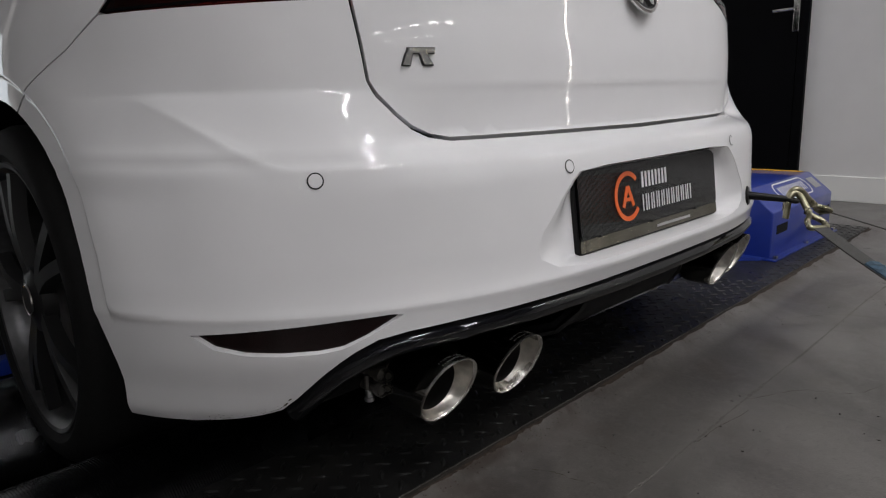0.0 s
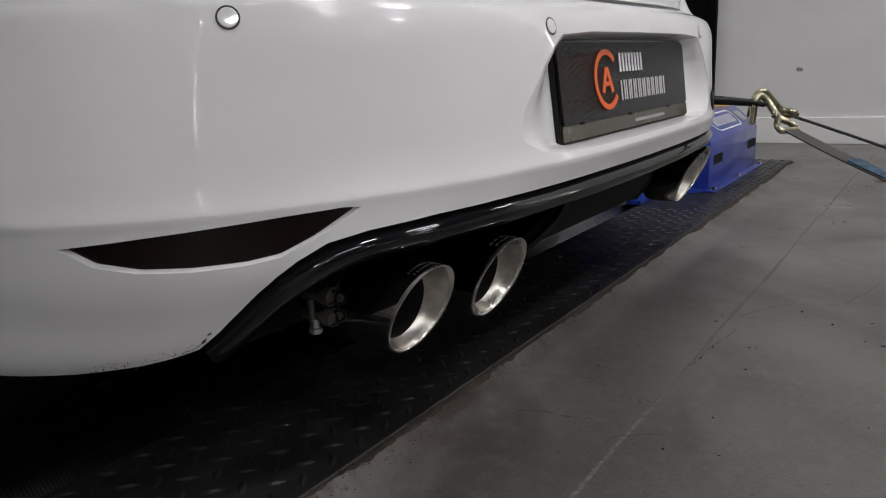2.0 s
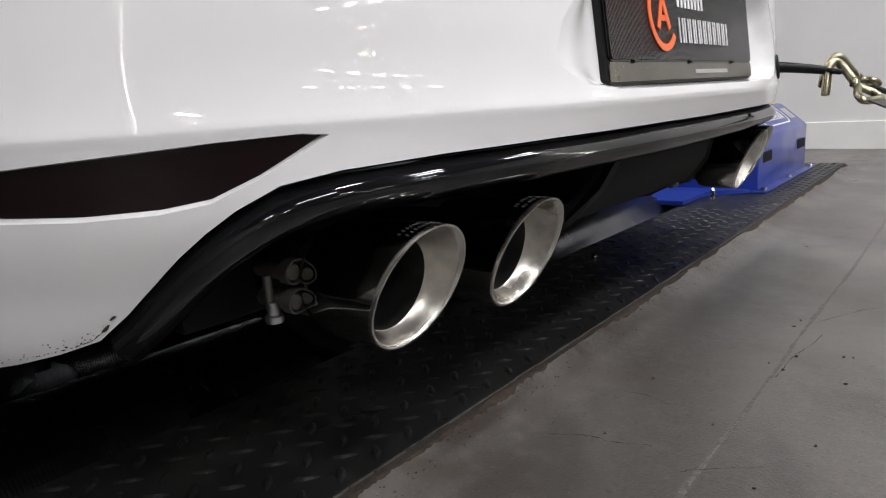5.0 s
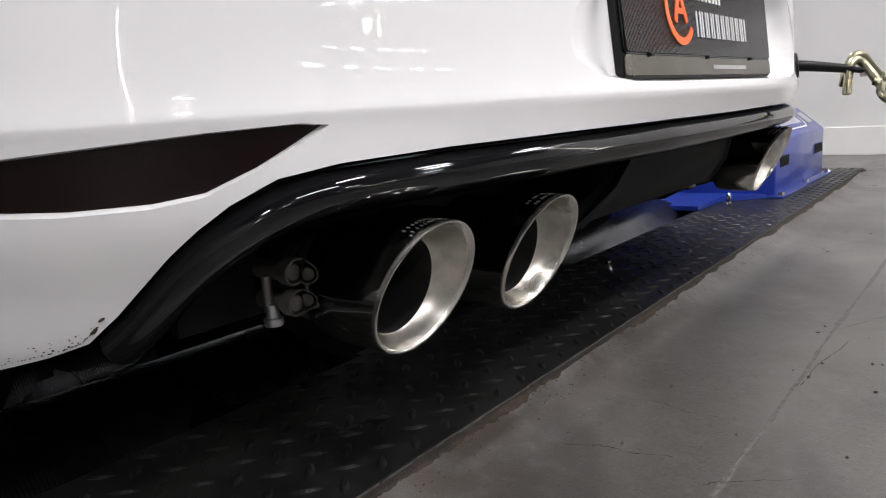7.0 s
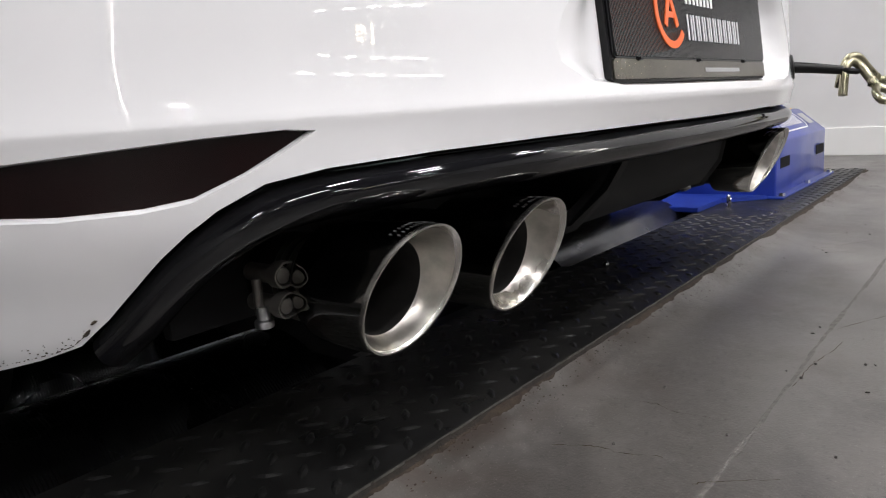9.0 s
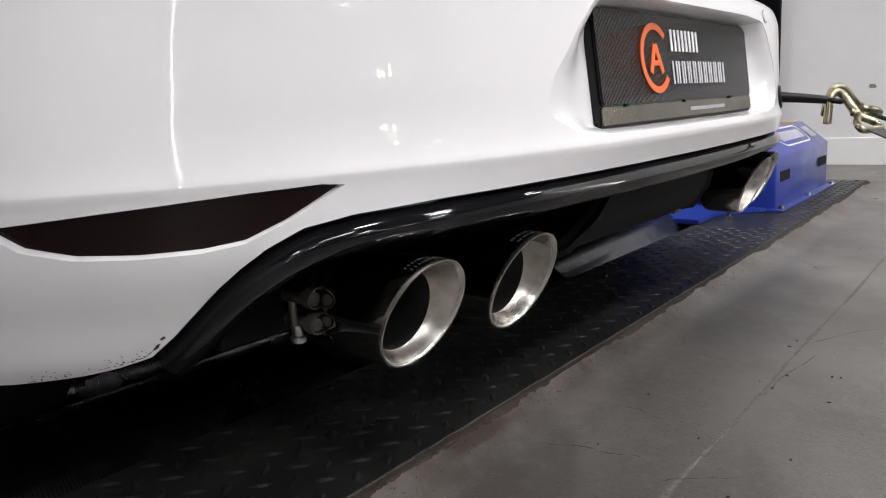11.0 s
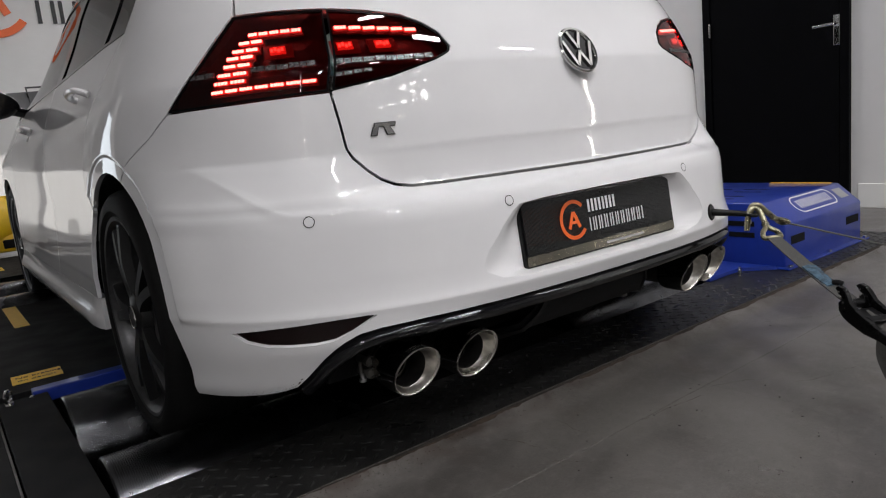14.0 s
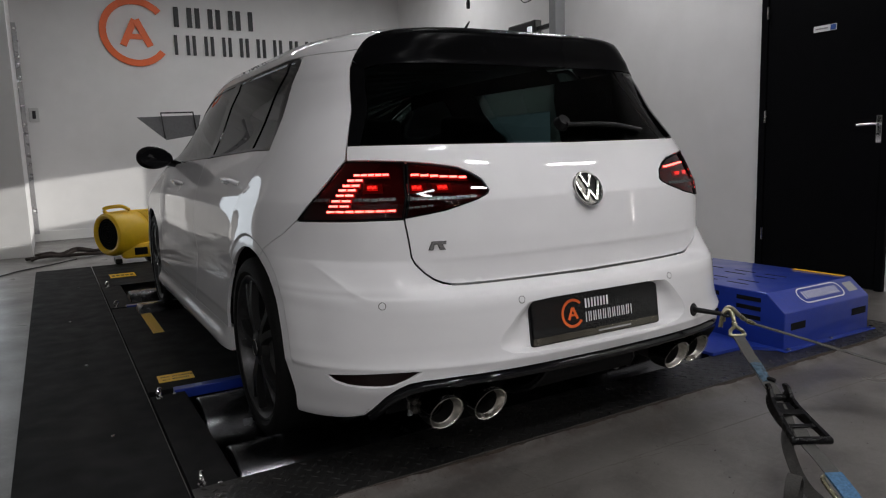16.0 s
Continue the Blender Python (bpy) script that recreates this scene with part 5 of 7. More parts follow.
diffuser = empty("diffuser", (0, 0.1, 0.2), "", "")
diffuser.parent = car
diffuser.matrix_parent_inverse = car.matrix_world.inverted()
bpy.context.view_layer.update()
bm = bmesh.new()
path = lip_path()
fine = smooth_path(densify_line(path, 0.012), 3)
rings = []
for i, p in enumerate(fine):
    a, b = fine[max(i - 1, 0)], fine[min(i + 1, len(fine) - 1)]
    d = (b - a).normalized()
    out = Vector((p.x * 0.9 * max(0.0, abs(p.x) - 0.5) * 3, -1, 0))
    out = (out - d * out.dot(d)).normalized()
    down = d.cross(out).normalized()
    if down.dot(Vector((-0.5 if p.x > 0 else 0.5, 0, -1))) < 0:
        down = -down
    sec = [(-0.020, 0.004), (-0.009, 0.0043), (-0.003, 0.0060), (0.002, 0.0085), (0.006, 0.012), (0.0085, 0.016), (0.0095, 0.020), (0.0085, 0.0245), (0.006, 0.029), (0.001, 0.0335), (-0.006, 0.037), (-0.015, 0.0395), (-0.035, 0.042), (-0.060, 0.044)]
    rings.append([bm.verts.new(p + out * o + down * w) for o, w in sec])
for a, b in zip(rings, rings[1:]):
    for i in range(len(a) - 1):
        bm.faces.new((a[i], a[i + 1], b[i + 1], b[i]))
bmesh.ops.recalc_face_normals(bm, faces=bm.faces[:])
part("gloss_lip", bm, GLOSS, diffuser, "gloss black lip under the bumper", smooth=True)
# back wall of the hollow
bm = bmesh.new()
for x0, x1, y0, y1, z0, z1 in ((-0.66, 0.66, 0.20, 0.215, 0.19, 0.33), (-0.60, 0.60, 0.05, 0.205, 0.302, 0.308)):
    box(bm, x0, x1, y0, y1, z0, z1, 0.003)
part("hollow_liner", bm, CABIN, diffuser)
bm = bmesh.new()
cen = [(0.030, 0.292), (0.045, 0.255), (0.080, 0.215), (0.16, 0.190), (0.40, 0.175)]
xs = np.linspace(-0.175, 0.175, 13)
rows_ = [[bm.verts.new((x * (1 + 0.45 * k / 4), y, z)) for x in xs] for k, (y, z) in enumerate(cen)]
for a, b in zip(rows_, rows_[1:]):
    for i in range(len(xs) - 1):
        bm.faces.new((a[i], a[i + 1], b[i + 1], b[i]))
g = bmesh.ops.extrude_face_region(bm, geom=bm.faces[:])
bmesh.ops.translate(bm, vec=(0, 0.012, 0.012), verts=[v for v in g["geom"] if isinstance(v, bmesh.types.BMVert)])
bmesh.ops.recalc_face_normals(bm, faces=bm.faces[:])
part("centre_panel", bm, CABIN, diffuser, "black centre panel", smooth=True)
for sx in (-1, 1):
    bm = bmesh.new()
    sweep(bm, [(sx * 0.175 * (1 + 0.45 * k / 4), y - 0.001, z) for k, (y, z) in enumerate(cen)], [(-0.0045, -0.010), (0.0045, -0.010), (0.0045, 0.003), (-0.0045, 0.003)], up=(0, -1, 0.3))
    part("panel_edge", bm, SATIN, diffuser, "raised black edge of the centre panel")
for x, y, z in ((0.155, 0.085, 0.214),):
    bm = bmesh.new()
    lathe(bm, [(0.0, 0.006), (0.008, 0.005), (0.009, 0.0)], pose(x, y, z, 160, 0, 0), 12)
    part("underside_bolt", bm, DARKSTEEL, diffuser, "small steel bolt", smooth=True)

# --- tailpipes ---
def tailpipe(x, y, z, seed):
    """Slash-cut tip: rolled bright edge, bright inner cone, sooty bore and a dark polished sleeve."""
    m = pose(x, y, z, 90, 0, 0)
    slant = math.tan(radians(24))

    def turned(profile, segments=72):
        bm = bmesh.new()
        lathe(bm, profile, Matrix.Identity(4), segments)
        for v in bm.verts:
            f = max(0.0, min(1.0, 1 + v.co.z / 0.06))
            v.co.z += f * v.co.y * slant
        bmesh.ops.recalc_face_normals(bm, faces=bm.faces[:])
        bm.transform(m)
        return bm

    r = 0.0538
    tip = part("tailpipe_tip", turned([(r - 0.0040, -0.0035), (r - 0.0030, -0.0012), (r - 0.0020, 0.0002), (r - 0.0005, 0.0004), (r, -0.0012), (r, -0.004)]), BRUSHED, car, "slash-cut brushed steel tailpipe tip with a dark sleeve", smooth=True)
    part("sleeve", turned([(r, -0.004), (r, -0.05), (r - 0.0012, -0.080), (r - 0.003, -0.0865), (r - 0.016, -0.0885), (r - 0.018, -0.21)]), DARKCHROME, tip, "black chrome sleeve", smooth=True)
    part("inner_cone", turned([(r - 0.0140, -0.0300), (r - 0.0128, -0.0285), (r - 0.0085, -0.015), (r - 0.0040, -0.0035)]), INNER, tip, "worn bright inner cone", smooth=True)
    part("bore", turned([(r - 0.0140, -0.0300), (r - 0.0145, -0.06), (r - 0.015, -0.15), (0.0, -0.15)]), SOOT, tip, "sooty bore", smooth=True)
    bm = bmesh.new()
    rnd = random.Random(seed)
    for k in range(13):
        a = radians(66 + 48 * k / 12 + rnd.uniform(-1.5, 1.5))
        for q in range(2):
            zz = -0.0085 - 0.0062 * q
            c = Vector((r * math.cos(a) * 1.006, r * math.sin(a) * 1.006, zz + r * math.sin(a) * slant * (1 + zz / 0.06)))
            mm = Matrix.Translation(c) @ pose(0, 0, 0, 0, 0, math.degrees(a)) @ pose(0, 0, 0, rnd.uniform(-25, 25), 90, 0)
            bar(bm, -0.0016, 0, 0.0016, 0, 0.0005, mm, 0.00012)
    bm.transform(m)
    part("engraved_mark", bm, mat("engraved_pale", (0.16, 0.16, 0.16), 0.5, vary=0.1, grain=90), tip, "small pale engraved marks")
    return tip


for x, y, z, seed in ((-0.548, 0.030, 0.2245, 1), (-0.4055, 0.016, 0.2245, 2), (0.3895, 0.0265, 0.2295, 3), (0.513, 0.047, 0.2295, 4)):
    tailpipe(x, y, z, seed)
def pipe_clamp(x, z, sx):
    """Two band clamps on the pipe behind a tip, each with a round trunnion, and one long bolt through both."""
    bm = bmesh.new()
    lathe(bm, [(0.0345, 0.05), (0.0345, -0.10)], pose(x, 0.24, z, 90, 0, 0), 40)
    pipe = part("tail_pipe", bm, DARKSTEEL, car, "dull steel pipe with two band clamps", smooth=True)
    for y in (0.134, 0.152):
        bm = bmesh.new()
        lathe(bm, [(0.0350, 0.006), (0.0395, 0.0062), (0.0405, 0.004), (0.0390, 0.0), (0.0405, -0.004), (0.0395, -0.0062), (0.0350, -0.006)], pose(x, y, z, 90, 0, 0), 40)
        part("band", bm, CLAMP, pipe, "worn steel band", smooth=True)
    for dz in (0.0165, -0.0085):
        bm = bmesh.new()
        lathe(bm, [(0.0, 0.0216), (0.0060, 0.0212), (0.0072, 0.0198), (0.0076, 0.0180), (0.0076, -0.022), (0.0, -0.022)], pose(x + sx * 0.0550, 0.140, z + dz, 90, 0, 0), 24)
        part("trunnion", bm, CLAMP, pipe, "round steel clamp trunnion", smooth=True)
        bm = bmesh.new()
        ear = [(x + sx * 0.046, 0.124, z + dz + 0.0095), (x + sx * 0.0560, 0.123, z + dz + 0.0095), (x + sx * 0.0640, 0.123, z + dz + 0.001), (x + sx * 0.0590, 0.123, z + dz - 0.0085), (x + sx * 0.048, 0.124, z + dz - 0.0085), (x + sx * 0.039, 0.126, z + dz - 0.0115), (x + sx * 0.030, 0.128, z + dz - 0.0165)]
        sweep(bm, smooth_path(ear, 5), [(-0.0007, -0.006), (0.0007, -0.006), (0.0007, 0.006), (-0.0007, 0.006)], up=(0, 1, 0))
        part("band_ear", bm, CLAMP, pipe, smooth=True)
    bm = bmesh.new()
    lathe(bm, [(0.0, 0.010), (0.0042, 0.010), (0.0042, -0.020), (0.0, -0.020)], pose(x + sx * 0.0645, 0.142, z + 0.004), 14)
    part("clamp_bolt", bm, CLAMP, pipe, smooth=True)
    bm = bmesh.new()
    lathe(bm, [(0.0, -0.0300), (0.0072, -0.0300), (0.0080, -0.0285), (0.0080, -0.0245), (0.0072, -0.0235), (0.0056, -0.0230), (0.0052, -0.0130), (0.0, -0.0130)], pose(x + sx * 0.0645, 0.138, z + 0.004), 18)
    part("clamp_nut", bm, STEEL, pipe, "bright flanged nut", smooth=True)


pipe_clamp(-0.548, 0.2245, -1)
pipe_clamp(0.512, 0.2295, 1)
bm = bmesh.new()
bmesh.ops.create_uvsphere(bm, u_segments=24, v_segments=12, radius=1.0, matrix=pose(0.0, 0.62, 0.26) @ Matrix.Diagonal((0.48, 0.20, 0.085, 1)))
part("silencer", bm, SATIN, car, "dark silencer box under the car", smooth=True)
bm = bmesh.new()
box(bm, -0.60, 0.60, 0.24, 0.95, 0.225, 0.30, 0.01)
# front part hangs lower only to block light from beneath the car's far end
box(bm, -0.60, 0.60, 0.95, 4.0, 0.150, 0.30, 0.01)
part("underbody", bm, CABIN, car)

# dirt along the bumper's lower corner
bm = bmesh.new()
rnd = random.Random(8)
for i in range(120):
    t = rnd.random() ** 2.2
    u = -0.718 - 0.115 * t
    z = np.interp(u, (-0.84, -0.81, -0.736, -0.724, -0.716), (0.199, 0.2035, 0.2155, 0.2195, 0.231)) - 0.0035 + 0.010 * rnd.random() ** 4
    p = skin(u, float(z))
    p, n = surface_point(u, float(z), 0.0002 + float(bumper_form(np.array([u]), np.array([z]), p[None, :])[0]))
    s = rnd.uniform(0.0002, 0.0006) * (2.4 if t < 0.012 else 1)
    bmesh.ops.create_icosphere(bm, subdivisions=1, radius=s, matrix=Matrix.Translation(p) @ Matrix.Diagonal((1.6, 1, 0.8, 1)))
part("dirt_specks", bm, DIRT, bumper, "brown specks of road dirt")

# --- wheels ---
def wheel(x, y, sgn):
    hub = empty("wheel", (x, y, HUB_Z))
    hub.parent = car
    bpy.context.view_layer.update()
    hub.matrix_parent_inverse = car.matrix_world.inverted()
    bpy.context.view_layer.update()
    m = pose(x, y, HUB_Z + 0.006, 0, 90 * sgn, 0)
    bm = bmesh.new()
    lathe(bm, [(0.250, -0.02), (0.258, 0.0), (0.275, 0.010), (0.300, 0.008), (0.316, -0.004), (0.324, -0.022), (0.326, -0.10), (0.324, -0.19), (0.314, -0.21), (0.255, -0.21)], m, 72)
    part("tyre", bm, RUBBER, hub, "black low-profile tyre", smooth=True)
    bm = bmesh.new()
    lathe(bm, [(0.262, 0.0), (0.258, 0.004), (0.250, 0.002), (0.242, -0.012), (0.232, -0.03), (0.225, -0.20)], m, 72)
    rim = part("rim", bm, RIMEDGE, hub, "dark rim with a thin worn edge", smooth=True)
    bm = bmesh.new()
    for k in range(5):
        a = math.tau * k / 5 + 0.3
        for da in (-0.17, 0.17):
            ca, sa = math.cos(a + da), math.sin(a + da)
            cb, sb = math.cos(a + da * 0.35), math.sin(a + da * 0.35)
            pth = [m @ Vector(p) for p in ((0.05 * cb, 0.05 * sb, -0.012), (0.14 * (ca + cb) / 2, 0.14 * (sa + sb) / 2, -0.006), (0.238 * ca, 0.238 * sa, -0.014))]
            sweep(bm, smooth_path(pth, 4), [(-0.017, -0.016), (-0.012, 0.008), (0.012, 0.008), (0.017, -0.016)], up=m.to_3x3() @ Vector((0, 0, 1)))
    part("spokes", bm, RIM, rim, "anthracite twin spokes", smooth=True)
    bm = bmesh.new()
    lathe(bm, [(0.0, 0.004), (0.028, 0.004), (0.032, 0.0), (0.062, -0.006), (0.07, -0.03)], m, 40)
    part("hub_cap", bm, RIM, rim, smooth=True)
    bm = bmesh.new()
    lathe(bm, [(0.026, 0.0045), (0.029, 0.0055), (0.031, 0.003)], m, 40)
    part("hub_ring", bm, CHROME, rim, smooth=True)
    bm = bmesh.new()
    lathe(bm, [(0.03, -0.075), (0.165, -0.075), (0.165, -0.095), (0.03, -0.095)], m, 48)
    part("brake_disc", bm, DARKSTEEL, hub, smooth=True)


wheel(-0.884, HUB_Y + 0.036, -1)
wheel(0.884, HUB_Y + 0.036, 1)
wheel(-0.870, FRONT_Y + 0.02, -1)
wheel(0.870, FRONT_Y + 0.02, 1)
# wheel housings and dark cabin
for sx in (-1, 1):
    for cy in (HUB_Y, FRONT_Y):
        bm = bmesh.new()
        lathe(bm, [(ARCH + 0.006, 0.0), (ARCH + 0.01, 0.26), (0.0, 0.27)], pose(sx * 0.865, cy, HUB_Z, 0, -90 * sx, 0), 40)
        bmesh.ops.bisect_plane(bm, geom=bm.verts[:] + bm.edges[:] + bm.faces[:], plane_co=(0, 0, 0.225), plane_no=(0, 0, 1), clear_inner=True)
        part("wheel_housing", bm, CABIN, car, smooth=True)
bm = bmesh.new()
box(bm, -0.60, 0.60, 0.65, 3.2, 0.30, 0.62, 0.02)
part("cabin_floor", bm, CABIN, car)
for x in (-0.36, 0.36):
    for y, h in ((1.35, 1.02), (2.35, 1.06)):
        bm = bmesh.new()
        box(bm, x - 0.23, x + 0.23, y - 0.06, y + 0.07, 0.55, h - 0.07, 0.04)
        s = part("seat_back", bm, SEATCLOTH, car, "dark seat back", smooth=True)
        bm = bmesh.new()
        box(bm, x - 0.13, x + 0.13, y - 0.05, y + 0.05, h - 0.04, h + 0.12, 0.035)
        part("headrest", bm, SEATCLOTH, s, smooth=True)

# ---- the rolling road ----
def deck_plate(name, rects, z0, z1, material, label):
    bm = bmesh.new()
    for x0, x1, y0, y1 in rects:
        box(bm, x0, x1, y0, y1, z0, z1, 0.0015)
    return thing(name, bm, material, label, "deck plate", "deck plates")


deck_plate("cover_plate", [(-1.655, -1.206, 0.17, 5.60)], 0.0, 0.013, DECK, "long black flat plate beside the rollers")
deck_plate("deck_plate", [(-1.196, -1.062, 0.385, 1.335)], -0.012, 0.015, DECK, "narrow black deck plate beside the rear rollers")
deck_plate("deck_plate", [(-1.196, -0.30, 1.405, 3.34)], -0.012, 0.013, DECK, "wide black deck plate between the roller pairs")
deck_plate("deck_plate", [(-1.196, -1.062, 3.36, 4.30)], -0.012, 0.015, DECK, "narrow black deck plate beside the front rollers")
deck_plate("deck_plate", [(-1.196, 1.196, 4.32, 5.60)], 0.0, 0.013, DECK, "black deck plate ahead of the rollers")
deck_plate("deck_plate", [(-0.295, 0.295, 0.40, 4.31)], -0.012, 0.013, DECK, "long black centre plate under the car")
deck_plate("deck_plate", [(0.30, 1.196, 1.405, 3.34)], -0.012, 0.013, DECK, "wide black deck plate between the roller pairs")


def roller(x0, x1, y, z, r, pitch=0.012, around=40, cut=0.0013):
    """A steel drum with fine square ring grooves."""
    bm = bmesh.new()
    m = pose(x0, y, z, 0, 90, 0)
    w = x1 - x0
    n = int((w - 0.02) / pitch) if cut else 0
    prof = [(0.0, 0.0), (0.05, 0.0), (0.05, 0.004), (r - 0.03, 0.004), (r - 0.004, 0.0), (r, 0.004)]
    for i in range(n):
        h = 0.008 + pitch * i
        prof += [(r, h), (r, h + pitch * 0.55), (r - cut, h + pitch * 0.65), (r - cut, h + pitch * 0.90)]
    prof += [(r, w - 0.008), (r, w - 0.004), (r - 0.004, w), (0.05, w), (0.0, w)]
    lathe(bm, prof, m, around)
    t = thing("roller", bm, ROLLER, "dark steel roller with fine ring grooves" if cut else "smooth dark steel roller", "roller", "dyno rollers", smooth=True)
    bm = bmesh.new()
    bmesh.ops.create_cone(bm, cap_ends=True, segments=20, radius1=0.03, radius2=0.03, depth=w + 0.12, matrix=pose((x0 + x1) / 2, y, z, 0, 90, 0))
    part("axle", bm, DARKSTEEL, t, smooth=True)
    if y > 2:
        bm = bmesh.new()
        lathe(bm, [(0.0, -0.004), (0.11, -0.004), (0.145, -0.002), (0.145, 0.0)], m, 40)
        part("end_disc", bm, RUST, t, "rusty brown end disc", smooth=True)


for cy in (HUB_Y, FRONT_Y):
    for dy in (-0.27, 0.27):
        for x0, x1 in ((-1.052, -0.33), (0.33, 1.052)):
            near_one = cy < 2 and x0 < 0
            roller(x0, x1, cy + dy + 0.028, -0.102, 0.160, 0.0046 if near_one else 0.013, 72 if near_one else 36, 0.0011 if near_one else 0.0)
for y in (1.345, 3.35):
    for x0, x1 in ((-1.10, -0.30), (0.30, 1.30)):
        bm = bmesh.new()
        box(bm, x0, x1, y, y + 0.052, -0.02, 0.022, 0.004)
        thing("cross_beam", bm, BLUE, "blue painted cross beam of the rolling road", "beam", "blue beams")


def text_mesh(body, size, m, material, parent, name):
    cu = bpy.data.curves.new(name, "FONT")
    cu.body, cu.size, cu.extrude = body, size, 0.0003
    ob = bpy.data.objects.new(name, cu)
    scene.collection.objects.link(ob)
    bpy.context.view_layer.update()
    me = bpy.data.meshes.new_from_object(ob.evaluated_get(bpy.context.evaluated_depsgraph_get()))
    bpy.data.objects.remove(ob)
    me.transform(m)
    me.materials.clear()
    me.materials.append(material)
    o = new(name, me)
    o.parent = parent
    o.matrix_parent_inverse = parent.matrix_world.inverted()
    return o


sm = pose(-1.140, 1.508, 0.0135, 0, 0, -2) @ Matrix.Diagonal((0.88, 0.78, 1, 1))
bm = bmesh.new()
prism(bm, round_rect(0, 0.168, 0, 0.142, 0.003), sm, 0.0008)
warn = thing("warning_sticker", bm, STICKER, "yellow warning sticker with black words on the deck", "sticker")
bpy.context.view_layer.update()
text_mesh("No braking", 0.034, sm @ pose(0.012, 0.085, 0.0011), INK, warn, "black_words")
text_mesh("on deck!!", 0.034, sm @ pose(0.018, 0.035, 0.0011), INK, warn, "black_words")
bm = bmesh.new()
prism(bm, [(0, 0), (0.06, 0.004), (0.056, 0.78), (-0.004, 0.775)], pose(-1.045, 2.468, 0.0135), 0.0008)
thing("yellow_tape", bm, STICKER, "strip of worn yellow tape on the deck", "tape")
bm = bmesh.new()
prism(bm, round_rect(0, 0.20, 0, 0.22, 0.003), pose(-1.10, 4.72, 0.0135), 0.0008)
s3 = thing("warning_sticker", bm, STICKER, "yellow sticker with unreadable black print", "sticker")
bm = bmesh.new()
for i in range(5):
    bar(bm, -1.085 + i * 0.036, 4.83, -1.06 + i * 0.036, 4.83, 0.07, pose(0, 0, 0.0144), 0.0004)
part("print_bar", bm, INK, s3)


def eyebolt(x, y, turn, z=0.013):
    bm = bmesh.new()
    m = pose(x, y, z, 0, 0, turn)
    ring = [m @ Vector((0.018 * math.cos(a), 0, 0.026 + 0.018 * math.sin(a))) for a in np.linspace(0, math.tau, 25)]
    sweep(bm, ring, circle(0.0048, 8), up=m.to_3x3() @ Vector((0, 1, 0)), caps=False)
    t = thing("eyebolt", bm, CHROME, "steel lifting eye screwed into the deck", "eyebolt", "lifting eyes", smooth=True)
    bm = bmesh.new()
    lathe(bm, [(0.0, 0.010), (0.012, 0.009), (0.014, 0.0)], m, 16)
    part("collar", bm, CHROME, t, smooth=True)


for x, y, a in ((-1.165, 0.417, 70), (-1.166, 1.300, 60), (-1.160, 3.385, 50), (-1.155, 4.26, 50)):
    eyebolt(x, y, a)
eyebolt(1.150, 0.330, 25, 0.016)
for x, y in ((-1.115, 0.405), (-1.105, 1.322), (-1.10, 3.375), (-1.40, 2.0), (-1.36, 0.98), (-1.44, 3.1), (-1.35, 4.4)):
    bm = bmesh.new()
    lathe(bm, [(0.0, 0.004), (0.006, 0.0035), (0.008, 0.0)], pose(x, y, 0.0145), 12)
    thing("deck_screw", bm, CHROME, "small shiny screw head in the deck", "screw", "deck screws", smooth=True)

# blue drive cover beside the car
cover = empty("drive_cover", (1.67, 1.0, 0.027), "blue folded-steel drive cover standing on the mat", "machine cover")
bm = bmesh.new()
CX0, CX1, CY, CZ = 1.335, 2.005, 0.248, 0.028
prof = [(CY, CZ), (CY, 0.197), (0.342, 0.277), (1.80, 0.277), (1.80, CZ)]
A = [bm.verts.new((CX0, y, z)) for y, z in prof]
B = [bm.verts.new((CX1, y, z)) for y, z in prof]
bm.faces.new(A)
bm.faces.new(B[::-1])
for i in range(5):
    j = (i + 1) % 5
    bm.faces.new((A[i], B[i], B[j], A[j]))
bmesh.ops.recalc_face_normals(bm, faces=bm.faces[:])
bmesh.ops.bevel(bm, geom=bm.edges[:], offset=0.006, segments=3, affect="EDGES", profile=0.5)
part("shell", bm, BLUE, cover, smooth=True)
bm = bmesh.new()
box(bm, CX0 - 0.01, CX1 + 0.018, CY - 0.030, CY, 0.027, 0.033, 0.001)
box(bm, CX0 - 0.03, CX0, CY - 0.03, 1.30, 0.027, 0.033, 0.001)
part("foot_flange", bm, BLUE, cover)
bm = bmesh.new()
prism(bm, [(1.015, 0.372), (1.215, 0.372), (1.300, 0.262), (1.304, 1.30), (1.015, 1.30)], pose(0, 0, 0.027), 0.014)
bmesh.ops.bevel(bm, geom=bm.edges[:], offset=0.002, segments=2, affect="EDGES")
part("side_plate", bm, BLUE, cover, "blue plate between the cover and the rollers")
for x, y in ((CX0 + 0.01, CY - 0.015), (CX1 + 0.003, CY - 0.015), ((CX0 + CX1) / 2, CY - 0.015), (1.10, 0.50)):
    bm = bmesh.new()
    bmesh.ops.create_cone(bm, cap_ends=True, segments=6, radius1=0.010, radius2=0.009, depth=0.009, matrix=pose(x, y, 0.0375))
    part("flange_bolt", bm, CHROME, cover)
for x0, w in ((1.380, 0.108), (1.860, 0.118)):
    bm = bmesh.new()
    box(bm, x0, x0 + w, CY - 0.0015, CY + 0.01, 0.113, 0.146)
    part("vent_slot", bm, CABIN, cover, "dark slot in the front face")
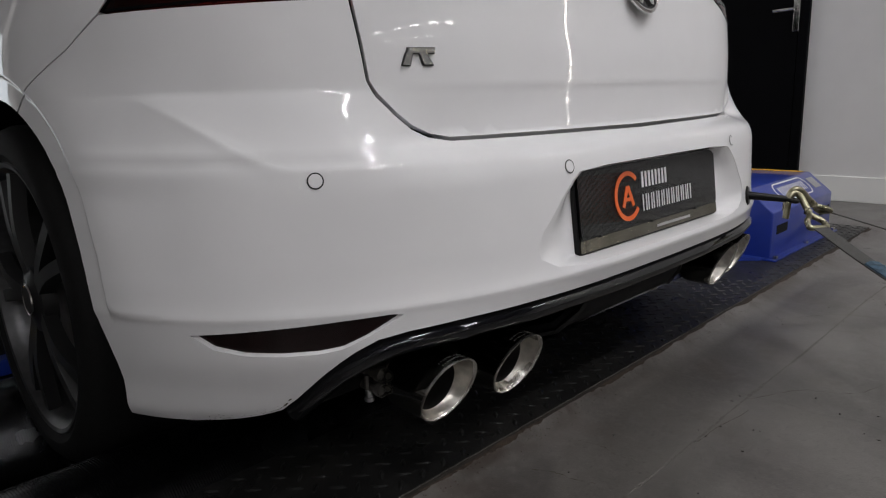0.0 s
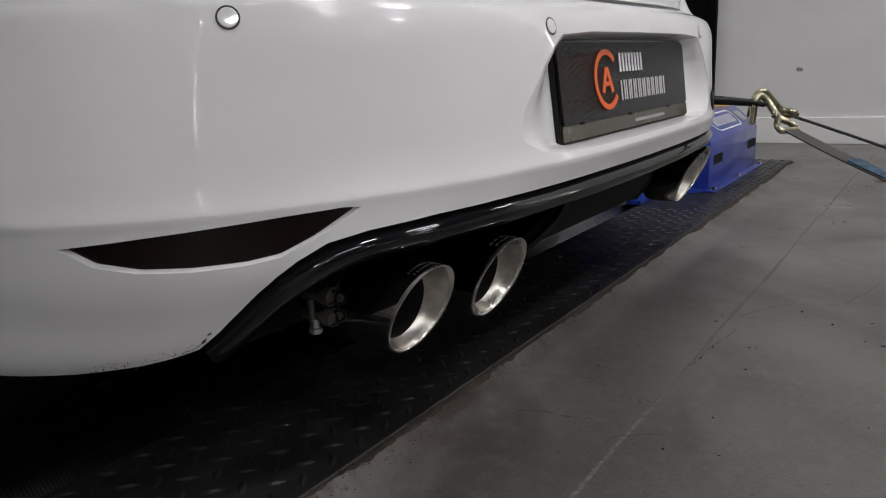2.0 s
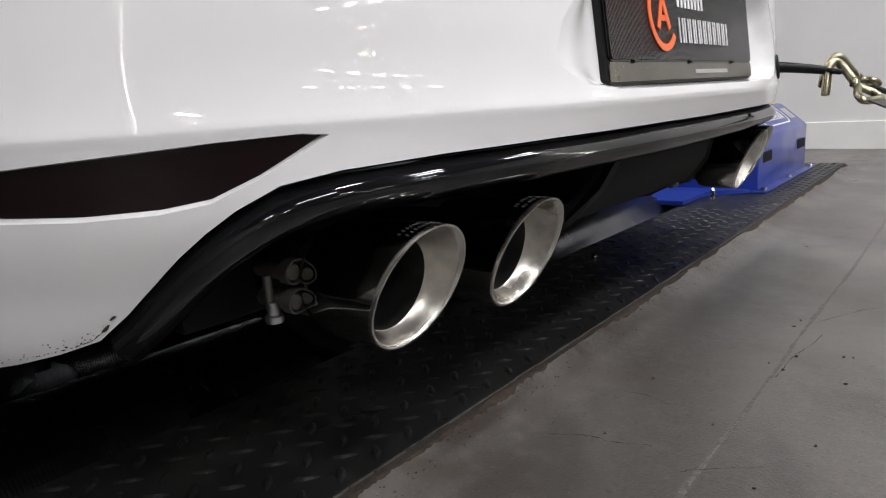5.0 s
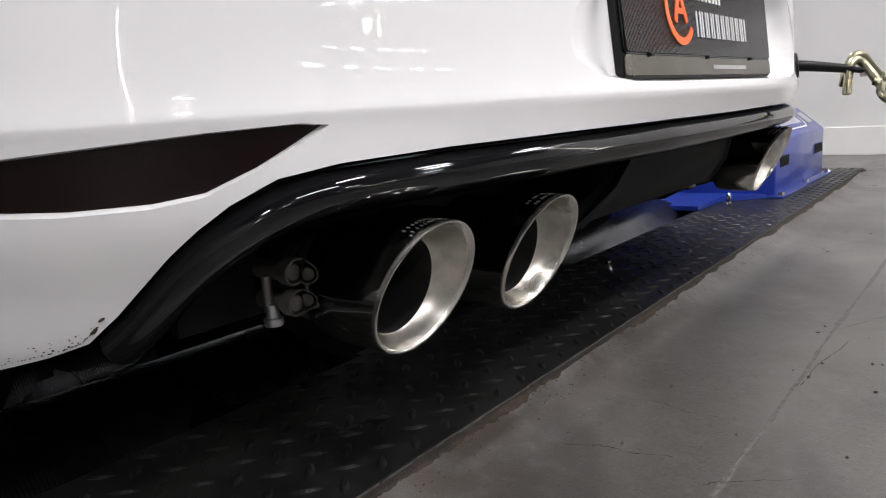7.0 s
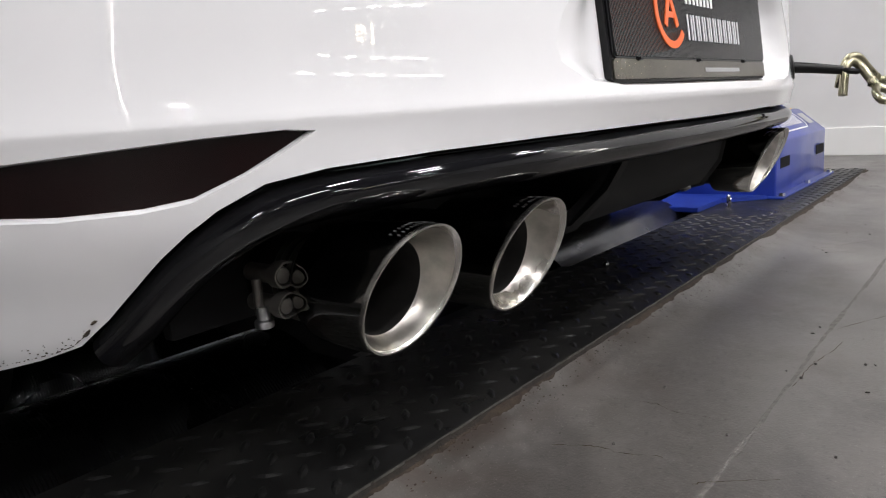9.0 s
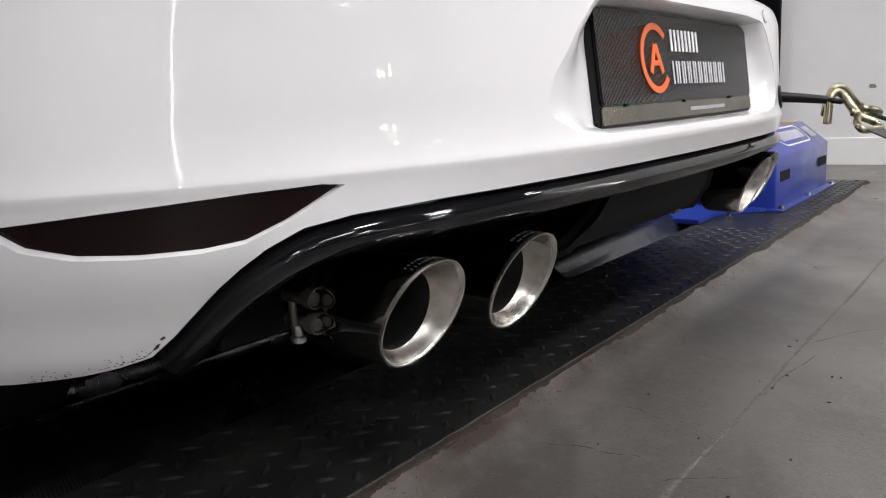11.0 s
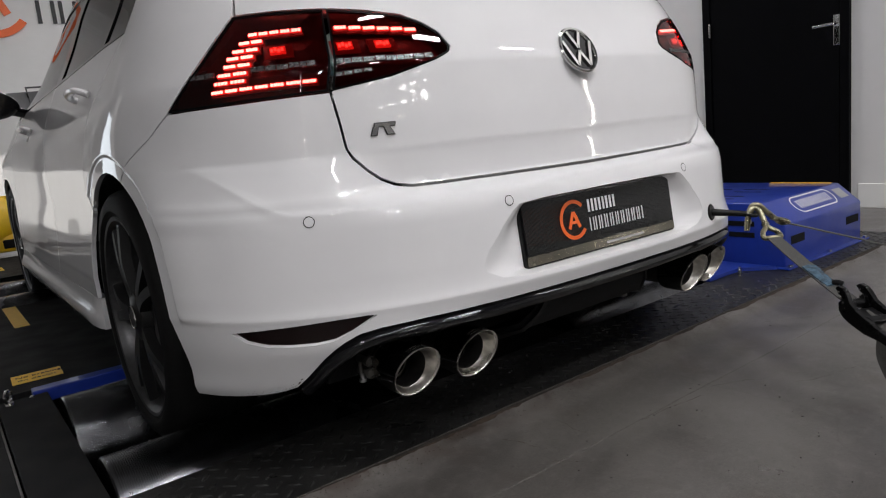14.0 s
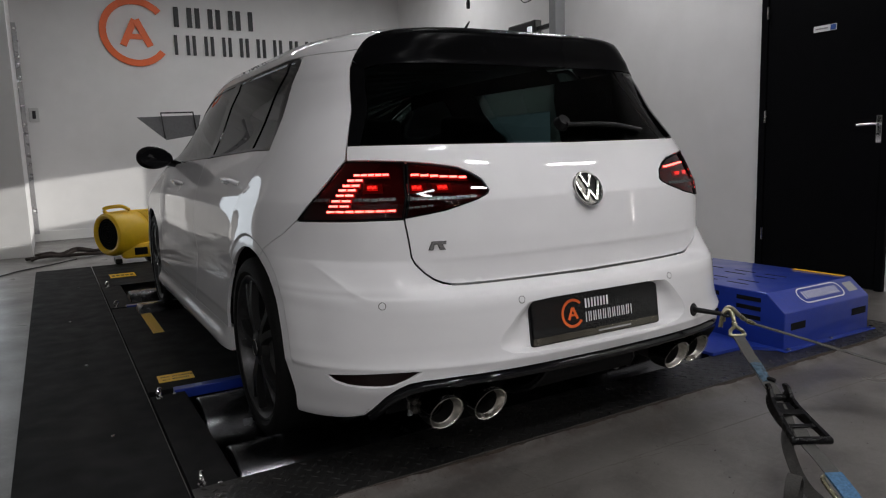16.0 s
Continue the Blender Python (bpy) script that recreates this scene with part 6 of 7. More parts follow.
for y0, y1 in ((0.37, 0.50), (0.60, 0.76), (0.86, 1.06), (1.16, 1.36)):
    for z in (0.140, 0.185, 0.228):
        bm = bmesh.new()
        box(bm, CX0 - 0.0015, CX0 + 0.005, y0, y1, z, z + 0.020)
        part("side_slot", bm, CABIN, cover, "dark slot in the side face")
for y0 in (0.52, 0.70, 0.90, 1.12):
    for x0 in (1.44, 1.52, 1.66, 1.74):
        bm = bmesh.new()
        box(bm, x0, x0 + 0.011, y0, y0 + 0.12, 0.2755, 0.2782)
        part("top_slot", bm, CABIN, cover)
slope = math.degrees(math.atan2(0.080, 0.094))
lab = Matrix.Translation((1.512, 0.276, 0.2208)) @ pose(0, 0, 0, slope, 0, 0) @ pose(0, 0, 0.0008)
bm = bmesh.new()
L, Hh, R = 0.345, 0.088, 0.043
outl = round_rect(0, L, -0.010, Hh - 0.010, R, 8)
inn = round_rect(0.006, L - 0.006, -0.004, Hh - 0.016, R - 0.006, 8)
for i in range(len(outl)):
    j = (i + 1) % len(outl)
    prism(bm, [outl[i], outl[j], inn[j], inn[i]], lab, 0.0006)
part("label_outline", bm, WHITE, cover, "white rounded outline label")
bm = bmesh.new()
print_row(bm, lab, 0.040, 0.315, 0.014, 0.057, 8, 0.0075, 0.0006, 11)
part("label_print", bm, WHITE, cover)
bm = bmesh.new()
prism(bm, round_rect(0.375, 0.450, 0.005, 0.060, 0.003), lab, 0.0006)
part("grey_sticker", bm, GREYMARK, cover, "small grey sticker")
bm = bmesh.new()
box(bm, CX1 - 0.030, CX1 - 0.006, 0.365, 0.640, 0.2765, 0.2790)
part("yellow_edge", bm, STICKER, cover, "worn yellow edge tape")

# ---- floor leaf ----
bm = bmesh.new()
for i in range(3):
    prism(bm, [(0, 0), (0.012, 0.008), (0.03, 0.004), (0.034, -0.002), (0.016, -0.009)], pose(1.86 + 0.012 * i, -0.235 + 0.006 * i, 0.001 + 0.002 * i, 4 * i, -6, 40 + 70 * i), 0.0008)
thing("dry_leaf", bm, mat("dry_leaf", (0.42, 0.17, 0.03), 0.7, vary=0.3, grain=60), "small orange dry leaf on the floor", "leaf")

# ---- straps ----
tow = bmesh.new()
sweep(tow, smooth_path([(0.432, 0.05, 0.393), (0.446, -0.005, 0.391), (0.499, -0.068, 0.381)], 6), circle(0.0110, 16), scales=[1.05 - 0.35 * i / 12 for i in range(13)])
tow_eye = part("tow_eye", tow, SATIN, car, "black screwed-in towing eye", smooth=True)
bm = bmesh.new()
lathe(bm, [(0.021, 0.0), (0.023, 0.003), (0.020, 0.006), (0.010, 0.007)], facing(ux(0.438, 0.392), 0.392, -0.002), 24)
part("eye_collar", bm, SATIN, tow_eye, smooth=True)
bm = bmesh.new()
c0, e1, e2 = Vector((0.5065, -0.0775, 0.3785)), Vector((0.60, -0.78, -0.17)), Vector((0.79, 0.60, 0.08))
ring = [c0 + e1 * 0.0125 * math.cos(a) + e2 * 0.0125 * math.sin(a) for a in np.linspace(0, math.tau, 29)]
sweep(bm, ring, circle(0.0052, 10), up=(0.05, -0.17, 0.98), caps=False)
part("eye_ring", bm, SATIN, tow_eye, smooth=True)

PULL = Vector((-0.507, -0.819, -0.269)).normalized()
ACROSS = Vector((0.851, -0.525, -0.006)).normalized()
RISING = ACROSS.cross(PULL).normalized()
if RISING.z < 0:
    RISING = -RISING
STRAP_TOP, SPINDLE, STRAP_END = Vector((0.480, -0.148, 0.324)), Vector((0.308, -0.413, 0.25)), Vector((-0.155, -1.165, 0.006))
FAR_TOP, FAR_END = Vector((0.580, -0.130, 0.347)), Vector((1.437, -0.734, 0.006))


def strap_hook(bend, left, right, r, label):
    """Bent wire: a J through the towing eye whose stem opens into a flat loop for the webbing."""
    t = empty("strap_hook", tuple(bend[0]), label, "hook", "strap hooks")
    neck = Vector(bend[-1])
    bm = bmesh.new()
    sweep(bm, smooth_path(bend, 8), circle(r, 14))
    part("hook_bend", bm, BRASS, t, smooth=True)
    for end in (left, right):
        bm = bmesh.new()
        off = (end - neck).normalized()
        sweep(bm, smooth_path([neck - (neck - Vector(bend[-2])).normalized() * -0.004 - off * 0.012, neck + off * 0.012, neck.lerp(end, 0.55) + (end - (left + right) / 2) * 0.28, end + (neck - end) * 0.10 + (end - (left + right) / 2) * 0.10, end.lerp((left + right) / 2, 0.25), (left + right) / 2], 6), circle(r * 0.88, 12))
        part("loop_wire", bm, BRASS, t, smooth=True)
    return t


strap_hook([(0.489, -0.072, 0.336), (0.494, -0.072, 0.360), (0.501, -0.073, 0.384), (0.513, -0.080, 0.395), (0.519, -0.091, 0.387), (0.513, -0.104, 0.370), (0.502, -0.118, 0.352)], STRAP_TOP - ACROSS * 0.023, STRAP_TOP + ACROSS * 0.023, 0.0076, "dull yellow zinc wire hook in the towing eye")
FAR_ACROSS = Vector((0.45, 0.60, -0.15)).normalized()
strap_hook([(0.520, -0.060, 0.352), (0.510, -0.066, 0.376), (0.514, -0.075, 0.400), (0.524, -0.088, 0.401), (0.540, -0.101, 0.381), (0.556, -0.113, 0.363)], FAR_TOP - FAR_ACROSS * 0.019, FAR_TOP + FAR_ACROSS * 0.019, 0.0076, "dull yellow zinc wire hook in the towing eye")


def webbing(name, pts, w, material, label, up=(0, 0, 1), t=0.0028, group="lashing straps"):
    bm = bmesh.new()
    sweep(bm, smooth_path(pts, 6), [(-w, -t / 2), (w, -t / 2), (w, t / 2), (-w, t / 2)], up=up)
    return thing(name, bm, material, label, "strap", group)


def along(k, lift=0.0):
    return STRAP_TOP.lerp(SPINDLE - RISING * 0.022, k) + Vector((0, 0, lift))


def beyond(k, lift=0.0):
    return Vector((0.150, -0.640, 0.170)).lerp(STRAP_END, k) + Vector((0, 0, lift))


s1 = webbing("lashing_strap", [along(0.0, 0.002), along(0.3, -0.002), along(0.6, -0.003), along(1.0)], 0.0185, WEB, "grey worn lashing strap from the hook to the ratchet", up=RISING)
bm = bmesh.new()
sweep(bm, smooth_path([along(0.50, -0.001), along(0.62, -0.002), along(0.78, -0.002)], 5), [(-0.0180, -0.003), (0.0, -0.004), (0.0175, -0.003), (0.0170, 0.004), (0.004, 0.0075), (-0.0165, 0.004)], up=RISING, scales=[1.0, 0.94, 1.04, 0.92, 1.0, 0.86, 0.97, 0.8, 0.9, 0.72, 0.6])
part("blue_wrap", bm, WRAPBLUE, s1, "frayed blue wrapping on the strap")
bm = bmesh.new()
sweep(bm, smooth_path([along(0.765, 0.0035) + ACROSS * 0.004, along(0.79, 0.007) + ACROSS * 0.012, along(0.815, 0.006) + ACROSS * 0.020], 4), circle(0.0062, 8))
part("wrap_knot", bm, CABIN, s1, "dark knotted end of the wrapping")
bm = bmesh.new()
rnd = random.Random(31)
for i in range(30):
    p = along(rnd.uniform(0.70, 0.82), 0.001) + ACROSS * rnd.uniform(-0.019, 0.019)
    q = p + Vector((rnd.uniform(-0.012, 0.012), rnd.uniform(-0.016, 0.002), rnd.uniform(-0.012, 0.006)))
    sweep(bm, [p, q], circle(0.0006, 4))
part("loose_thread", bm, WRAPBLUE, s1)
webbing("lashing_strap", [FAR_TOP, FAR_TOP.lerp(FAR_END, 0.15), FAR_TOP.lerp(FAR_END, 0.5) + Vector((0, 0, -0.002)), FAR_END], 0.0150, WEB, "grey worn lashing strap running to the floor", up=(0.212, -0.236, 0.952))
webbing("lashing_strap", [SPINDLE + PULL * 0.16 - RISING * 0.016 - ACROSS * 0.006, SPINDLE + PULL * 0.22 - RISING * 0.018 - ACROSS * 0.012, beyond(0.05), beyond(0.5), beyond(1.0)], 0.0185, WEB, "grey lashing strap from the ratchet to the floor", up=RISING)
webbing("strap_end", [beyond(0.10, 0.003), beyond(0.2, 0.004), beyond(0.36, 0.003)], 0.0205, WEBBLUE, "bright blue sewn strap end near the floor", up=RISING, t=0.007)
bm = bmesh.new()
sweep(bm, smooth_path([beyond(0.09, -0.006) - ACROSS * 0.012, beyond(0.12, -0.004) - ACROSS * 0.030, beyond(0.2, -0.004) - ACROSS * 0.031, beyond(0.34, -0.004) - ACROSS * 0.024, beyond(0.42, -0.002)], 7), circle(0.0062, 12))
thing("strap_hook", bm, BRASS, "dull yellow zinc wire hook under the blue strap end", "hook", "strap hooks", smooth=True)
webbing("strap_tail", [SPINDLE + PULL * 0.05 - RISING * 0.022 - ACROSS * 0.012, (0.232, -0.500, 0.195), (0.206, -0.514, 0.150), (0.190, -0.552, 0.090), (0.199, -0.580, 0.045), (0.232, -0.600, 0.006)], 0.0150, WEB, "loose grey strap tail hanging from the ratchet", up=(-0.75, -0.55, 0.35))
loop = [Vector((0.150, -0.575, 0.047)) + Vector((-0.80, -0.35, 0)) * (0.047 - 0.004 * k) * math.cos(a) + Vector((0, 0, 1)) * (0.046 - 0.004 * k) * math.sin(a) for k in range(2) for a in np.linspace(-math.pi / 2, 1.5 * math.pi, 29)[:-1]]
bm = bmesh.new()
sweep(bm, loop, [(-0.0014, -0.0175), (0.0014, -0.0175), (0.0014, 0.0175), (-0.0014, 0.0175)], up=(-0.4, 0.91, 0.05))
thing("strap_coil", bm, WEB, "coiled end of a grey strap standing on the floor", "strap", "lashing straps")


def ratchet():
    """Black steel ratchet: two flaring claw-headed arms, toothed wheels, spindle, cross bars and a round grip."""
    M = Matrix((PULL, RISING, ACROSS)).transposed().to_4x4()
    M.translation = SPINDLE
    flip = 1 if M.to_3x3().determinant() > 0 else -1
    t = empty("ratchet", tuple(SPINDLE), "black steel lashing ratchet with its handle open", "ratchet")
    claw = [(-0.021, 0.004), (-0.012, 0.013), (0.003, 0.015), (0.018, 0.009), (0.034, -0.003), (0.060, -0.008), (0.120, -0.006), (0.205, -0.002), (0.221, -0.006), (0.222, -0.016), (0.205, -0.021), (0.150, -0.026), (0.100, -0.040), (0.050, -0.046), (0.022, -0.046), (0.004, -0.038), (-0.002, -0.022), (0.006, -0.012), (0.004, -0.005), (-0.006, -0.004)]
    for sd in (-1, 1):
        bm = bmesh.new()
        spread = [sd * (0.0245 + 0.0225 * max(0.0, x) / 0.22) for x, _ in claw]
        lo = [bm.verts.new(M @ Vector((x, y, z - 0.0055))) for (x, y), z in zip(claw, spread)]
        hi = [bm.verts.new(M @ Vector((x, y, z + 0.0055))) for (x, y), z in zip(claw, spread)]
        bm.faces.new(lo[::-1])
        bm.faces.new(hi)
        for k in range(len(lo)):
            q = (k + 1) % len(lo)
            bm.faces.new((lo[k], lo[q], hi[q], hi[k]))
        bmesh.ops.recalc_face_normals(bm, faces=bm.faces[:])
        bmesh.ops.bevel(bm, geom=[e for e in bm.edges if len(e.link_faces) == 2 and e.calc_face_angle() > 1.2], offset=0.0011, segments=1, affect="EDGES")
        bmesh.ops.triangulate(bm, faces=[f for f in bm.faces if len(f.verts) > 4])
        arm = part("arm", bm, RATCHET, t)
        bm = bmesh.new()
        n_t = 13
        pts = [((0.019 if k % 2 else 0.015) * math.cos(math.pi * k / n_t), (0.019 if k % 2 else 0.015) * math.sin(math.pi * k / n_t)) for k in range(2 * n_t)]
        prism(bm, pts, M @ pose(0.014, -0.020, sd * 0.0185 - 0.0015), 0.003)
        part("ratchet_wheel", bm, RATCHET, t)
        for k in range(4):
            bm = bmesh.new()
            bmesh.ops.create_uvsphere(bm, u_segments=8, v_segments=6, radius=0.0026, matrix=M @ pose(-0.006 + 0.010 * k, 0.002 - 0.008 * k, -0.0215 if sd < 0 else 0.0205))
            part("rivet", bm, CLAMP, arm)
            bm = bmesh.new()
            bmesh.ops.create_uvsphere(bm, u_segments=8, v_segments=6, radius=0.0026, matrix=M @ pose(-0.006 + 0.010 * k, 0.002 - 0.008 * k, -0.0310 if sd < 0 else 0.0310))
            part("rivet", bm, CLAMP, arm)
    for x, y, r, w, nm in ((0.014, -0.020, 0.011, 0.054, "spindle"), (0.214, -0.011, 0.0105, 0.106, "grip")):
        bm = bmesh.new()
        lathe(bm, [(0.0, -w / 2), (r * 0.8, -w / 2), (r, -w / 2 + 0.003), (r, w / 2 - 0.003), (r * 0.8, w / 2), (0.0, w / 2)], M @ pose(x, y, 0), 20)
        bmesh.ops.recalc_face_normals(bm, faces=bm.faces[:])
        part(nm, bm, RATCHET, t, smooth=True)
    for x0, x1, w in ((0.085, 0.108, 0.064), (0.150, 0.163, 0.076)):
        bm = bmesh.new()
        box(bm, x0, x1, -0.012, -0.006, -w / 2, w / 2, 0.0015)
        bm.transform(M)
        if flip < 0:
            bmesh.ops.reverse_faces(bm, faces=bm.faces[:])
        part("cross_bar", bm, RATCHET, t)
    bm = bmesh.new()
    box(bm, 0.040, 0.085, -0.026, -0.016, -0.021, 0.021, 0.002)
    bm.transform(M)
    if flip < 0:
        bmesh.ops.reverse_faces(bm, faces=bm.faces[:])
    part("pawl", bm, RATCHET, t)


ratchet()

# ---- yellow blower, cables, stand at the end of the hall ----
def blower():
    x, y, z = -0.80, 5.72, 0.30
    t = empty("blower", (x, y, 0), "yellow plastic floor blower with a dark round inlet", "blower")
    m = pose(x - 0.10, y, z, 90, 0, -58)
    bm = bmesh.new()
    lathe(bm, [(0.150, 0.150), (0.158, 0.170), (0.180, 0.178), (0.200, 0.165), (0.212, 0.13), (0.215, 0.0), (0.212, -0.13), (0.19, -0.17), (0.0, -0.175)], m, 48)
    part("drum", bm, YELLOW, t, smooth=True)
    bm = bmesh.new()
    box(bm, x - 0.13, x + 0.20, y + 0.00, y + 0.16, z + 0.02, z + 0.21, 0.03)
    part("outlet", bm, YELLOW, t, smooth=True)
    bm = bmesh.new()
    box(bm, x - 0.13, x + 0.18, y - 0.15, y + 0.15, 0.055, 0.20, 0.03)
    part("base", bm, YELLOW, t, smooth=True)
    bm = bmesh.new()
    box(bm, x - 0.02, x + 0.10, y - 0.156, y - 0.14, 0.085, 0.16, 0.01)
    part("base_opening", bm, CABIN, t)
    bm = bmesh.new()
    lathe(bm, [(0.0, 0.05), (0.150, 0.06), (0.152, 0.155)], m, 40)
    part("inlet_bowl", bm, CABIN, t, smooth=True)
    for r in (0.03, 0.055, 0.08, 0.105, 0.13):
        bm = bmesh.new()
        ring = [m @ Vector((r * math.cos(a), r * math.sin(a), 0.160)) for a in np.linspace(0, math.tau, 33)]
        sweep(bm, ring, circle(0.0025, 6), up=m.to_3x3() @ Vector((0, 0, 1)), caps=False)
        part("grille_ring", bm, SATIN, t)
    bm = bmesh.new()
    sweep(bm, smooth_path([(x - 0.22, y - 0.06, z + 0.19), (x - 0.24, y - 0.06, z + 0.245), (x - 0.10, y - 0.06, z + 0.262), (x - 0.02, y - 0.06, z + 0.22)], 6), circle(0.018, 10))
    part("carry_handle", bm, YELLOW, t, smooth=True)
    for dx in (-0.16, 0.12):
        bm = bmesh.new()
        box(bm, x + dx - 0.03, x + dx + 0.03, y - 0.12, y + 0.12, 0.013, 0.06, 0.006)
        part("foot", bm, SATIN, t)


blower()
rnd = random.Random(21)
for k in range(3):
    pts = [(-1.72 + 0.16 * i + rnd.uniform(-0.05, 0.05), 6.55 + 0.10 * k + rnd.uniform(-0.16, 0.16) + 0.05 * i, 0.02 + (0.03 if i % 2 else 0.0) * rnd.random()) for i in range(7)]
    bm = bmesh.new()
    sweep(bm, smooth_path(pts, 6), circle(0.017, 8))
    thing("floor_cable", bm, mat("brown_rope", (0.035, 0.025, 0.02), 0.8, vary=0.3, grain=60), "dark thick cable lying in a loose heap", "cable", "floor cables", smooth=True)
bm = bmesh.new()
sweep(bm, smooth_path([(-1.30, 6.35, 0.008), (-1.55, 6.05, 0.008), (-1.80, 5.80, 0.008), (-2.1, 5.35, 0.008), (-2.6, 5.2, 0.008)], 8), circle(0.006, 8))
thing("floor_cable", bm, INK, "thin black cable across the floor", "cable", "floor cables", smooth=True)

stand = empty("tool_stand", (0.1, 7.6, 0), "dark metal tray stand behind the car", "stand")
bm = bmesh.new()
prism(bm, [(-0.47, 1.52), (0.28, 1.55), (0.22, 1.30), (-0.15, 1.24)], Matrix(((1, 0, 0, 0), (0, 0, -1, 7.62), (0, 1, 0, 0), (0, 0, 0, 1))), 0.03)
part("tray", bm, mat("grey_sheet", (0.12, 0.12, 0.125), 0.35, 0.5, vary=0.1), stand, "grey sheet metal tray")
bm = bmesh.new()
sweep(bm, [(-0.17, 7.55, 1.26), (-0.20, 7.55, 1.57), (0.18, 7.55, 1.58), (0.22, 7.55, 1.26)], circle(0.012, 8))
part("frame_tube", bm, INK, stand)
bm = bmesh.new()
for x in (-0.08, 0.16):
    sweep(bm, [(x, 7.6, 0.0), (x, 7.6, 1.28)], circle(0.018, 10))
part("leg", bm, SATIN, stand)

# ---- tread mat, its raised lozenges last ----
def mat_edge(x):
    return 0.1261 + 0.0055 * x


mat_rects = [(-1.20, -0.30, None, 0.384), (-0.30, 0.30, None, 0.398), (0.30, 1.07, None, 0.384), (1.07, 2.19, None, 1.15)]
bm = bmesh.new()
for x0, x1, _, y1 in mat_rects:
    n = max(2, int((x1 - x0) / 0.1))
    for z in (0.026,):
        lo = [bm.verts.new((x0 + (x1 - x0) * i / n, mat_edge(x0 + (x1 - x0) * i / n), z)) for i in range(n + 1)]
        hi = [bm.verts.new((x0 + (x1 - x0) * i / n, y1, z)) for i in range(n + 1)]
        dn = [bm.verts.new((v.co.x, v.co.y, 0.0005)) for v in lo]
        for i in range(n):
            bm.faces.new((lo[i], lo[i + 1], hi[i + 1], hi[i]))
            bm.faces.new((dn[i], dn[i + 1], lo[i + 1], lo[i]))
bmesh.ops.remove_doubles(bm, verts=bm.verts[:], dist=0.0004)
tread_mat = thing("tread_mat", bm, TREAD, "black rubber mat with raised lozenges and a worn edge", "mat")
bm = bmesh.new()
rnd = random.Random(5)
x = -1.2
while x < 2.18:
    w = rnd.uniform(0.01, 0.05)
    y = mat_edge(x)
    box(bm, x, min(x + w, 2.185), y - 0.0004 - rnd.uniform(0, 0.0012), y + 0.0005, 0.0225, 0.0256 + rnd.uniform(0, 0.0008))
    x += w + rnd.uniform(0, 0.006)
part("worn_edge", bm, mat("frayed_edge", (0.055, 0.051, 0.046), 0.9, vary=0.5, grain=200), tread_mat, "pale frayed edge of the mat")


def lozenge():
    me = bpy.data.meshes.new("lozenge")
    vs, n = [], 8
    for k, (sc, z) in enumerate(((1.0, 0.0), (0.42, 0.0026))):
        for i in range(n):
            a = math.tau * i / n
            c, s = math.cos(a), math.sin(a)
            vs.append((sc * 0.0165 * math.copysign(abs(c) ** 1.0, c), sc * 0.0056 * math.copysign(abs(s) ** 1.5, s), z))
    fs = [(i, (i + 1) % n, n + (i + 1) % n, n + i) for i in range(n)] + [tuple(range(n, 2 * n))]
    me.from_pydata(vs, [], fs)
    me.materials.append(TREAD)
    return me


LOZ = lozenge()
near, rest = [], []
step = 0.0347
for i in range(-30, 100):
    for j in range(-80, 60):
        x, y = -0.5045 + (i - j) * 0.7071 * step, 0.145 + (i + j) * 0.7071 * step
        if not (-1.19 < x < 2.18) or y < mat_edge(x) + 0.006:
            continue
        top = next(y1 for x0, x1, _, y1 in mat_rects if x0 <= x <= x1)
        if y > top - 0.012 or (1.00 < x < 2.03 and y > 0.21):
            continue
        m = pose(x, y, 0.0259, 0, 0, 135 if (i + j) % 2 else 45)
        (near if -0.78 < x < 0.12 else rest).append(m)
near.sort(key=lambda m: (m.translation - Vector((-0.45, 0.2, 0))).length)
rest += near[300:]
bpy.context.view_layer.update()
for m in near[:300]:
    o = new("lozenge", LOZ)
    o.parent = tread_mat
    o.matrix_world = m
vs, fs = [], []
base = [Vector(v.co) for v in LOZ.vertices]
polys = [tuple(p.vertices) for p in LOZ.polygons]
for m in rest:
    k = len(vs)
    vs += [tuple(m @ v) for v in base]
    fs += [tuple(k + q for q in p) for p in polys]
me = bpy.data.meshes.new("lozenge_field")
me.from_pydata(vs, [], fs)
me.materials.append(TREAD)
o = new("lozenge_field", me)
o.parent = tread_mat
tagged(o, kind="stuff")
bm = bmesh.new()
bmesh.ops.create_cone(bm, cap_ends=True, segments=6, radius1=0.0075, radius2=0.0065, depth=0.007, matrix=pose(0.336, 0.318, 0.0295))
part("mat_bolt", bm, CHROME, tread_mat, "small bright bolt through the mat")

# old joint and cracks in the floor
def crack(name, pts, w, z, material, label, seed, wander, rough=(0.25, 1.3)):
    rnd = random.Random(seed)
    fine = smooth_path([(x + rnd.uniform(-wander, wander) * 0.3, y + rnd.uniform(-wander, wander), z) for x, y in pts], 7)
    fine = [p + Vector((rnd.uniform(-1, 1), rnd.uniform(-1, 1), 0)) * wander * 0.35 for p in fine]
    ws = [w * rnd.uniform(*rough) for _ in fine]
    bm = bmesh.new()
    rows = []
    for i, p in enumerate(fine):
        d = (fine[min(i + 1, len(fine) - 1)] - fine[max(i - 1, 0)]).normalized()
        s_ = Vector((-d.y, d.x, 0)) * ws[i] / 2
        rows.append((bm.verts.new(p - s_), bm.verts.new(p + s_)))
    for (a, b), (c, d) in zip(rows, rows[1:]):
        bm.faces.new((a, c, d, b))
    thing(name, bm, material, label, "crack", kind="structure")


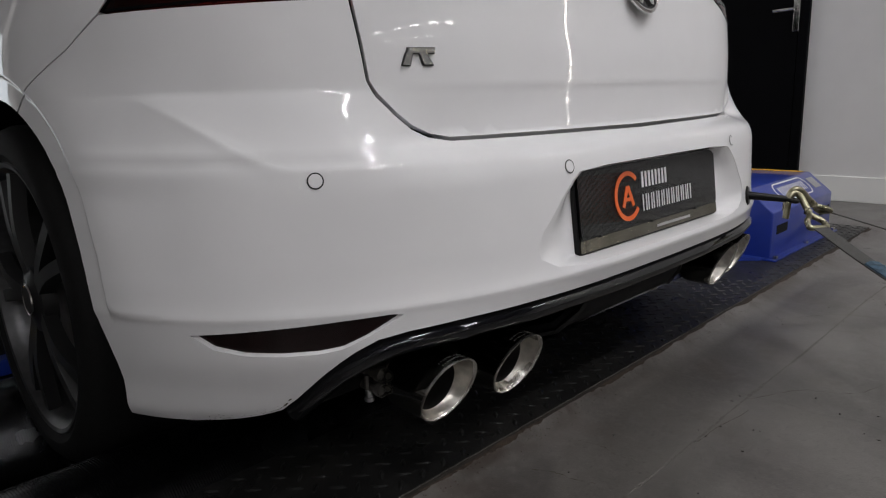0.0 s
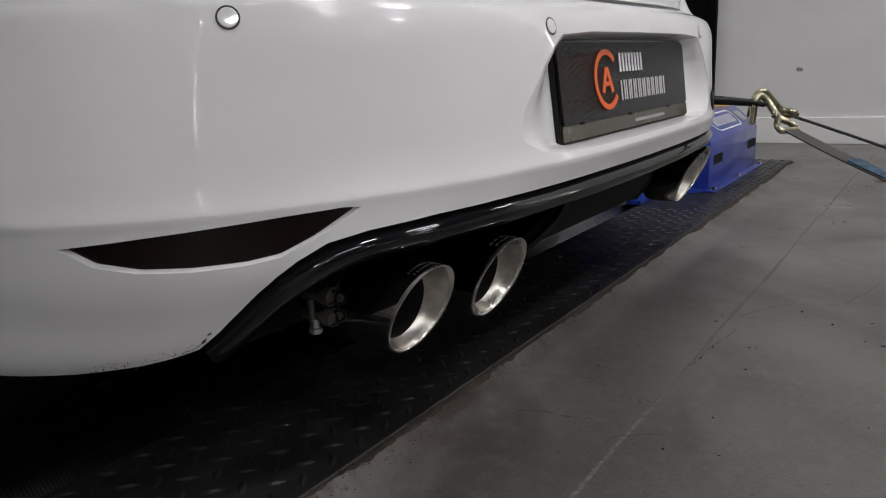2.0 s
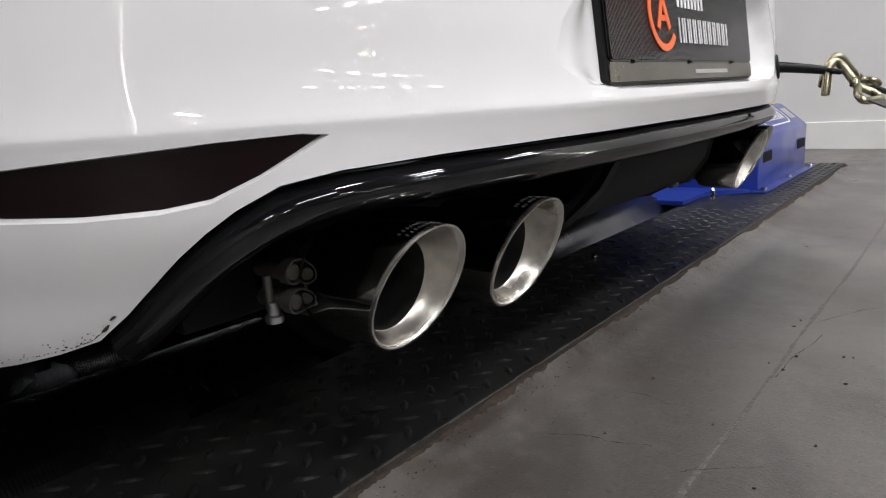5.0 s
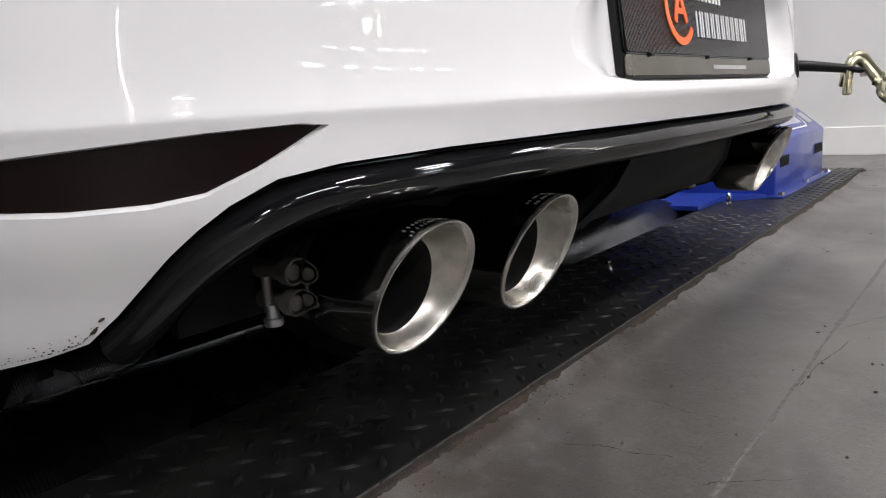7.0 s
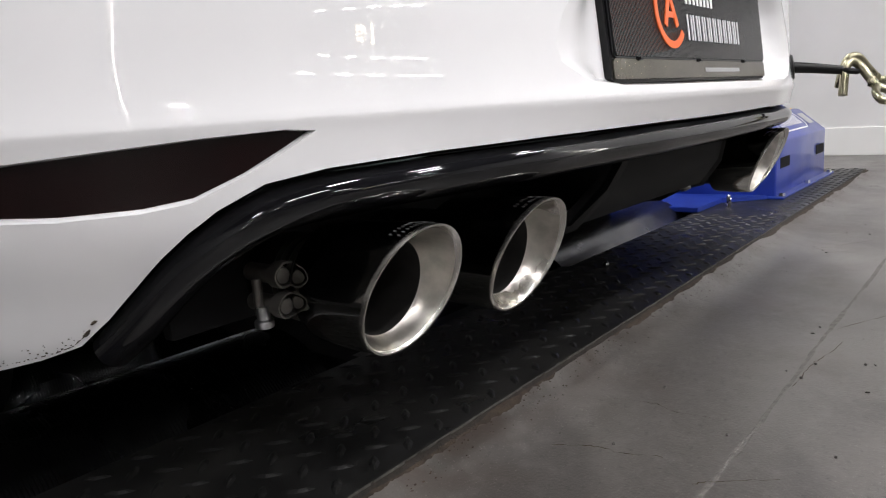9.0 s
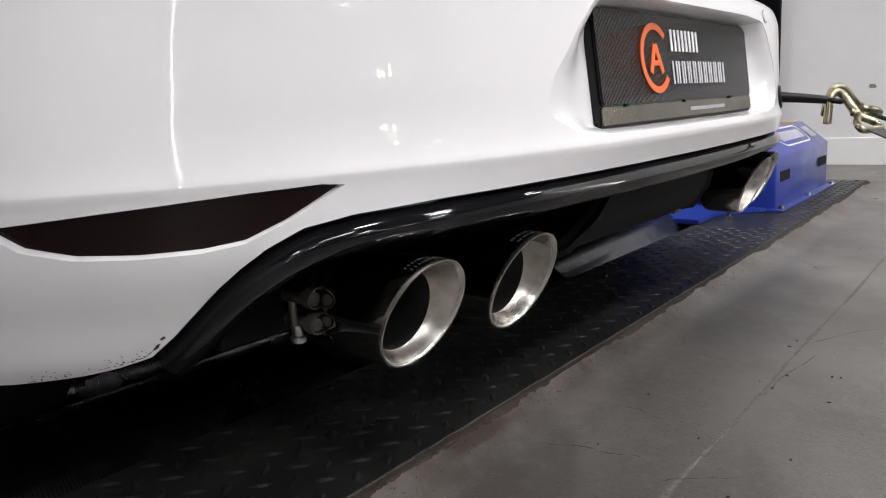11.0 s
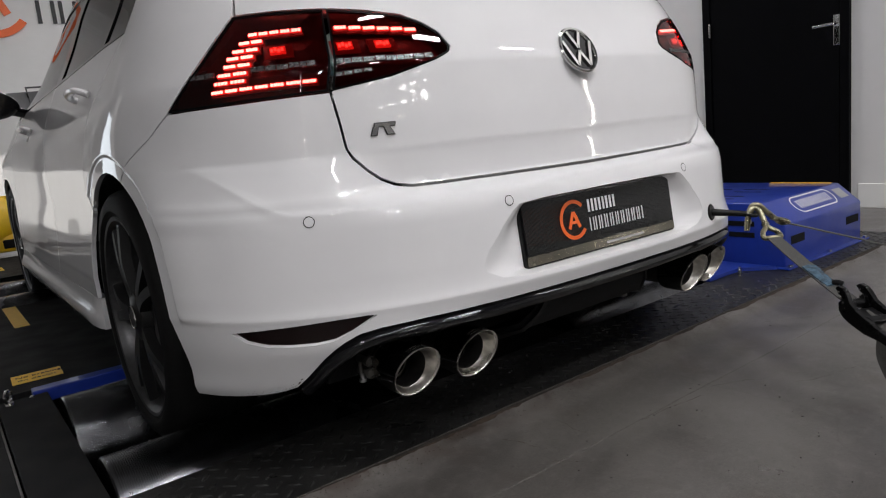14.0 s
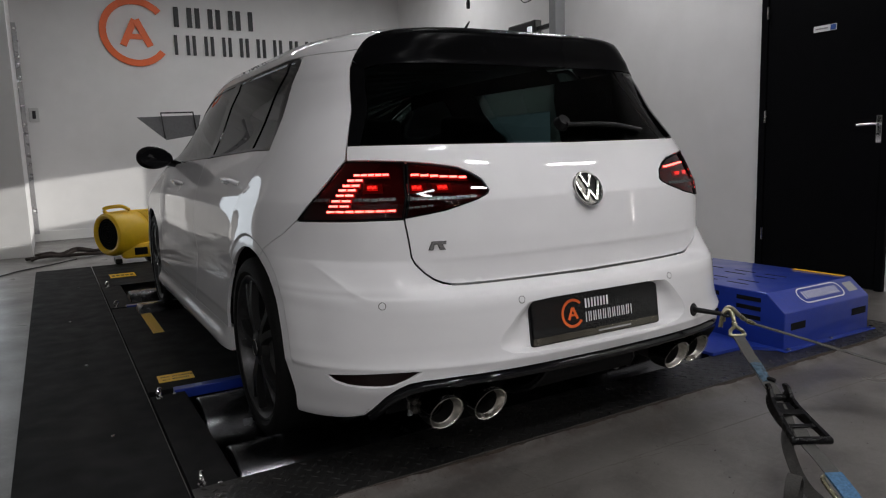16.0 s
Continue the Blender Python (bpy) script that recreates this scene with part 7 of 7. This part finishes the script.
FILLER = mat("joint_filler", (0.128, 0.119, 0.110), 0.5, vary=0.45, grain=90, bump=0.8, bump_scale=300)
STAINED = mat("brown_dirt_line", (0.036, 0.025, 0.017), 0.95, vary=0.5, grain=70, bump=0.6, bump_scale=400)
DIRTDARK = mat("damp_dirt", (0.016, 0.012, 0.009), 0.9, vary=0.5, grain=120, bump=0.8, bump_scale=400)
CRACKED = mat("crack_dirt", (0.078, 0.062, 0.042), 0.95, vary=0.6, grain=150, bump=0.8, bump_scale=500, spec=0.1)
joint = [(-0.62 + 0.16 * i, -0.122 - 0.00002 * i * i) for i in range(21)]
crack("floor_joint", joint, 0.0065, 0.0005, FILLER, "pale filled joint across the concrete", 41, 0.003, (0.4, 1.3))
for seed, pts, w in ((43, [(-0.358, 0.082), (-0.348, 0.066), (-0.338, 0.036), (-0.321, 0.008), (-0.315, -0.026), (-0.304, -0.069)], 0.0020), (44, [(-0.198, 0.040), (-0.190, -0.005), (-0.198, -0.035), (-0.188, -0.088)], 0.0012), (47, [(-0.336, -0.105), (-0.318, -0.127), (-0.288, -0.168)], 0.0016), (48, [(-0.062, -0.125), (0.011, -0.127), (0.063, -0.135), (0.13, -0.144)], 0.0018), (45, [(0.18, -0.125), (0.30, -0.19), (0.36, -0.28), (0.52, -0.33)], 0.0016), (46, [(0.70, 0.15), (0.74, 0.02), (0.90, -0.10), (0.95, -0.3)], 0.0016)):
    crack("floor_crack", pts, w, 0.0007, CRACKED, "thin dirty crack in the concrete", seed, 0.005, (0.0, 0.9))
# the floor rises to the mat in a low worn ramp, with packed brown dirt in the corner
RISE, RUN = 0.0235, 0.085


def ramp_z(d):
    """Height of the ramp at d metres from the mat's edge."""
    return max(0.0006, RISE * (1 - d / RUN) ** 2.2 if d < RUN else 0.0006)


def ramp_strip(name, d0, d1, lift, wander, material, label, seed):
    rnd = random.Random(seed)
    bm = bmesh.new()
    rows, outer, n = [], d1, 1100
    for i in range(n + 1):
        x = -1.19 + 3.37 * i / n
        outer = min(max(outer + rnd.uniform(-wander, wander), d0 + (d1 - d0) * 0.15), d1 * 1.5 if wander else d1)
        ds = [d0 + (outer - d0) * k / 4 for k in range(5)]
        rows.append([bm.verts.new((x, mat_edge(x) - d, ramp_z(d) + lift)) for d in ds])
    for p, q in zip(rows, rows[1:]):
        for k in range(4):
            bm.faces.new((p[k], p[k + 1], q[k + 1], q[k]))
    thing(name, bm, material, label, "floor ramp", kind="structure", smooth=True)


ramp_strip("floor_ramp", 0.0, RUN, 0.0, 0.0, CONCRETE, "low worn concrete ramp along the mat", 70)
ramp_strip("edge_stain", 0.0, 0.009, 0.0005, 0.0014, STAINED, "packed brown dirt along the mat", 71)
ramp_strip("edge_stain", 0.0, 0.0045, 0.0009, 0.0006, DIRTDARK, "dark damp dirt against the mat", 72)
bm = bmesh.new()
rnd = random.Random(52)
for i in range(46):
    x, y = rnd.uniform(-0.5, 2.0), rnd.uniform(-0.9, 0.1)
    s = rnd.uniform(0.0010, 0.0022)
    bmesh.ops.create_icosphere(bm, subdivisions=1, radius=s, matrix=pose(x, y, s * 0.4, 0, 0, rnd.uniform(0, 180)) @ Matrix.Diagonal((rnd.uniform(1, 2.4), 0.8, 0.5, 1)))
tagged(thing("floor_crumbs", bm, mat("crumb", (0.018, 0.014, 0.011), 0.9, vary=0.6, grain=400), "dark crumbs scattered on the concrete floor", "debris"), kind="stuff")

# grit and dirt along the mat's edge and on the floor
rnd = random.Random(12)
bm = bmesh.new()
for i in range(900):
    x = -1.0 + 3.2 * rnd.random() ** 1.3
    y = mat_edge(x) - 0.004 - abs(rnd.gauss(0, 0.016))
    s = rnd.uniform(0.0004, 0.0014)
    bmesh.ops.create_icosphere(bm, subdivisions=1, radius=s, matrix=pose(x, y, ramp_z(mat_edge(x) - y) + s * 0.4) @ Matrix.Diagonal((1.3, 1, 0.6, 1)))
tagged(thing("edge_dirt", bm, DIRT, "dark dirt and crumbs along the mat edge", "dirt"), kind="stuff")
bm = bmesh.new()
for i in range(120):
    x, y = rnd.uniform(-0.7, 2.6), rnd.uniform(-1.4, 0.1)
    s = rnd.uniform(0.0008, 0.0026)
    bmesh.ops.create_icosphere(bm, subdivisions=1, radius=s, matrix=pose(x, y, s * 0.5))
tagged(thing("floor_grit", bm, mat("grit", (0.09, 0.085, 0.08), 0.9, vary=0.8, grain=400), "loose grit on the concrete floor", "grit"), kind="stuff")
